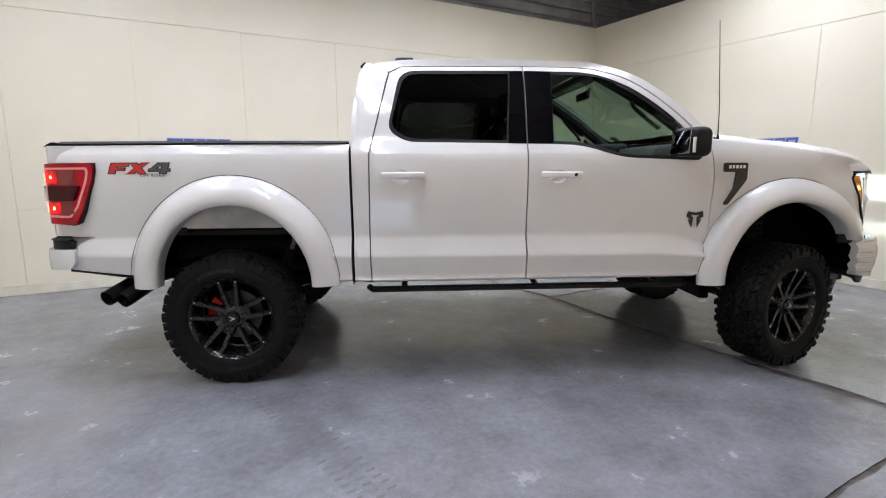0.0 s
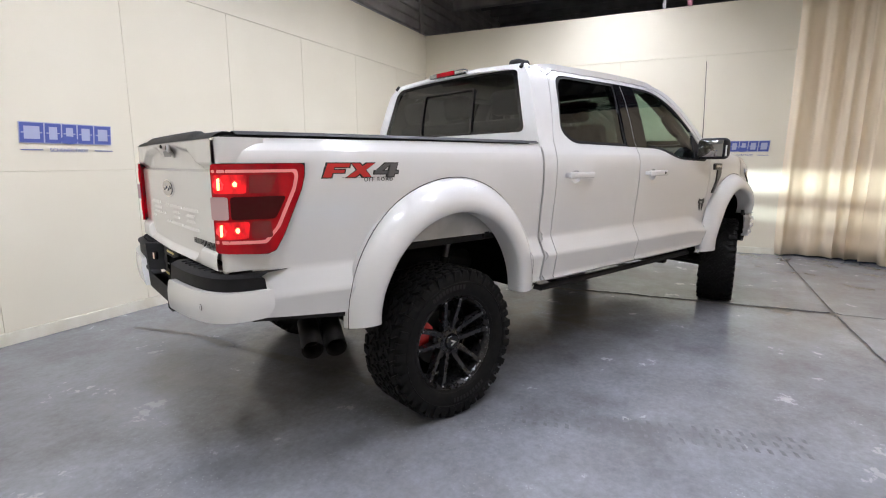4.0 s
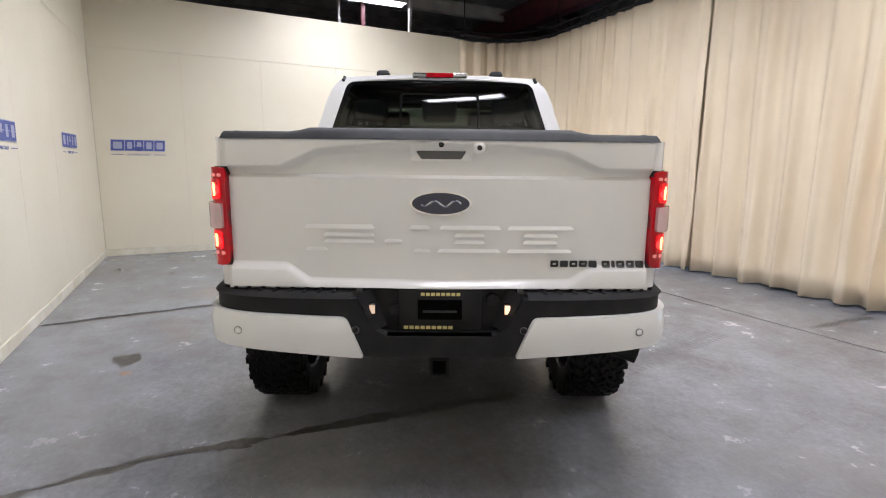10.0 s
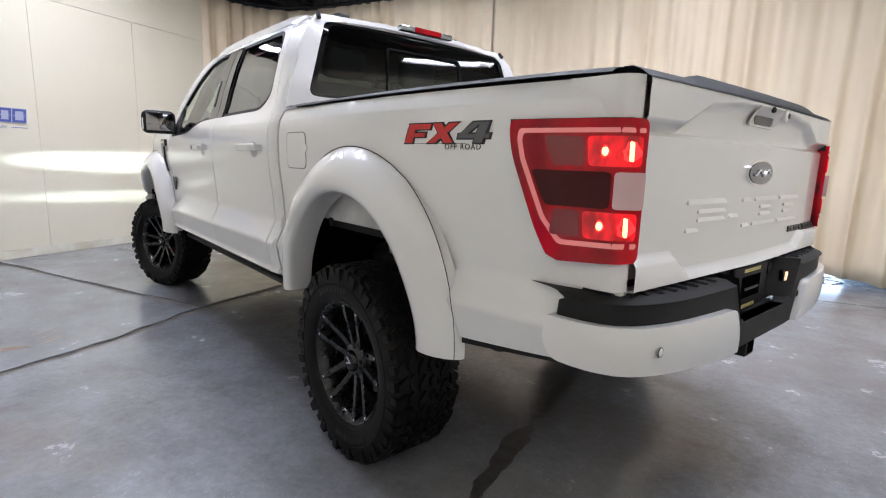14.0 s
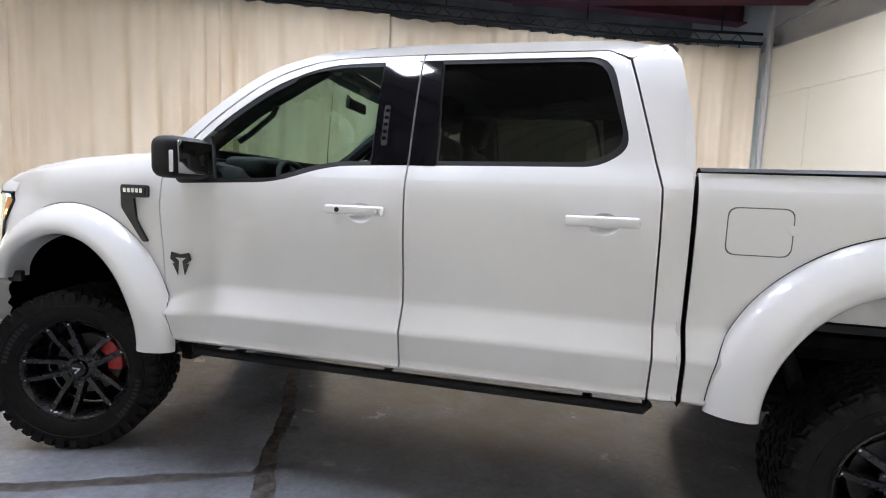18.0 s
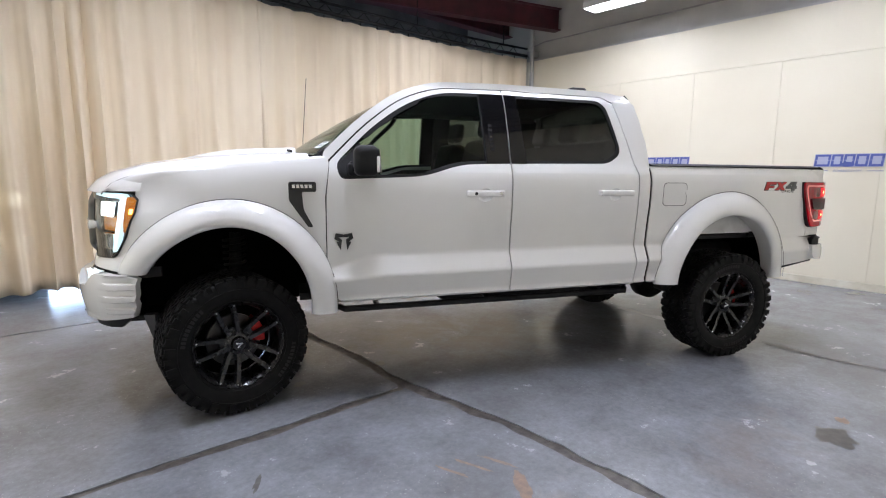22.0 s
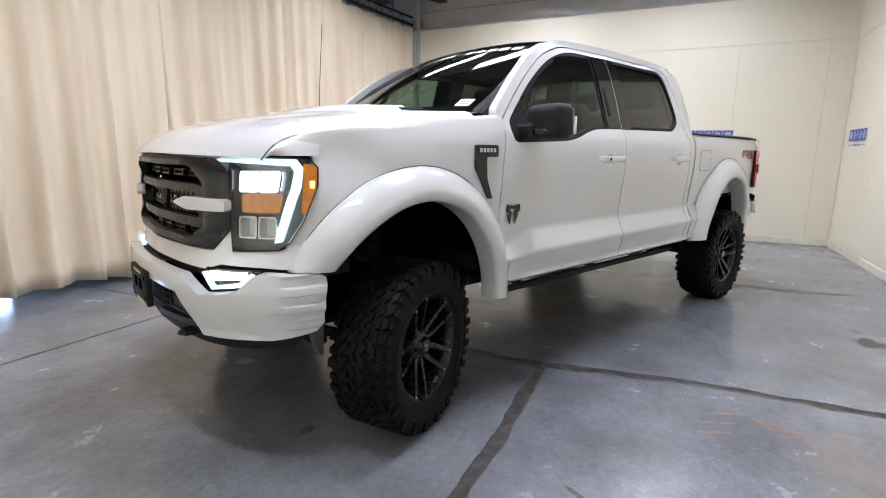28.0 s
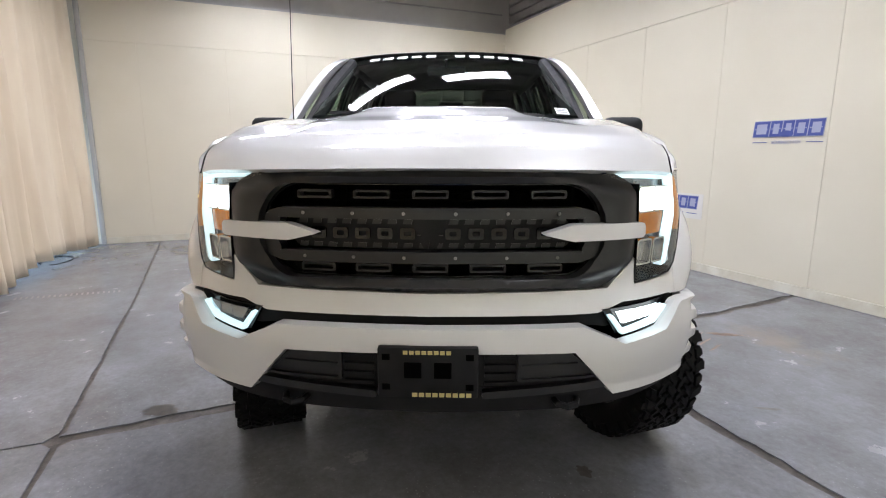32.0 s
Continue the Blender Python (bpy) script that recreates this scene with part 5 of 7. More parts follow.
part("slider_border", Shape().sheet(slider, [[(a * 0.95, 1.76 + (b - 1.76) * 0.93) for a, b in slider]], lambda a, b, d: back_pt(a, b) + Vector((0.0 + d, 0, 0)), 0.05, 0.008).flip(), GLOSS_BLACK, rg)
for q in (1, -1):
    part("roof_ditch", Shape().tube([(-0.985, q * 0.700, 2.040), (-1.012, q * 0.708, 2.012)], 0.012, 8), BLACK, truck)
brk = part("high_brake_lamp", Shape().box(-1.057, -1.007, -0.200, 0.200, 2.034, 2.068, 0.010), LAMP_BOWL, truck, "red and clear high brake lamp")
part("red_lens", Shape().box(-1.064, -1.052, -0.100, 0.100, 2.036, 2.066, 0.004), RED_LENS, brk)
part("clear_lens", Shape().box(-1.062, -1.052, 0.102, 0.190, 2.038, 2.064, 0.004), LENS, brk)
part("clear_lens", Shape().box(-1.062, -1.052, -0.190, -0.102, 2.038, 2.064, 0.004), LENS, brk)
for q in (1, -1):
    part("roof_lamp", Shape().box(-0.80, -0.66, q * 0.44 - 0.05, q * 0.44 + 0.05, 2.066, 2.128, 0.024, seg=3), BLACK, truck, "black roof-mounted bump")

# windshield between the roof edge and the cowl


def shield(s, t, d=0.0):
    y = 2 * t - 1
    top = Vector((0.60 - 0.055 * y * y * 1.6, 0.700 * y, 2.068 - 0.03 * abs(y) ** 2.2))
    bot = Vector((1.50 - 0.20 * y * y, 0.815 * y, 1.575 - 0.005 * y * y))
    p = top.lerp(bot, s)
    p += Vector((0.53, 0, 0.85)) * (0.030 * math.sin(math.pi * s) * (1 - 0.85 * y * y) - d)
    return p


ws = part("windshield", Shape().grid(lambda s, t: shield(s, t), 10, 16).flip(), GLASS, truck, "green tinted windshield")
ws.visible_shadow = False
part("shade_band", Shape().grid(lambda s, t: shield(0.0 + 0.13 * s, 0.02 + 0.96 * t, 0.004), 2, 16).flip(), GLOSS_BLACK, ws)
part("cowl_border", Shape().grid(lambda s, t: shield(0.93 + 0.07 * s, 0.02 + 0.96 * t, 0.004), 2, 16).flip(), GLOSS_BLACK, ws)
for k in range(11):
    if k == 5:
        continue
    t0 = 0.12 + 0.07 * k
    part("banner_block", Shape().grid(lambda s, t: shield(0.045 + 0.055 * s, t0 + 0.048 * t, -0.003), 2, 2).flip(), SILVER_PRINT, ws, "white banner block")
for q in (0, 1):
    part("pillar_seal", Shape().grid(lambda s, t: shield(s, (0.0 + 0.022 * t) if q == 0 else (1.0 - 0.022 * t), -0.002), 12, 1), BLACK, ws)
stk = part("window_sticker", Shape().grid(lambda s, t: shield(0.86 + 0.08 * s, 0.90 + 0.05 * t, -0.004), 1, 1).flip(), PAPER, ws)
for k in range(3):
    part("sticker_line", Shape().grid(lambda s, t: shield(0.872 + 0.02 * k + 0.008 * s, 0.906 + 0.038 * t, -0.0055), 1, 1).flip(), PRINT, stk)
# wipers and cowl
part("cowl", Shape().grid(lambda s, t: Vector((1.30 + 0.20 * (1 - (2 * t - 1) ** 2) + 0.12 * s, (2 * t - 1) * 0.83, 1.565 - 0.02 * s)), 3, 14), BLACK, truck)
for q, ya, yb in ((1, 0.55, 0.02), (1, -0.10, -0.62)):
    part("wiper", Shape().tube([(1.47, ya, 1.585), (1.50, (ya + yb) / 2, 1.602), (1.46, yb, 1.605)], 0.009, 6), BLACK, truck)

# ---- hood ----


def hood_pt(s, t):
    y = 2 * t - 1
    yy = abs(y)
    x_back = 1.46 - 0.10 * yy ** 2
    x_front = 2.725 - 0.215 * yy ** 3.4
    x = x_back + (x_front - x_back) * s
    w = lerp(s, (0, 0.5, 0.85, 1.0), (0.885, 0.872, 0.850, 0.832))
    z = lerp(s, (0, 0.25, 0.5, 0.75, 0.88, 0.95, 1.0), (1.560, 1.545, 1.522, 1.480, 1.435, 1.388, 1.322))
    crown = 0.030 * (1 - yy ** 2) * (1 - 0.55 * s ** 3)
    valley = -0.012 * math.exp(-((yy - 0.62) / 0.10) ** 2) * soft(1 - s, 0.05, 0.4)
    dome = 0.034 * (1 - soft(yy, 0.36, 0.46)) * (1 - soft(s, 0.30, 0.62))
    edge = -0.045 * soft(yy, 0.88, 1.0) ** 2 * (1 - 0.9 * soft(s, 0.72, 1.0))
    return Vector((x, w * y, z + crown + valley + dome + edge))


hood = part("hood", Shape().grid(hood_pt, 44, 56).flip(), WHITE, truck, "white hood with a raised scoop", angle=60)
part("hood_lip", Shape().grid(lambda s, t: hood_pt(1.0, t) + Vector((-0.10 * s, 0, -0.03 * s)), 2, 40), WHITE, hood)
for q in (1, -1):
    part("hood_gap", Shape().tube([tuple(hood_pt(k / 24, 1.0 if q > 0 else 0.0) + Vector((0, q * 0.004, -0.004))) for k in range(25)], 0.0032, 6), SHADE_BLACK, hood)

# ---- nose ----


def sym(halfloop):
    """A full outline from its right-hand half, which starts and ends on the middle."""
    return halfloop + [(-a, b) for a, b in reversed(halfloop) if a > 1e-6]


def inset(loop, f, fz=None):
    cx = sum(p[0] for p in loop) / len(loop)
    cz = sum(p[1] for p in loop) / len(loop)
    return [(cx + (a - cx) * f, cz + (b - cz) * (fz or f)) for a, b in loop]


def nose_sheet(loop, holes, off, thick, step=0.05):
    return Shape().sheet(loop, holes, lambda a, b, d: nose(a, b, d - off), step, thick)


gf_out = rounded(sym([(0, 1.330), (0.585, 1.330), (0.705, 1.275), (0.712, 1.04), (0.60, 0.938), (0, 0.930)]), 0.05, 3)
gf_in = rounded(sym([(0, 1.288), (0.49, 1.288), (0.575, 1.205), (0.575, 1.065), (0.49, 0.978), (0, 0.975)]), 0.05, 3)


def frame_pt(a, b, d):
    """The grille surround swells between its inner and outer edge."""
    r = max(abs(a) / 0.71, abs(b - 1.132) / 0.198, (abs(a) / 0.71 + abs(b - 1.132) / 0.198) / 1.62)
    return nose(a, b, d - 0.004 - 0.030 * math.sin(math.pi * min(1.0, max(0.0, (r - 0.74) / 0.27))))


grille = part("grille", Shape().sheet(gf_out, [gf_in], frame_pt, 0.02, 0.05), CHAR, truck, "charcoal honeycomb grille surround", angle=50, recalc=True)
gl_lip = [(a * 0.985, 1.132 + (b - 1.132) * 0.955) for a, b in gf_in]
part("grille_lip", nose_sheet(gf_in, [gl_lip], -0.01, 0.05, 0.05), GLOSS_BLACK, grille, recalc=True)
# near-black backing paints the shade inside the grille
part("grille_shade", nose_sheet([(a * 1.08, 1.132 + (b - 1.132) * 1.08) for a, b in gf_in], [], -0.105, 0.01, 0.15), SHADE_BLACK, grille, recalc=True)
for zc, lo_, hi_ in ((1.19, 1.172, 1.208), (1.045, 1.026, 1.064)):
    bar = part("grille_bar", nose_sheet(rounded(sym([(0, hi_), (0.50, hi_), (0.56, zc), (0.50, lo_), (0, lo_)]), 0.012, 2), [], 0.004, 0.04, 0.06), CHAR, grille, recalc=True)
    for k in range(6):
        a = -0.42 + k * 0.168
        x, y = along(NOSE, a, 0.008)
        part("bar_screw", Shape().lathe([(0, 0.004), (0.005, 0.004), (0.006, 0)], 8, pose(x - 0.004, y, zc, 0, 0, -90)), STEEL, bar)
for q in (1, -1):
    loop = rounded([(q * 0.50, 1.172), (q * 0.56, 1.19), (q * 0.575, 1.118), (q * 0.56, 1.045), (q * 0.50, 1.064), (q * 0.528, 1.118)][::q], 0.012, 2)
    part("grille_bar", nose_sheet(loop, [], 0.004, 0.04, 0.05), CHAR, grille, recalc=True)
# slots in the upper and lower openings, lattice in the middle
for zc in (1.248, 1.001):
    for k in range(5):
        a = (-0.40 + 0.20 * k) * (1.0 if zc > 1.1 else 0.98)
        lp = rounded([(a - 0.062, zc - 0.014), (a + 0.062, zc - 0.014), (a + 0.062, zc + 0.014), (a - 0.062, zc + 0.014)], 0.006, 2)
        part("grille_slot", nose_sheet(lp, [inset(lp, 0.86, 0.5)], -0.035, 0.03, 0.05), CHAR, grille, recalc=True)
    # wires share that near-black and sink into the painted shade
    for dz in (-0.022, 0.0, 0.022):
        part("mesh_wire", nose_sheet(sym([(0, zc + dz + 0.003), (0.52, zc + dz + 0.003), (0.52, zc + dz - 0.003), (0, zc + dz - 0.003)]), [], -0.07, 0.006, 0.08), SHADE_BLACK, grille, recalc=True)
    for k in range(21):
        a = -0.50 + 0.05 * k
        part("mesh_wire", nose_sheet([(a - 0.004, zc - 0.04), (a + 0.004, zc - 0.04), (a + 0.004, zc + 0.04), (a - 0.004, zc + 0.04)], [], -0.068, 0.006, 0.2), SHADE_BLACK, grille, recalc=True)
plate = part("grille_plate", nose_sheet(rounded(sym([(0, 1.172), (0.47, 1.165), (0.50, 1.118), (0.47, 1.071), (0, 1.064)]), 0.02, 2), [], -0.045, 0.012, 0.08), BLACK, grille, recalc=True)
for k in range(18):
    for zc in (1.158, 1.078):
        a = -0.445 + 0.0524 * k
        part("plate_slot", nose_sheet([(a - 0.016, zc - 0.008), (a + 0.014, zc - 0.008), (a + 0.018, zc + 0.008), (a - 0.012, zc + 0.008)], [], -0.042, 0.002, 0.2), CHAR, plate, recalc=True)
for k in range(11):
    if k == 5:
        continue
    a = -0.385 + 0.077 * k
    part("plate_block", nose_sheet(rounded([(a - 0.026, 1.100), (a + 0.026, 1.100), (a + 0.026, 1.138), (a - 0.026, 1.138)], 0.008, 2), [inset(rounded([(a - 0.026, 1.100), (a + 0.026, 1.100), (a + 0.026, 1.138), (a - 0.026, 1.138)], 0.008, 2), 0.45, 0.4)], -0.036, 0.008, 0.05), GLOSS_BLACK, plate, recalc=True)
for q in (1, -1):
    lp = [(0.0, 1.168), (q * 0.05, 1.176), (q * 0.058, 1.14), (q * 0.03, 1.115), (q * 0.044, 1.115), (q * 0.02, 1.068), (q * 0.008, 1.068), (0.0, 1.10)][::q]
    part("grille_emblem", nose_sheet(lp, [], -0.028, 0.015, 0.05), BLACK, grille, recalc=True)
    # white wing bars reach from the lamps over the grille
    wing = Shape().sheet(rounded([(q * 0.355, 1.128), (q * 0.46, 1.158), (q * 0.715, 1.157), (q * 0.715, 1.106), (q * 0.46, 1.102)][::q], 0.012, 2), [], lambda a, b, d: nose(a, b, d - 0.045 + 3.0 * (b - 1.13) ** 2 * 3), 0.03, 0.04)
    part("wing_bar", wing, WHITE, grille, "white tapered wing bar", recalc=True)

# headlamps
HL = [(0.555, 1.318), (0.60, 1.330), (0.98, 1.325), (1.055, 1.318), (1.085, 1.285), (1.078, 1.215), (1.02, 1.07), (0.965, 0.985), (0.92, 0.955), (0.715, 0.942), (0.708, 1.285), (0.65, 1.290)]
for q in (1, -1):
    flipq = (lambda lp: [(q * a, b) for a, b in lp][::q])
    lamp = part("headlamp", nose_sheet(flipq(HL), [], -0.055, 0.02, 0.05), LAMP_HOUSING, truck, "lit headlamp with a white light signature", recalc=True)
    lens = part("lens", nose_sheet(flipq(HL), [], 0.012, 0, 0.05), LENS, lamp, recalc=True)
    lens.visible_shadow = False
    edge = rounded(HL, 0.006, 1)
    part("lamp_rim", nose_sheet(flipq([(a, b) for a, b in HL]), [flipq([(0.825 + (a - 0.825) * 0.982, 1.14 + (b - 1.14) * 0.978) for a, b in HL])], 0.014, 0.065, 0.05), GLOSS_BLACK, lamp, recalc=True)
    drl = [(0.585, 1.304), (0.60, 1.322), (0.99, 1.316), (1.022, 1.285), (1.012, 1.205), (0.955, 1.06), (0.925, 0.985), (0.895, 0.980), (0.924, 1.07), (0.970, 1.205), (0.982, 1.268), (0.966, 1.290), (0.70, 1.302)]
    part("light_strip", nose_sheet(flipq(drl), [], -0.005, 0.03, 0.04), DRL, lamp, "white glowing light strip", recalc=True)
    for a0, a1 in ((0.742, 0.829), (0.831, 0.915)):
        box_ = rounded([(a0, 1.185), (a1, 1.185), (a1 + 0.01, 1.268), (a0, 1.268)], 0.012, 2)
        part("projector", nose_sheet(flipq(box_), [], -0.015, 0.03, 0.05), LED, lamp, "glowing white projector", recalc=True)
        part("projector_trim", nose_sheet(flipq(inset(box_, 1.05, 1.10)), [flipq(inset(box_, 0.99))], -0.012, 0.02, 0.05), CHROME, lamp, recalc=True)
        low = rounded([(a0 - 0.008, 0.996), (a1 - 0.012, 0.996), (a1 - 0.004, 1.088), (a0, 1.088)], 0.012, 2)
        part("lower_bowl", nose_sheet(flipq(low), [flipq(inset(low, 0.86))], -0.008, 0.04, 0.04), CHROME, lamp, recalc=True)
        part("bowl_back", nose_sheet(flipq(inset(low, 0.9)), [], -0.04, 0.01, 0.05), LAMP_BOWL, lamp, recalc=True)
    part("turn_reflector", nose_sheet(flipq(rounded([(0.740, 1.100), (0.912, 1.100), (0.930, 1.176), (0.740, 1.176)], 0.01, 2)), [], -0.03, 0.015, 0.05), AMBER, lamp, recalc=True)
    part("side_marker", nose_sheet(flipq(rounded([(1.024, 1.300), (1.076, 1.296), (1.080, 1.275), (1.072, 1.210), (1.032, 1.105), (1.012, 1.10), (1.018, 1.205)], 0.006, 2)), [], 0.010, 0.02, 0.04), AMBER, lamp, "amber side marker", recalc=True)
    part("marker_bulb", nose_sheet(flipq([(1.045, 1.205), (1.062, 1.205), (1.064, 1.232), (1.046, 1.232)]), [], 0.0115, 0.004, 0.05), AMBER_HOT, lamp, recalc=True)

# painted panel below lamps and grille
fas = sym([(0, 0.927), (0.602, 0.934), (0.712, 1.03), (0.714, 0.937), (0.922, 0.950), (0.965, 0.972), (1.06, 0.975), (1.10, 0.93), (1.09, 0.885), (1.06, 0.872), (0.86, 0.882), (0.66, 0.884), (0.56, 0.855), (0, 0.855)])
part("front_fascia", Shape().sheet(fas, [], lambda a, b, d: nose(a, b, d - 0.006 - 0.22 * max(0.0, 0.96 - b) * (1 if abs(a) < 1.0 else max(0, 1 - (abs(a) - 1.0) * 5))), 0.035, 0.03), WHITE, truck, recalc=True)
part("bumper_slit", nose_sheet(sym([(0, 0.862), (0.57, 0.865), (0.66, 0.900), (1.20, 0.905), (1.20, 0.850), (0.60, 0.80), (0.50, 0.815), (0, 0.820)]), [], 0.012, 0.02, 0.06), BLACK, truck, recalc=True)

# front bumper
BUMP = sym([(0, 0.834), (0.485, 0.834), (0.575, 0.790), (0.615, 0.768), (0.775, 0.792), (0.85, 0.862), (0.872, 0.872), (1.06, 0.862), (1.09, 0.845), (1.075, 0.66), (1.05, 0.618), (0.90, 0.598), (0.598, 0.585), (0.455, 0.752), (0, 0.757)])


def bump_pt(a, b, d):
    """The bumper bulges out, with three ribs on its ends."""
    t = (b - 0.62) / 0.28
    off = 0.085 + 0.022 * math.sin(math.pi * min(1, max(0, t)))
    if abs(a) > 0.90:
        off -= 0.055 * soft(abs(a), 0.90, 1.10)
        off += 0.018 * soft(abs(a), 0.93, 0.97) * soft(math.sin((b - 0.640) * 88.0), -0.35, 0.35) * soft(b, 0.63, 0.65)
    return nose(a, b, d - off)


bumper = part("front_bumper", Shape().sheet(BUMP, [], bump_pt, 0.03, 0.05, rows=tuple(np.round(np.arange(0.60, 0.872, 0.006), 4))), WHITE, truck, "white front bumper with ribbed ends", recalc=True)
part("lower_intake", nose_sheet(sym([(0, 0.762), (0.462, 0.757), (0.60, 0.595), (0.50, 0.578), (0.18, 0.572), (0, 0.572)]), [], 0.045, 0.03, 0.06), BLACK, bumper, recalc=True)
for q in (1, -1):
    flipq = (lambda lp: [(q * a, b) for a, b in lp][::q])
    ins = rounded([(0.285, 0.742), (0.452, 0.740), (0.555, 0.645), (0.285, 0.640)], 0.012, 2)
    fr_ = part("intake_frame", nose_sheet(flipq(ins), [flipq(inset(ins, 0.9, 0.84))], 0.068, 0.02, 0.04), CHAR, bumper, recalc=True)
    part("intake_blank", nose_sheet(flipq(inset(ins, 0.92, 0.88)), [], 0.056, 0.01, 0.06), CHAR, fr_, recalc=True)
    part("intake_rib", nose_sheet(flipq([(0.30, 0.688), (0.50, 0.690), (0.496, 0.698), (0.30, 0.696)]), [], 0.062, 0.008, 0.06), CHAR, fr_, recalc=True)
    for k in range(4):
        z = 0.625 + 0.03 * k
        part("intake_bar", nose_sheet(flipq([(0.18, z), (0.28, z), (0.28, z + 0.012), (0.18, z + 0.012)]), [], 0.060, 0.015, 0.06), BLACK, bumper, recalc=True)
    part("intake_sill", nose_sheet(flipq(rounded([(0.17, 0.612), (0.57, 0.638), (0.575, 0.612), (0.17, 0.588)], 0.008, 2)), [], 0.080, 0.03, 0.05), CHAR, bumper, recalc=True)
    # fog lamp
    FOG = [(0.575, 0.866), (0.86, 0.876), (0.842, 0.858), (0.772, 0.800), (0.63, 0.776)]
    fog = part("fog_lamp", nose_sheet(flipq(FOG), [], 0.030, 0.01, 0.05), GLOSS_BLACK, bumper, "lit fog lamp", recalc=True)
    lens = part("lens", nose_sheet(flipq(FOG), [], 0.072, 0, 0.05), LENS, fog, recalc=True)
    lens.visible_shadow = False
    part("light_strip", nose_sheet(flipq([(0.585, 0.850), (0.636, 0.782), (0.772, 0.804), (0.832, 0.856), (0.818, 0.862), (0.764, 0.819), (0.642, 0.796), (0.597, 0.853)]), [], 0.060, 0.02, 0.04), DRL, fog, recalc=True)
    for k in range(3):
        a = 0.632 + 0.056 * k
        part("fog_cell", nose_sheet(flipq([(a + 0.010 * (k == 0), 0.818 + 0.006 * k), (a + 0.052, 0.822 + 0.006 * k), (a + 0.054, 0.860 + 0.002 * k), (a - 0.012 * (k == 0), 0.858 + 0.002 * k)]), [], 0.050, 0.01, 0.05), (LED if q > 0 else LAMP_BOWL), fog, recalc=True)
    # tow hook
    hk = [(0.0, 0.0), (0.045, 0.012), (0.062, 0.04), (0.045, 0.068), (0.0, 0.08)]
    part("tow_hook", Shape().tube([(2.70 + a, q * 0.46 - 0.04 + b, 0.560) for a, b in hk], 0.012, 8), BLACK, truck)
# skid apron under the nose
part("front_apron", Shape().sheet(sym([(0, 0.62), (0.60, 0.61), (0.90, 0.625), (1.00, 0.645), (1.02, 0.60), (0.96, 0.55), (0.70, 0.53), (0.40, 0.52), (0, 0.515)]), [], lambda a, b, d: nose(a, b, d - 0.058 + 0.20 * max(0.0, 0.66 - b) + 0.03 * soft(abs(a), 0.9, 1.04)), 0.06, 0.02), BLACK, truck, recalc=True)
part("belly_pan", Shape().box(1.55, 2.60, -0.62, 0.62, 0.50, 0.55, 0.02), CHASSIS, truck)
for q in (1, -1):
    part("air_deflector", Shape().prism([(2.28, 0.60), (2.34, 0.60), (2.30, 0.46), (2.285, 0.46)], lambda a, b, d: Vector((a, q * (0.80 + d), b)), 0.06), BADGE_GREY, truck, recalc=True)
# plate bracket with gold print bars
pb = part("plate_bracket", Shape().box(2.795, 2.825, -0.160, 0.160, 0.612, 0.784, 0.008), BLACK, truck, "black plate bracket with gold print")
# the slots are near-black plates on the face, shade as colour
for y0 in (-0.075, 0.02):
    part("bracket_slot", Shape().box(2.8252, 2.8275, y0, y0 + 0.055, 0.682, 0.734, 0.0), SHADE_BLACK, pb)
for k in range(8):
    part("print_bar", Shape().box(2.8252, 2.8275, -0.078 + k * 0.0195, -0.0635 + k * 0.0195, 0.761, 0.773), GOLD, pb)
for k in range(9):
    part("print_bar", Shape().box(2.8252, 2.8275, -0.05 + k * 0.0215, -0.0335 + k * 0.0215, 0.619, 0.632), GOLD, pb)
for y0 in (-0.145, 0.12):
    for z0 in (0.642, 0.742):
        part("bracket_slot", Shape().box(2.8252, 2.8265, y0, y0 + 0.025, z0, z0 + 0.02), SHADE_BLACK, pb)

# top of the fenders rolls over to the hood
for q in (1, -1):
    def ftop(s, t):
        a = hood_pt(s, 1.0 if q > 0 else 0.0)
        a = Vector((a.x, abs(a.y) + 0.006, a.z - 0.003))
        x = 1.262 + (2.30 - 1.262) * s
        z = lerp(x, (1.262, 1.55, 1.95, 2.18, 2.30), (1.535, 1.50, 1.452, 1.412, 1.368))
        b = fend_map(x, z, 0.004)
        p = a.lerp(b, t)
        p.z += 0.020 * math.sin(math.pi * t)
        p.y += 0.008 * math.sin(math.pi * t)
        return Vector((p.x, q * p.y, p.z))
    part("fender_top", Shape().grid(ftop, 26, 8), WHITE, truck, angle=60)
    # the fender's nose closes the corner between hood edge and headlamp
    def fnose(s, t):
        h = hood_pt(0.78 + 0.22 * s, 1.0 if q > 0 else 0.0)
        h = Vector((h.x, abs(h.y) + 0.006, h.z - 0.003))
        k = nose(1.09 - 0.20 * s, 1.331, -0.010)
        p = h.lerp(k, t)
        p += Vector((0.45, 0.5, 0.74)) * (0.012 * math.sin(math.pi * t))
        return Vector((p.x, q * p.y, p.z))
    part("fender_nose", Shape().grid(fnose, 12, 8), WHITE, truck, angle=60)
    # bay filler under the hood corner, black in place of the gap's shadow
    part("header_gap_shade", nose_sheet([(q * a, b) for a, b in [(0.50, 1.332), (0.90, 1.328), (0.90, 1.34), (0.50, 1.345)]][::q], [], -0.03, 0.04, 0.06), GLOSS_BLACK, truck, recalc=True)
# near-black solids fill the nose, so its inner shade is painted
part("engine_bay", Shape().box(1.40, 2.45, -0.60, 0.60, 0.60, 1.36), SHADE_BLACK, truck)
part("radiator", Shape().box(2.46, 2.52, -0.62, 0.62, 0.62, 1.30), SHADE_BLACK, truck)

# ---- tail ----


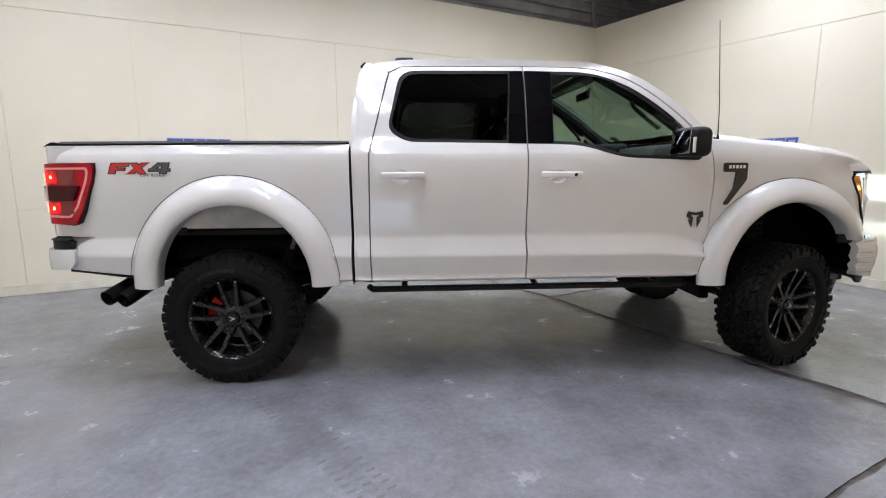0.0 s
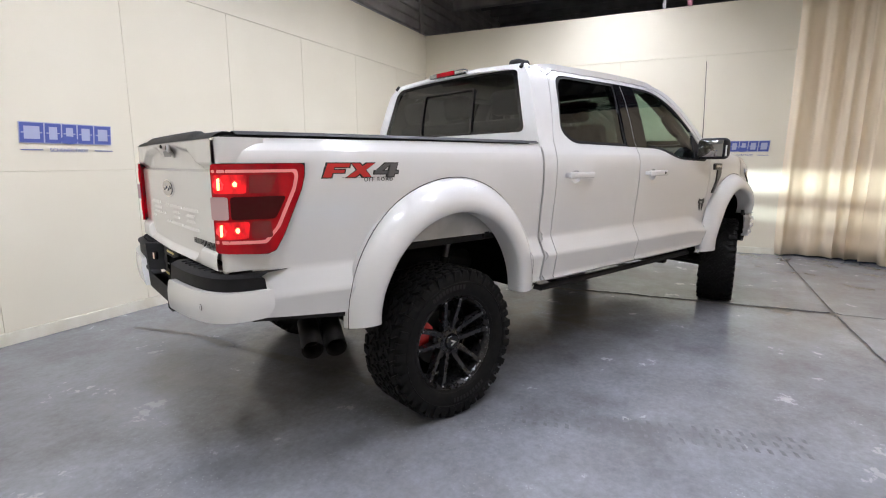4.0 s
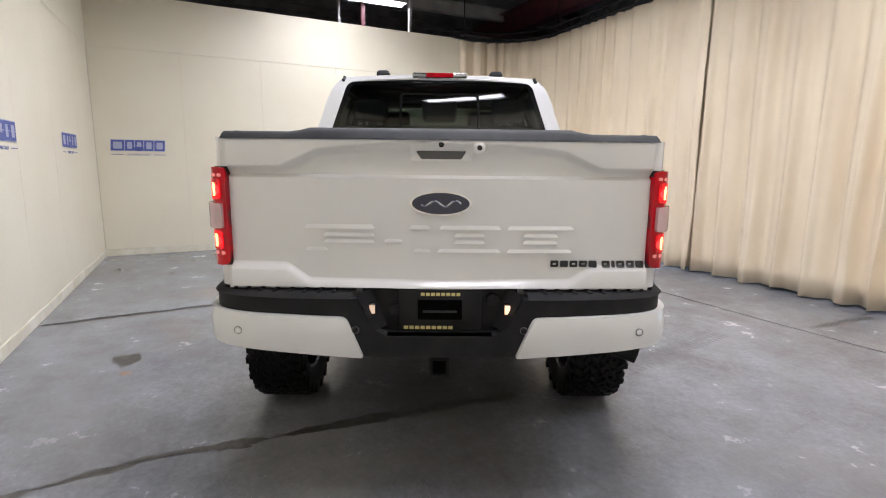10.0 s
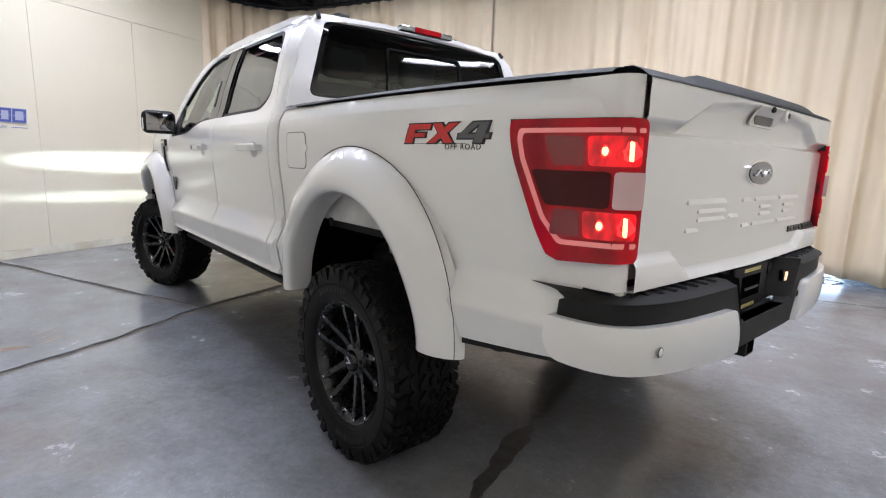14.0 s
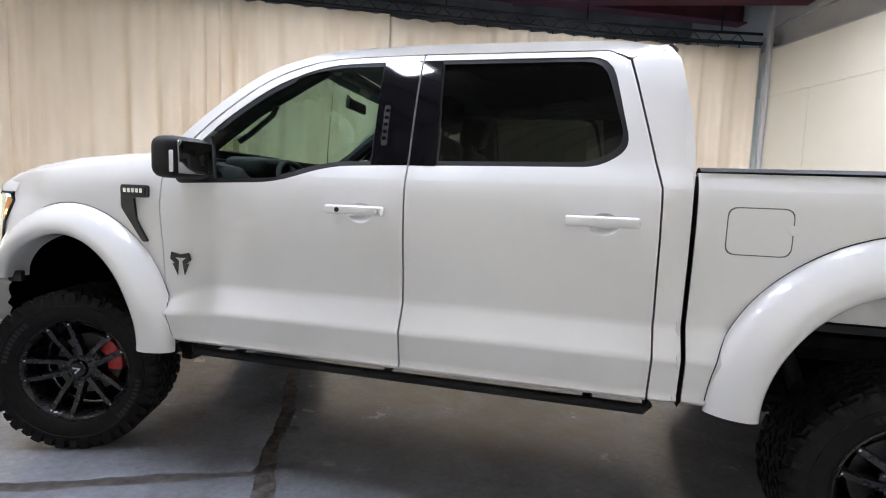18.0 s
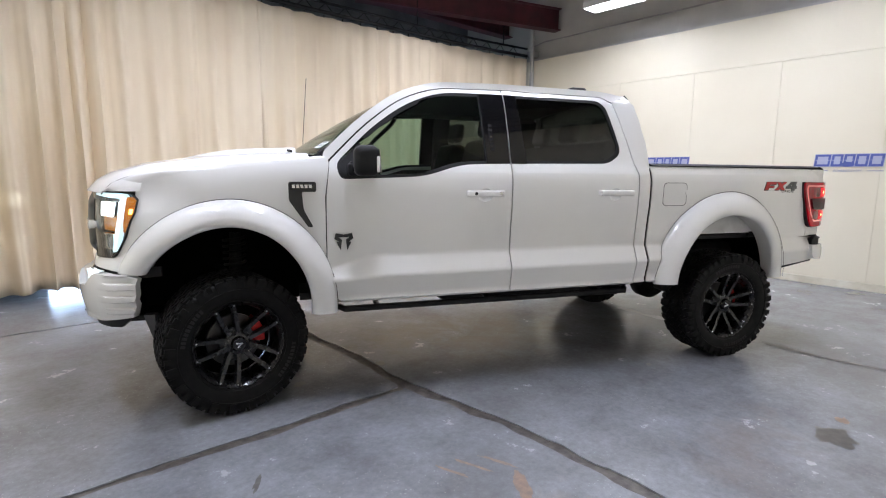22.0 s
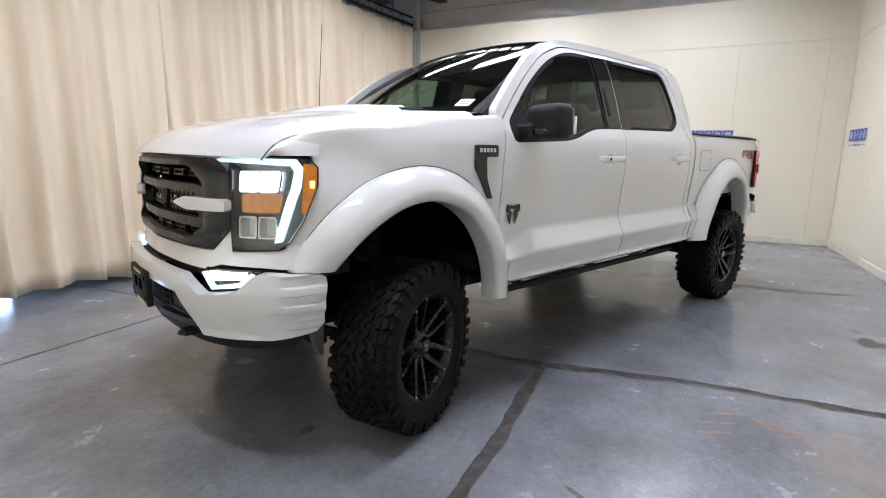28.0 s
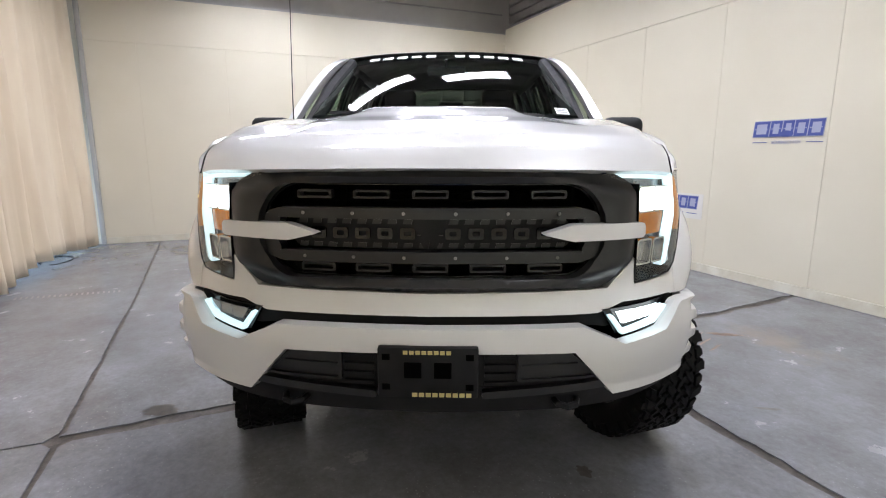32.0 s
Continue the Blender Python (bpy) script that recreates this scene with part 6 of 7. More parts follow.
def gate_relief(y, z):
    """Depth of the tailgate's pressed face, inwards."""
    up = lerp(abs(y), (0, 0.24, 0.46, 0.60, 0.8), (1.487, 1.487, 1.465, 1.402, 1.402))
    lowc = lerp(abs(y), (0, 0.50, 0.585, 0.8), (0.972, 0.978, 1.038, 1.040))
    d = 0.0
    d += 0.036 * soft(up - z, -0.004, 0.030)
    d -= 0.016 * soft(1.372 - z, 0.0, 0.012)
    d -= 0.026 * soft(lowc - z, -0.002, 0.028)
    return d


def gate_pt(y, z, d):
    return Vector((-3.004 + 0.02 * (abs(y) / 0.8) ** 2 + gate_relief(y, z) + d, y, z))


def gate_grid(s, t):
    """Rows of the tailgate's net follow its pressed creases."""
    y = 0.796 - 1.592 * s
    up = lerp(abs(y), (0, 0.24, 0.46, 0.60, 0.8), (1.487, 1.487, 1.465, 1.402, 1.402))
    lowc = lerp(abs(y), (0, 0.50, 0.585, 0.8), (0.972, 0.978, 1.038, 1.040))
    z = lerp(t * 22, range(23), (0.945, 0.946, lowc - 0.030, lowc - 0.020, lowc - 0.010, lowc, lowc + 0.003, 1.08, 1.14, 1.20, 1.26, 1.31, 1.345, 1.360, 1.366, 1.372, up - 0.030, up - 0.02, up - 0.01, up, up + 0.004, 1.498, 1.508))
    return gate_pt(y, z, 0.012 if t in (0.0, 1.0) else 0.0)


gate = part("tailgate", Shape().grid(gate_grid, 110, 22), WHITE, truck, "white pressed steel tailgate", angle=50)
part("gate_inner", Shape().box(-2.93, -2.90, -0.79, 0.79, 0.946, 1.50), WHITE, gate)
part("gate_cap", Shape().grid(lambda s, t: (lambda y: Vector((-3.010 + 0.022 * (abs(y) / 0.8) ** 2 + 0.19 * t, y, 1.500 + (0.030 + 0.016 * (1 - soft(abs(y), 0.48, 0.56))) * math.sin(math.pi * min(0.78, t * 1.6)))))(-0.815 + 1.63 * s), 40, 8), BLACK, gate, "black tailgate top cap", angle=60)
for q in (1, -1):
    part("gate_gap", Shape().box(-2.940, -2.90, q * 0.7972 - 0.001, q * 0.7972 + 0.001, 0.945, 1.500), SHADE_BLACK, gate)
# handle, camera and lock
hp = part("gate_panel", Shape().sheet(rounded([(-0.115, 1.425), (0.115, 1.425), (0.115, 1.500), (-0.115, 1.500)], 0.008, 2), [], lambda a, b, d: gate_pt(a, min(b, 1.49), d - 0.004) + Vector((-0.005 * (1.5 - b) / 0.07, 0, 0)), 0.03, 0.01), WHITE, gate, recalc=True)
part("gate_handle", Shape().sheet(rounded([(-0.075, 1.432), (0.075, 1.432), (0.095, 1.462), (-0.095, 1.462)], 0.004, 2), [], lambda a, b, d: gate_pt(a, b, d - 0.011), 0.03, 0.004), BADGE_GREY, hp, "recessed grey pull", recalc=True)
part("rear_camera", Shape().lathe([(0, 0.012), (0.006, 0.012), (0.010, 0.008), (0.010, 0.0)], 16, pose(-3.002, 0.0, 1.484, 0, 0, 90)), GLOSS_BLACK, hp)
lk = part("gate_lock", Shape().lathe([(0, 0.012), (0.010, 0.013), (0.021, 0.008), (0.023, 0.0)], 24, pose(-3.000, -0.140, 1.474, 0, 0, 90)), WHITE, gate)
part("lock_barrel", Shape().lathe([(0, 0.003), (0.009, 0.003), (0.010, 0.0)], 16, pose(-3.012, -0.140, 1.474, 0, 0, 90)), GLOSS_BLACK, lk)
# oval emblem
ov = lambda f: [(0.116 * f * math.cos(k * math.tau / 40), 1.268 + 0.046 * (f if f > 0.95 else f * 0.94) * math.sin(k * math.tau / 40)) for k in range(40)]
emb = part("emblem", Shape().sheet(ov(1.0), [], lambda a, b, d: gate_pt(a, b, d - 0.010), 0.03, 0.012), CHROME, gate, "oval emblem with a chrome rim", recalc=True)
part("emblem_field", Shape().sheet(ov(0.93), [], lambda a, b, d: gate_pt(a, b, d - 0.0125), 0.03, 0.003), EMBLEM_BLUE, emb, "dark blue emblem field", recalc=True)
sw = [(-0.075 + 0.15 * k / 24, 1.268 + 0.012 * math.sin(k * 0.5) * (1 - 0.3 * k / 24)) for k in range(25)]
part("emblem_stroke", Shape().tube([tuple(gate_pt(a, b, -0.014)) for a, b in sw], 0.004, 6), CHROME, emb)
# pressed strokes across the lower face, each with a sloping upper side
STROKES = ((0.25, 0.515, 1.170, 1.186), (0.25, 0.445, 1.142, 1.154), (0.25, 0.445, 1.116, 1.128), (0.43, 0.515, 1.086, 1.098), (0.143, 0.215, 1.119, 1.131),
           (0.042, 0.120, 1.170, 1.184), (0.035, 0.105, 1.082, 1.094), (-0.23, 0.005, 1.170, 1.184), (-0.17, -0.05, 1.142, 1.154), (-0.17, -0.05, 1.116, 1.128), (-0.23, 0.012, 1.082, 1.094),
           (-0.51, -0.255, 1.170, 1.184), (-0.45, -0.315, 1.142, 1.154), (-0.45, -0.315, 1.116, 1.128), (-0.505, -0.253, 1.082, 1.094))
for a0, a1, b0, b1 in STROKES:
    part("pressed_bar", Shape().sheet(rounded([(a0, b0), (a1, b0), (a1 - 0.010, b1), (a0 + 0.010, b1)], 0.004, 2), [], lambda a, b, d: gate_pt(a, b, d - 0.0015 - 0.006 * (b1 - b) / (b1 - b0)), 0.03, 0.010), WHITE, gate, recalc=True)
# dark badge blocks
x_ = -0.425
for k, w in enumerate((0.030, 0.030, 0.029, 0.030, 0.030, 0.0, 0.030, 0.012, 0.031, 0.030, 0.029)):
    if w:
        lp = [(x_ - w, 1.027), (x_, 1.027), (x_, 1.052), (x_ - w, 1.052)]
        part("badge_block", Shape().sheet(rounded(lp, 0.004, 2), [inset(rounded(lp, 0.004, 2), 0.45, 0.3)] if k % 3 != 1 else [], lambda a, b, d: gate_pt(a, b, d - 0.006), 0.02, 0.006), BADGE_BLACK, gate, "black badge block", recalc=True)
    x_ -= (w or 0.006) + 0.0075

# tail lamps wrap the bed's corners
TAIL = curve([(-2.975, 0.7985), (-2.973, 0.824), (-2.952, 0.850), (-2.90, 0.866), (-2.82, 0.886), (-2.70, 0.908), (-2.55, 0.928), (-2.40, 0.944)])


def tail_pt(q, off0):
    def fn(a, b, d):
        arr, dd = TAIL
        x, y = lerp(a, dd, arr[:, 0]), lerp(a, dd, arr[:, 1])
        e = 0.02
        tx, ty = lerp(a + e, dd, arr[:, 0]) - lerp(max(a - e, 0), dd, arr[:, 0]), lerp(a + e, dd, arr[:, 1]) - lerp(max(a - e, 0), dd, arr[:, 1])
        n = math.hypot(tx, ty) or 1
        k = off0 - d
        return Vector((x - ty / n * k, q * (y + tx / n * k), b))
    return fn


TL = [(0.0, 1.028), (0.0, 1.395), (0.378, 1.398), (0.376, 1.345), (0.360, 1.285), (0.280, 1.10), (0.240, 1.030), (0.205, 1.016)]
for q in (1, -1):
    body = part("tail_lamp", Shape().sheet(rounded(TL, 0.022, 3), [], tail_pt(q, 0.018), 0.03, 0.05), RED_LENS, truck, "lit red tail lamp", recalc=True)
    part("lamp_gasket", Shape().sheet([(a * 1.012 + (0.002 if a > 0.1 else -0.0), 1.2 + (b - 1.2) * 1.014) for a, b in TL], [], tail_pt(q, 0.006), 0.04, 0.03), BLACK, body, recalc=True)
    ring_o = [(0.012, 1.372), (0.345, 1.374), (0.350, 1.345), (0.336, 1.288), (0.262, 1.128), (0.205, 1.062), (0.012, 1.066)]
    ring_i = [(0.012, 1.360), (0.330, 1.361), (0.334, 1.342), (0.321, 1.292), (0.249, 1.134), (0.198, 1.076), (0.012, 1.080)]
    part("light_line", Shape().sheet(rounded(ring_o + ring_i[::-1], 0.010, 2), [], tail_pt(q, 0.0195), 0.03, 0.003), PINK_LINE, body, recalc=True)
    part("dark_lens", Shape().sheet(rounded([(0.075, 1.168), (0.244, 1.168), (0.292, 1.262), (0.075, 1.262)], 0.012, 2), [], tail_pt(q, 0.032), 0.03, 0.02), DARK_RED, body, angle=75, recalc=True)
    part("reverse_lens", Shape().sheet(rounded([(0.012, 1.168), (0.068, 1.168), (0.068, 1.262), (0.012, 1.262)], 0.008, 2), [], tail_pt(q, 0.031), 0.02, 0.018), PINK_LENS, body, recalc=True)
    for z0, z1 in ((1.275, 1.352), (1.086, 1.158)):
        part("glow_cell", Shape().sheet(rounded([(0.018, z0), (0.135, z0), (0.142, z1), (0.018, z1)], 0.012, 2), [], tail_pt(q, 0.0200), 0.03, 0.006), RED_GLOW, body, recalc=True)
        zc = (z0 + z1) / 2
        for a, fr in ((0.040, 1.0), (0.094, 0.62)):
            part("bulb_halo", Shape().sheet([(a + 0.017 * fr * math.cos(k * math.tau / 16) * (1 + 0.3 * math.sin(k * 5)), zc + 0.026 * fr * math.sin(k * math.tau / 16)) for k in range(16)], [], tail_pt(q, 0.0208), 0.03, 0.003), RED_WARM, body, recalc=True)
        part("bulb", Shape().sheet(rounded([(0.036, zc - 0.026), (0.044, zc - 0.024), (0.045, zc + 0.026), (0.037, zc + 0.022)], 0.003, 2), [], tail_pt(q, 0.0215), 0.03, 0.003), RED_HOT, body, "glowing bulb strip", recalc=True)
        part("bulb", Shape().sheet([(0.094 + 0.008 * math.cos(k * math.tau / 12), zc + 0.011 * math.sin(k * math.tau / 12)) for k in range(12)], [], tail_pt(q, 0.0215), 0.03, 0.003), RED_HOT, body, "glowing bulb", recalc=True)
        # the glow's dim outer end, painted in deep red
        part("dim_cell", Shape().sheet(rounded([(0.146, z0), (0.232, z0 + 0.002), (0.262 if z0 > 1.2 else 0.225, z1), (0.150, z1)], 0.010, 2), [], tail_pt(q, 0.0196), 0.03, 0.004), DEEP_RED, body, "unlit deep red end of the glow cell", recalc=True)

# rear bumper: white ends, black step pad
RB = curve([(-3.075, 0), (-3.075, 0.30), (-3.07, 0.52), (-3.05, 0.70), (-3.005, 0.83), (-2.935, 0.885), (-2.85, 0.905), (-2.76, 0.91)])


def rb(off0, zlean=0.0):
    def fn(a, b, d):
        arr, dd = RB
        s = abs(a)
        x, y = lerp(s, dd, arr[:, 0]), lerp(s, dd, arr[:, 1])
        e = 0.03
        tx, ty = lerp(s + e, dd, arr[:, 0]) - lerp(max(s - e, 0), dd, arr[:, 0]), lerp(s + e, dd, arr[:, 1]) - lerp(max(s - e, 0), dd, arr[:, 1])
        n = math.hypot(tx, ty) or 1
        k = off0 - d + zlean * (b - 0.80)
        return Vector((x - ty / n * k, (y + tx / n * k) * (1 if a >= 0 else -1), b))
    return fn


rbump = part("rear_bumper", Shape().sheet(sym([(0, 0.775), (0.20, 0.775), (0.245, 0.80), (0.31, 0.918), (0.40, 0.922), (0.99, 0.922), (1.03, 0.908), (1.035, 0.860), (0.36, 0.845), (0.285, 0.695), (0.24, 0.692), (0, 0.692)]), [], rb(-0.004), 0.04, 0.05), BLACK, truck, "black rear step bumper with white ends", recalc=True)
for q in (1, -1):
    flipq = (lambda lp: [(q * a, b) for a, b in lp][::q])
    part("bumper_end", Shape().sheet(flipq(rounded([(0.285, 0.694), (0.350, 0.850), (0.55, 0.856), (0.86, 0.860), (1.055, 0.864), (1.060, 0.79), (1.03, 0.742), (0.85, 0.728), (0.60, 0.716)], [0.01, 0.02, 0.05, 0.05, 0.01, 0.02, 0.05, 0.05, 0.05], 3)), [], lambda a, b, d: rb(0.014 + 0.012 * math.sin(math.pi * min(1, max(0, (b - 0.69) / 0.2))))(a, b, d), 0.035, 0.04), WHITE, rbump, "white painted bumper end", recalc=True)
    part("step_pad", Shape().grid(lambda s, t: (lambda p: Vector((p.x + 0.20 * t * (1 if s < 0.9 else 1.0), p.y * (1 - 0.05 * t), p.z)))(rb(0.004)(q * (0.33 + 0.68 * s), 0.916 + 0.018 * math.sin(math.pi * min(1, t * 4 + 0.1) / 2), 0)), 24, 6), BLACK, rbump, "black grained step pad")
    for k in range(9):
        a = 0.40 + k * 0.058
        p = rb(-0.02)(q * a, 0.966, 0)
        part("tread_rib", Shape().box(p.x + 0.01, p.x + 0.11, p.y - 0.008, p.y + 0.008, 0.930, 0.940, 0.004, seg=1), BLACK, rbump)
    # corner step cut and lamp
    part("notch_wall", Shape().add([rb(0.0)(q * 0.245, 0.795, 0), rb(0.0)(q * 0.31, 0.94, 0), rb(-0.13)(q * 0.23, 0.94, 0), rb(-0.13)(q * 0.185, 0.79, 0)], [(0, 1, 2, 3)]), BLACK, rbump)
    pl = part("plate_lamp", Shape().box(-3.045, -3.025, q * 0.255 - 0.014, q * 0.255 + 0.014, 0.850, 0.895, 0.004), GLOSS_BLACK, rbump)
    part("lamp_window", Shape().box(-3.049, -3.045, q * 0.255 - 0.010, q * 0.255 + 0.010, 0.856, 0.889), material("plate_lamp_glow", (1, 0.9, 0.8), 0.3, emit=(1.0, 0.58, 0.34), power=(0.35 if q > 0 else 1.3)), pl)
    for a, z, mt in ((0.752, 0.792, WHITE), (0.315, 0.80, BLACK)):
        p = rb(0.028 if mt is WHITE else 0.0)(q * a, z, 0)
        sn = part("park_sensor", Shape().lathe([(0, 0.004), (0.009, 0.004), (0.011, 0.003), (0.012, 0.0)], 16, pose(p.x, p.y, p.z, 0, 0, 90)), mt, rbump)
        part("sensor_ring", Shape().lathe([(0.012, 0.0), (0.013, 0.0025), (0.015, 0.0)], 20, pose(p.x, p.y, p.z, 0, 0, 90)), BADGE_GREY, sn)
part("plate_recess", Shape().box(-2.99, -2.94, -0.30, 0.30, 0.77, 0.955, 0.006), BLACK, rbump)
part("step_floor", Shape().box(-3.07, -2.95, -0.24, 0.24, 0.755, 0.775, 0.004), BLACK, rbump)
pf = part("plate_holder", Shape().box(-3.008, -2.99, -0.160, 0.160, 0.778, 0.938, 0.006), BLACK, rbump, "black plate holder with gold print")
# the opening is a near-black plate, its shade painted on
part("holder_opening", Shape().box(-3.0105, -3.008, -0.085, 0.085, 0.822, 0.900), SHADE_BLACK, pf)
part("holder_shelf", Shape().box(-3.014, -3.0105, -0.065, 0.065, 0.850, 0.858), CHAR, pf)
for k in range(8):
    part("print_bar", Shape().box(-3.0105, -3.008, -0.078 + k * 0.0195, -0.0635 + k * 0.0195, 0.916, 0.928), GOLD, pf)
for k in range(9):
    part("print_bar", Shape().box(-3.0105, -3.008, -0.05 + k * 0.0215, -0.0335 + k * 0.0215, 0.784, 0.796), GOLD, pf)
for y0 in (0.175, -0.205):
    part("trailer_socket", Shape().lathe([(0, 0.014), (0.022, 0.014), (0.026, 0.0)], 20, pose(-2.99, y0, 0.90 if y0 < 0 else 0.86, 0, 0, 90)), BLACK, rbump)
part("gate_sill", Shape().box(-2.97, -2.90, -0.80, 0.80, 0.895, 0.944, 0.006), material("grey_bed_sill", (0.42, 0.42, 0.42), 0.5), truck)
hitch = part("hitch_receiver", Shape().box(-3.035, -2.80, -0.040, 0.040, 0.60, 0.675, 0.006), CHASSIS, truck, "black square hitch receiver")
# near-black plate for the shaded bore
part("hitch_opening", Shape().box(-3.038, -3.035, -0.026, 0.026, 0.612, 0.663), SHADE_BLACK, hitch)
part("hitch_tube", Shape().tube([(-2.86, -0.55, 0.66), (-2.86, 0.55, 0.66)], 0.035, 12), CHASSIS, hitch)

# bed inside
bedin = material("black_spray_liner", (0.02, 0.02, 0.02), 0.8)
bump(bedin, 150.0, 0.5, 0.004)
part("bed_floor", Shape().box(-2.94, -1.10, -0.80, 0.80, 0.93, 0.96), bedin, truck)
part("bed_front_wall", Shape().box(-1.135, -1.105, -0.80, 0.80, 0.96, 1.50), bedin, truck)
for q in (1, -1):
    part("bed_inner_wall", Shape().box(-2.94, -1.11, q * 0.80 - 0.02, q * 0.80 + 0.02, 0.99, 1.512), bedin, truck)
    part("corner_panel", Shape().sheet([(0.001, 0.945), (0.001, 1.505), (0.22, 1.505), (0.22, 0.945)], [], lambda a, b, d: tail_pt(q, -0.004 - 0.026 * soft(a, 0.06, 0.21))(a, b, d), 0.03, 0.03), WHITE, truck)
    part("bed_skirt", Shape().sheet([(-2.36, 0.70), (-2.75, 0.735), (-2.88, 0.742), (-2.88, 0.715), (-2.75, 0.705), (-2.36, 0.665)], [], lambda a, b, d: Vector((a, q * (half(a, 0.75) - 0.02 - d), b)), 0.05, 0.03), BLACK, truck, recalc=True)

# ---- mirrors and antenna ----
for q in (1, -1):
    mir = part("door_mirror", Shape().box(0, 0.145, 0, 0.238, 0, 0.18, 0.045, seg=4).moved(pose(0.968, 0.985, 1.425, 0, 0, -4)).mirrored(q), BLACK, truck, "black door mirror")
    part("mirror_glass", Shape().box(-0.006, 0.002, 0.022, 0.216, -0.07, 0.07, 0.003).moved(pose(0.966, 0.985, 1.515, 0, 3, -4)).mirrored(q), MIRROR, mir)
    part("mirror_arm", Shape().box(1.055, 1.145, 0.90, 1.05, 1.425, 1.505, 0.02, seg=3).mirrored(q), BLACK, mir)
    part("mirror_joint", Shape().box(1.045, 1.135, 0.98, 1.035, 1.435, 1.515, 0.012, seg=2).mirrored(q), BLACK, mir)
    part("mirror_lamp", Shape().box(1.118, 1.124, 1.03, 1.15, 1.452, 1.478, 0.002).mirrored(q), GLOSS_BLACK, mir)
    part("tow_marker", Shape().box(0.985, 1.003, 1.219, 1.2255, 1.45, 1.54, 0.002).mirrored(q), PAPER, mir)
ant = part("antenna", Shape().tube([(1.36, -0.86, 1.545), (1.355, -0.86, 1.75), (1.31, -0.862, 2.30)], [0.004, 0.0028, 0.0022], 8), BLACK, truck, "thin black whip antenna")
part("antenna_base", Shape().lathe([(0.0, 0.045), (0.007, 0.045), (0.012, 0.01), (0.018, 0.0)], 16, pose(1.36, -0.86, 1.528, 90, 0, 0)), BLACK, ant)

# ---- cabin ----


def seat(x, y, w=0.52, rows=1):
    s = part("seat", Shape().box(x - 0.25, x + 0.27, y - w / 2, y + w / 2, 1.02, 1.18, 0.06, seg=3), SEAT, truck)
    b = Shape().box(-0.07, 0.07, -w / 2, w / 2, 0, 0.62, 0.055, seg=3).moved(pose(x - 0.24, y, 1.10, 0, -14, 0))
    part("backrest", b, SEAT, s)
    for k in range(rows):
        yy = y + (k - (rows - 1) / 2) * 0.52
        part("headrest", Shape().box(-0.045, 0.045, -0.13, 0.13, 0, 0.17, 0.04, seg=3).moved(pose(x - 0.405, yy, 1.725, 0, -10, 0)), SEAT, s)
        for e in (-0.05, 0.05):
            part("headrest_post", Shape().tube([(x - 0.385, yy + e, 1.68), (x - 0.40, yy + e, 1.76)], 0.006, 6), CHROME, s)


seat(0.42, 0.40)
seat(0.42, -0.40)
seat(-0.52, 0.0, 1.5, 3)
part("cabin_floor", Shape().box(-1.03, 1.35, -0.88, 0.88, 0.70, 0.78), TRIM, truck)
part("console", Shape().box(0.25, 1.05, -0.14, 0.14, 0.78, 1.22, 0.03), TRIM, truck)
part("dashboard", Shape().grid(lambda s, t: Vector((0.98 + 0.42 * s, 0.83 * (2 * t - 1), lerp(s, (0, 0.08, 0.25, 0.6, 1.0), (1.12, 1.40, 1.50, 1.53, 1.545)))), 12, 10), TRIM, truck, angle=60)
part("dash_hood", Shape().box(0.96, 1.22, 0.20, 0.62, 1.44, 1.565, 0.04, seg=3), TRIM, truck)
part("centre_screen", Shape().box(0.955, 0.985, -0.16, 0.14, 1.32, 1.50, 0.01), GLOSS_BLACK, truck)
wheel_m = pose(0.86, 0.40, 1.38, 0, -62, 0)
sw_ = Shape()
ring = [wheel_m @ Vector((0.19 * math.cos(k * math.tau / 28), 0.19 * math.sin(k * math.tau / 28), 0)) for k in range(29)]
sw_.tube([tuple(p) for p in ring], 0.016, 8, caps=False)
steer = part("steering_wheel", sw_, TRIM, truck)
part("steering_hub", Shape().box(-0.08, 0.08, -0.09, 0.09, -0.04, 0.015, 0.02).moved(wheel_m), TRIM, steer)
for a in (0, 180, 270):
    part("steering_spoke", Shape().box(0.05, 0.185, -0.018, 0.018, -0.012, 0.006, 0.005).moved(wheel_m @ pose(0, 0, 0, 0, 0, a + 90)), TRIM, steer)
part("inner_mirror", Shape().box(0.70, 0.735, -0.13, 0.13, 1.90, 1.965, 0.015, seg=2), BLACK, truck)
part("mirror_stalk", Shape().tube([(0.73, 0, 1.95), (0.78, 0, 2.0)], 0.01, 6), BLACK, truck)
for q in (1, -1):
    part("grab_handle", Shape().tube([(0.98, q * 0.80, 1.62), (0.94, q * 0.765, 1.66), (0.83, q * 0.735, 1.76), (0.80, q * 0.75, 1.80)], 0.014, 8), TRIM, truck)
    part("pillar_lining", Shape().tube([(1.27, q * 0.79, 1.53), (0.92, q * 0.745, 1.79), (0.57, q * 0.68, 2.0)], 0.048, 8), TRIM, truck)
    part("cabin_header", Shape().tube([(0.55, q * 0.69, 2.0), (-0.92, q * 0.68, 1.98)], 0.03, 8), HEADLINER, truck)
part("cabin_header", Shape().tube([(0.54, -0.62, 2.0), (0.57, 0, 2.02), (0.54, 0.62, 2.0)], 0.03, 8), HEADLINER, truck)

# ---- wheels ----
prof = [(0.285, -0.135), (0.295, -0.150), (0.335, -0.165), (0.385, -0.168), (0.425, -0.158), (0.442, -0.140), (0.446, -0.10), (0.4465, 0.0), (0.446, 0.10), (0.442, 0.140), (0.425, 0.158), (0.385, 0.168), (0.335, 0.165), (0.295, 0.150), (0.285, 0.135)]


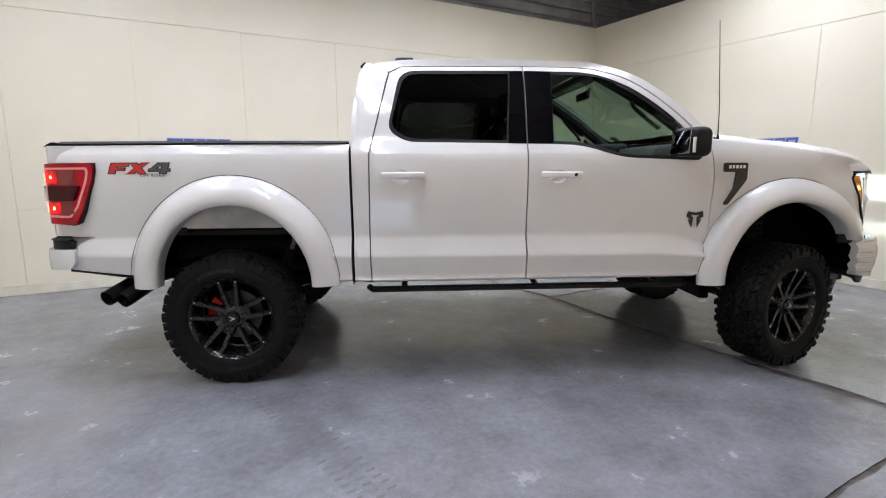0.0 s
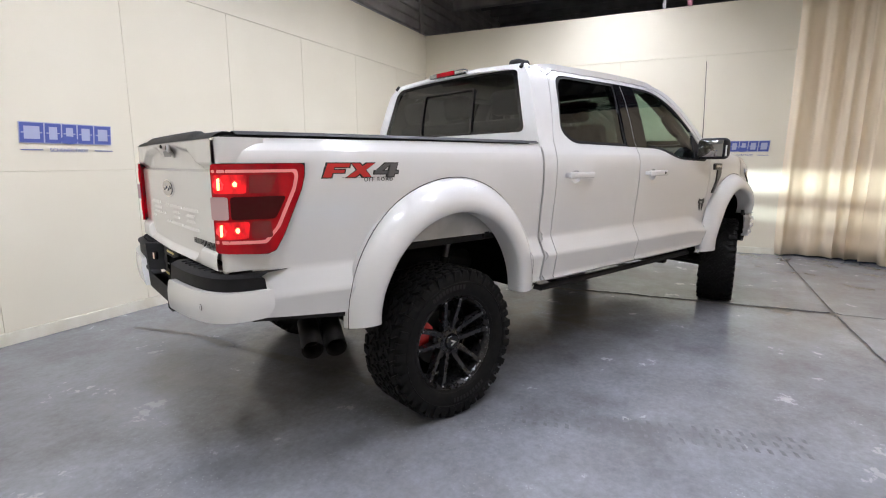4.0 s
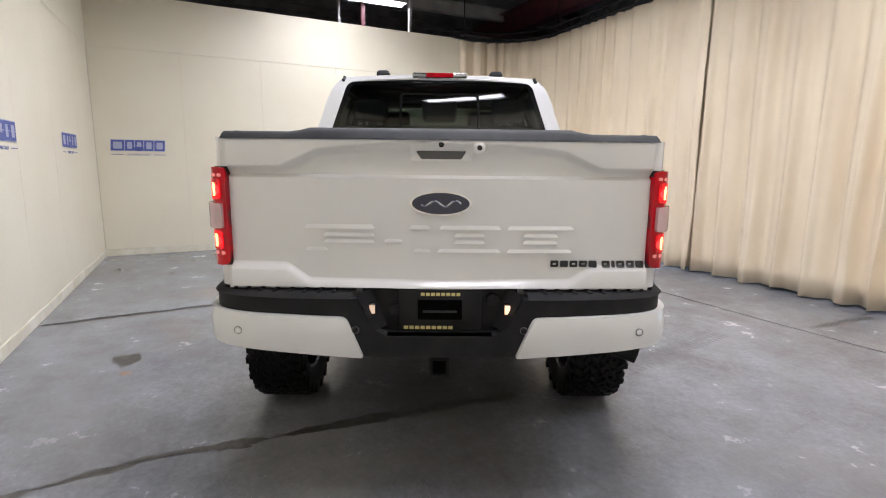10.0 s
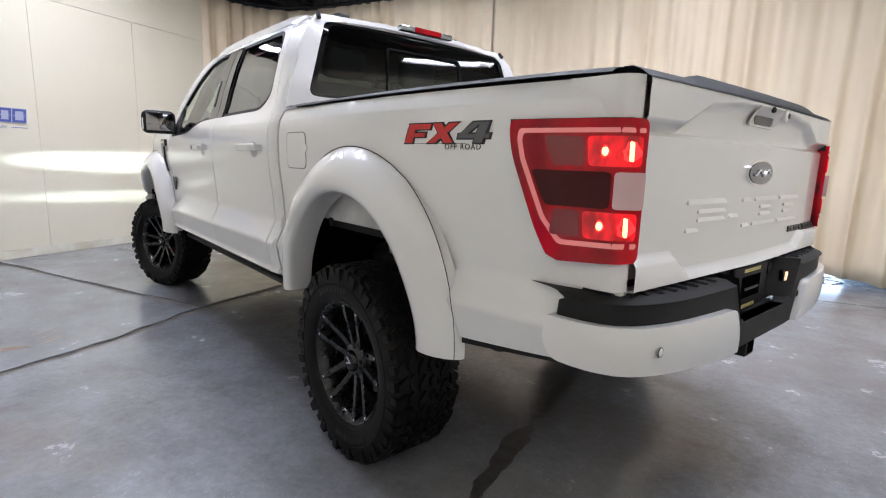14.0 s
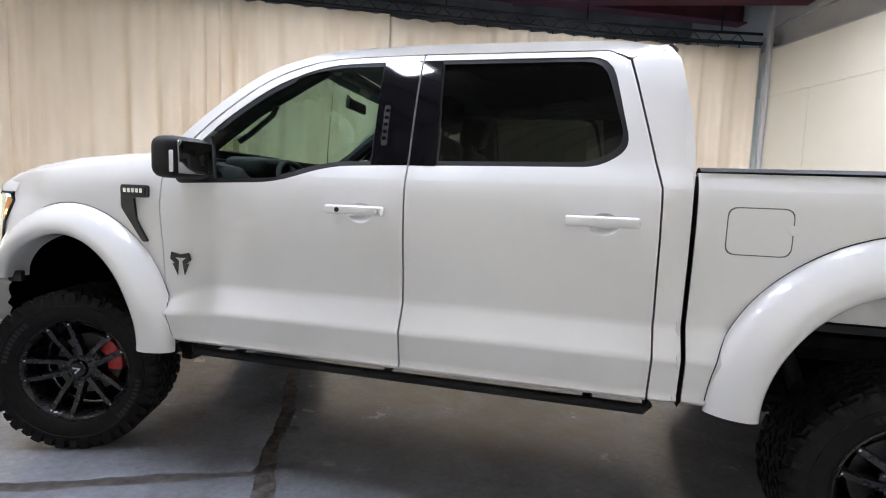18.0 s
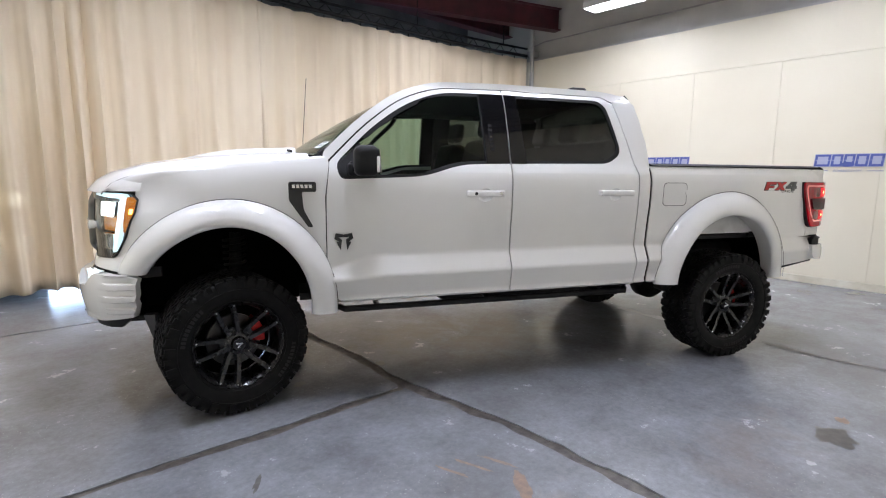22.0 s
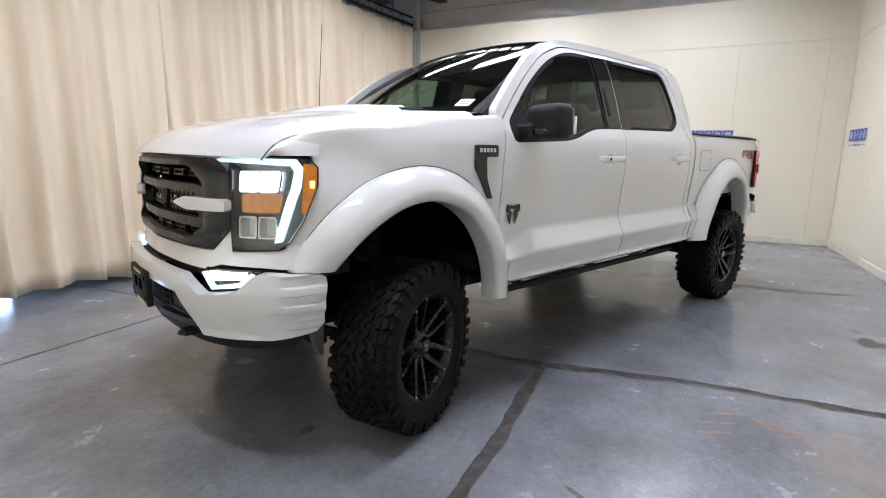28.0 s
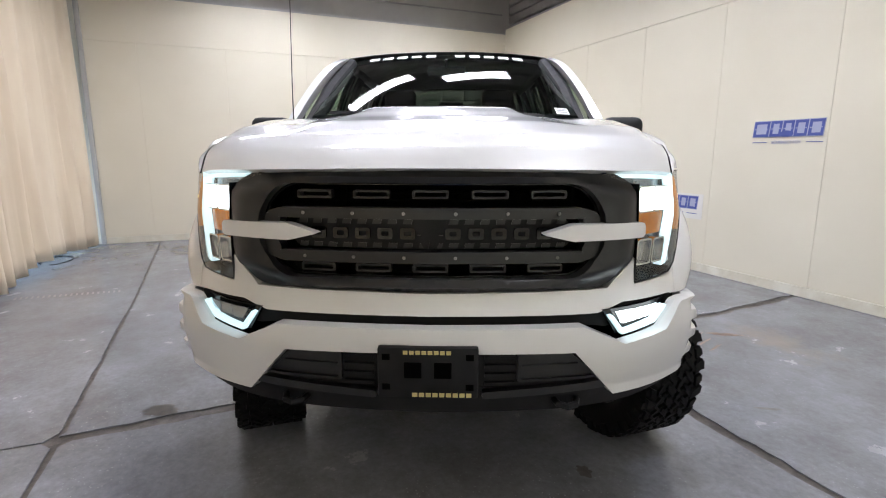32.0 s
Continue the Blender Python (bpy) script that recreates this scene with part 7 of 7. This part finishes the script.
def tread_blocks():
    s = Shape()
    rnd = random.Random(5)
    n = 42

    def block(a, y0, y1, w, skew, r0, r1):
        pts = []
        for r in (r0, r1):
            k = 1.0 if r == r0 else 0.86
            for yy, ww in ((y0, -1), (y1, -1), (y1, 1), (y0, 1)):
                ang = a + ww * w * k + skew * (yy - (y0 + y1) / 2)
                pts.append((r * math.cos(ang), yy, r * math.sin(ang)))
        s.add(pts, [(0, 1, 2, 3), (7, 6, 5, 4), (0, 4, 5, 1), (1, 5, 6, 2), (2, 6, 7, 3), (3, 7, 4, 0)])

    for k in range(n):
        a = math.tau * k / n
        j = rnd.uniform(-0.006, 0.006)
        for q in (1, -1):
            b = a + (0.075 if q > 0 else 0.0)
            wide = 0.172 if k % 2 else 0.163
            # shoulder lugs in two lengths, running down the sidewall
            block(b, q * (0.104 if k % 2 else 0.116), q * (wide - 0.020), 0.058, 1.2 * q, 0.428, 0.4585)
            block(b, q * 0.140, q * wide, 0.052 if k % 2 else 0.040, 0, 0.388 if k % 2 else 0.402, 0.4465)
            # interlocking inner blocks: a broad head with a hooked tail, in two sizes
            big = 1.0 if k % 2 else 0.82
            block(b + 0.040 + j, q * 0.058, q * 0.100, 0.046 * big, -2.4 * q, 0.428, 0.4585)
            block(b + 0.102 + j, q * 0.072, q * 0.101, 0.018, 1.6 * q, 0.428, 0.4575)
            block(b + 0.098 - j, q * 0.046, q * 0.066, 0.020, -3.0 * q, 0.428, 0.4580)
            block(b + 0.012 - j, q * 0.010, q * 0.050, 0.048 * big, 2.6 * q, 0.428, 0.459)
            block(b + 0.078 - j, q * 0.004, q * 0.032, 0.022, -2.0 * q, 0.428, 0.458)
    return s


tyre_shape = Shape().lathe(prof, 72)
for r, h in ((0.30, 0.1535), (0.375, 0.1695)):
    tyre_shape.lathe([(r, h - 0.002), (r + 0.003, h + 0.002), (r + 0.007, h - 0.002)], 72)
TYRE_ME = tyre_shape.mesh("tyre", RUBBER, 40, True)
TREAD_ME = tread_blocks().mesh("tread", RUBBER, 30, True)
MARK = Shape()
for h in (0.1695, 0.1705):
    MARK.add([(r * math.cos(e), h, r * math.sin(e)) for r, e in ((0.335, -0.025), (0.335, 0.025), (0.362, 0.025), (0.362, -0.025))], [(0, 1, 2, 3)])
MARK.add([], [(-8, -7, -3, -4), (-7, -6, -2, -3), (-6, -5, -1, -2), (-5, -8, -4, -1)])
MARK_ME = MARK.mesh("sidewall_mark", material("raised_rubber_marks", (0.0048, 0.0048, 0.0048), 0.65), 30)
RIM_ME = Shape().lathe([(0.262, -0.13), (0.283, -0.14), (0.286, -0.128), (0.262, -0.10), (0.245, 0.0), (0.258, 0.10), (0.266, 0.128), (0.284, 0.145), (0.291, 0.140), (0.291, 0.128), (0.270, 0.118)], 72).mesh("rim_barrel", RIM, 40, True)


def spoke_shape():
    """One pair of prongs that spread a little from the hub to the rim, joined by a low web."""
    s = Shape()
    for q in (1, -1):
        pts = []
        for r, off, w, h0, h1 in ((0.055, 0.020, 0.021, 0.045, 0.088), (0.10, 0.034, 0.0195, 0.050, 0.096), (0.145, 0.041, 0.0180, 0.062, 0.108), (0.195, 0.048, 0.0165, 0.080, 0.123), (0.24, 0.053, 0.0160, 0.096, 0.135), (0.268, 0.056, 0.0168, 0.108, 0.140)):
            for ww, hh in ((-w, h0), (-w * 0.72, h1), (w * 0.72, h1), (w, h0)):
                pts.append((r, hh, q * off + ww))
        n = 6
        fs = [(i * 4 + a, i * 4 + b, (i + 1) * 4 + b, (i + 1) * 4 + a) for i in range(n - 1) for a, b in ((0, 1), (1, 2), (2, 3), (3, 0))]
        fs += [(0, 1, 2, 3), tuple((n - 1) * 4 + k for k in (3, 2, 1, 0))]
        s.add(pts, fs)
    s.box(0.05, 0.118, 0.046, 0.076, -0.022, 0.022, 0.006, seg=1)
    return s


SPOKE_ME = spoke_shape().mesh("spoke", RIM, 40, True)
HUB_ME = Shape().lathe([(0.0, 0.102), (0.060, 0.102), (0.070, 0.094), (0.088, 0.082), (0.091, 0.050), (0.04, 0.04)], 40).mesh("hub", RIM, 40, True)
CAP_ME = Shape().lathe([(0.0, 0.122), (0.040, 0.122), (0.050, 0.112), (0.052, 0.098)], 32).mesh("hub_cap", GLOSS_BLACK, 40, True)
LOGO = Shape()
for q in (1, -1):
    LOGO.prism([(0.0, 0.022), (q * 0.020, -0.018), (q * 0.011, -0.018), (0.0, 0.006)][::q], lambda a, b, d: Vector((-b, 0.122 + d, a)), 0.002)
LOGO_ME = LOGO.mesh("cap_mark", MILLED, 30, True)
NUT_ME = Shape().lathe([(0.0, 0.100), (0.008, 0.100), (0.010, 0.094), (0.010, 0.075)], 6).mesh("lug_nut", GLOSS_BLACK, 30, True)
DOT_ME = Shape().lathe([(0.0, 0.0035), (0.0045, 0.003), (0.006, 0.0)], 10).mesh("rivet", MILLED, 30, True)
DISC_ME = Shape().lathe([(0.06, 0.0), (0.175, 0.0), (0.175, 0.028), (0.06, 0.028)], 48).mesh("brake_disc", DARK_STEEL, 40, True)
# near-black disc paints the shade behind the spokes
BACK_ME = Shape().lathe([(0.0, -0.05), (0.25, -0.05)], 32).mesh("wheel_back", SHADE_BLACK, 40)
CAL = Shape()
pts = [(r * math.cos(-0.5 + i / 8.0), h, r * math.sin(-0.5 + i / 8.0)) for i in range(9) for r, h in ((0.115, -0.02), (0.195, -0.02), (0.195, 0.045), (0.17, 0.058), (0.125, 0.058), (0.115, 0.045))]
CAL.add(pts, [(i * 6 + k, i * 6 + (k + 1) % 6, i * 6 + (k + 1) % 6 + 6, i * 6 + k + 6) for i in range(8) for k in range(6)] + [(5, 4, 3, 2, 1, 0), (48, 49, 50, 51, 52, 53)])
CAL_ME = CAL.mesh("brake_caliper", CALIPER, 40, True)


def sub(name, me, parent, m=None, label=""):
    ob = new(name, me)
    ob.parent = parent
    if m is not None:
        ob.matrix_basis = m
    if label:
        ob["label"] = label
    return ob


STEER = 21.0
WHEEL_SCALE = 0.918
for x, y0, q in ((HUB, 0.895, 1), (HUB, 0.895, -1), (-HUB, 0.895, 1), (-HUB, 0.895, -1)):
    w = new("wheel")
    w.parent = truck
    w["label"] = "black ten-spoke alloy wheel with a chunky all-terrain tyre"
    w.matrix_basis = pose(x, q * y0, WHEEL_Z, 0, 0, (STEER if x > 0 else 0.0) + (0 if q > 0 else 180)) @ Matrix.Scale(WHEEL_SCALE, 4)
    ty = sub("tyre", TYRE_ME, w, pose(0, 0, 0, 0, 13 * x, 0), "black all-terrain tyre")
    sub("tread", TREAD_ME, ty)["kind"] = "stuff"
    for k in range(20):
        sub("sidewall_mark", MARK_ME, ty, pose(0, 0, 0, 0, -math.degrees(0.6 + (k % 10) * 0.075 + (3.1 if k > 9 else 0)), 0))
    rim = sub("rim", RIM_ME, w, pose(0, 0, 0, 0, {(1, 1): 18, (1, -1): -14, (-1, 1): -8, (-1, -1): 3}[(1 if x > 0 else -1, q)], 0), "satin black alloy rim")
    for k in range(5):
        turn = pose(0, 0, 0, 0, 72 * k + 54, 0)
        sub("spoke", SPOKE_ME, rim, turn)
        for e in (0.056, -0.056):
            sub("rivet", DOT_ME, rim, turn @ pose(0.262, 0.138, e))
        sub("lug_nut", NUT_ME, rim, turn @ pose(0.064, 0.0, 0.0))
    sub("hub", HUB_ME, rim)
    sub("hub_cap", CAP_ME, rim)
    sub("cap_mark", LOGO_ME, rim)
    sub("wheel_back", BACK_ME, w)
    sub("brake_disc", DISC_ME, w, pose(0, -0.03, 0))
    at = {(1, 1): 160, (1, -1): 20, (-1, 1): 163, (-1, -1): 17}[(1 if x > 0 else -1, q)]
    sub("brake_caliper", CAL_ME, w, pose(0, -0.02, 0, 0, -at, 0), "red brake caliper")

# ---- chassis ----
for q in (1, -1):
    part("frame_rail", Shape().tube([(2.45, q * 0.42, 0.72), (1.3, q * 0.42, 0.68), (-0.9, q * 0.45, 0.66), (-1.5, q * 0.45, 0.80), (-2.2, q * 0.45, 0.80), (-2.9, q * 0.45, 0.72)], 0.07, 8), CHASSIS, truck)
    part("leaf_spring", Shape().tube([(-1.15, q * 0.50, 0.62), (-1.5, q * 0.50, 0.55), (-1.85, q * 0.50, 0.52), (-2.2, q * 0.50, 0.56), (-2.6, q * 0.50, 0.66)], 0.035, 8), CHASSIS, truck)
    sh = part("shock_absorber", Shape().tube([(-1.70, q * 0.62, 0.42), (-1.55, q * 0.58, 0.80)], 0.032, 12), CHASSIS, truck)
    part("shock_rod", Shape().tube([(-1.55, q * 0.58, 0.80), (-1.47, q * 0.56, 1.02)], 0.018, 10), STEEL, sh)
    fs_ = part("front_strut", Shape().tube([(1.86, q * 0.62, 0.46), (1.84, q * 0.58, 1.05)], 0.04, 12), CHASSIS, truck)
    coil = [(1.85 + 0.065 * math.cos(k * 0.5), q * 0.59 + 0.065 * math.sin(k * 0.5), 0.68 + 0.0032 * k) for k in range(110)]
    part("coil_spring", Shape().tube(coil, 0.010, 6), CHASSIS, fs_)
    part("control_arm", Shape().tube([(1.60, q * 0.40, 0.42), (1.85, q * 0.80, 0.36), (2.10, q * 0.40, 0.42)], 0.03, 8), CHASSIS, truck)
    part("upper_arm", Shape().tube([(1.65, q * 0.45, 0.86), (1.85, q * 0.76, 0.80), (2.05, q * 0.45, 0.86)], 0.022, 8), CHASSIS, truck)
    part("tie_rod", Shape().tube([(1.68, q * 0.25, 0.42), (1.66, q * 0.78, 0.42)], 0.016, 8), CHASSIS, truck)
    part("half_shaft", Shape().tube([(1.847, q * 0.20, 0.50), (1.847, q * 0.80, WHEEL_Z)], 0.022, 8), CHASSIS, truck)
part("rear_axle", Shape().tube([(-HUB, -0.84, WHEEL_Z), (-HUB, 0.84, WHEEL_Z)], 0.05, 14), CHASSIS, truck)
part("rear_differential", Shape().lathe([(0.0, -0.15), (0.10, -0.14), (0.155, -0.06), (0.155, 0.06), (0.10, 0.14), (0.0, 0.15)], 24, pose(-HUB, 0.05, WHEEL_Z, 0, 0, 0)), CHASSIS, truck)
part("front_differential", Shape().box(1.66, 2.02, -0.22, 0.22, 0.40, 0.62, 0.05), CHASSIS, truck)
part("drop_crossmember", Shape().box(1.55, 1.63, -0.48, 0.48, 0.34, 0.44, 0.015), CHASSIS, truck)
part("drop_crossmember", Shape().box(2.06, 2.14, -0.48, 0.48, 0.34, 0.44, 0.015), CHASSIS, truck)
part("drive_shaft", Shape().tube([(-1.72, 0.05, 0.47), (0.1, 0.0, 0.60)], 0.04, 12), CHASSIS, truck)
part("gearbox", Shape().box(0.0, 1.3, -0.18, 0.18, 0.50, 0.72, 0.06), CHASSIS, truck)
part("fuel_tank", Shape().box(-0.95, 0.45, 0.22, 0.62, 0.50, 0.70, 0.05), CHASSIS, truck)
part("spare_carrier", Shape().box(-2.75, -2.30, -0.35, 0.35, 0.64, 0.80, 0.06), CHASSIS, truck)
part("cab_underside", Shape().box(-1.05, 1.45, -0.90, 0.90, 0.645, 0.69), CHASSIS, truck)
part("bed_underside", Shape().box(-2.88, -1.09, -0.42, 0.42, 0.86, 0.925), CHASSIS, truck)
# twin exhaust tips on the right
ex = part("exhaust_pipe", Shape().tube([(-0.6, -0.42, 0.60), (-1.3, -0.60, 0.62), (-1.75, -0.40, 0.72), (-2.3, -0.52, 0.66), (-2.48, -0.68, 0.615), (-2.51, -0.74, 0.605)], 0.035, 10), CHASSIS, truck)
for tip0, tip1 in TIPS:
    tp = Shape()
    a, b = Vector(tip0), Vector(tip1)
    tp.tube([tuple(a), tuple(b)], 0.050, 18, caps=False)
    tp.tube([tuple(b), tuple(a)], 0.044, 18, caps=False)
    tipo = part("exhaust_tip", tp, CHASSIS, ex, "black round exhaust tip")
    part("tip_inside", Shape().tube([tuple(a + (b - a) * 0.55), tuple(a + (b - a) * 0.6)], 0.0435, 18), SHADE_BLACK, tipo)

# ---- the beams of the lit front lamps ----


def beam_lamp(name, eye, target, wide, flat, power):
    l = bpy.data.lights.new(name, "SPOT")
    l.energy, l.spot_size, l.spot_blend, l.shadow_soft_size = power, radians(wide), 0.6, 0.02
    l.color = (0.80, 0.95, 1.0)
    o = new(name, l)
    o.parent = truck
    o.matrix_basis = look(eye, target) @ Matrix.Diagonal((1, flat, 1, 1))


for q in (1, -1):
    beam_lamp("headlamp_beam", (2.60, q * 0.76, 1.20), (4.6, q * 0.85, 1.12), 96, 0.085, HEAD_POWER)
beam_lamp("fog_beam", (2.66, 0.72, 0.83), (4.6, 0.80, 0.66), 110, 0.045, HEAD_POWER * 0.45)
# added beam: the right lamp's cells are unlit, only its strip glows
beam_lamp("fog_beam", (2.66, -0.72, 0.83), (4.6, -0.80, 0.66), 110, 0.045, HEAD_POWER * 0.3)
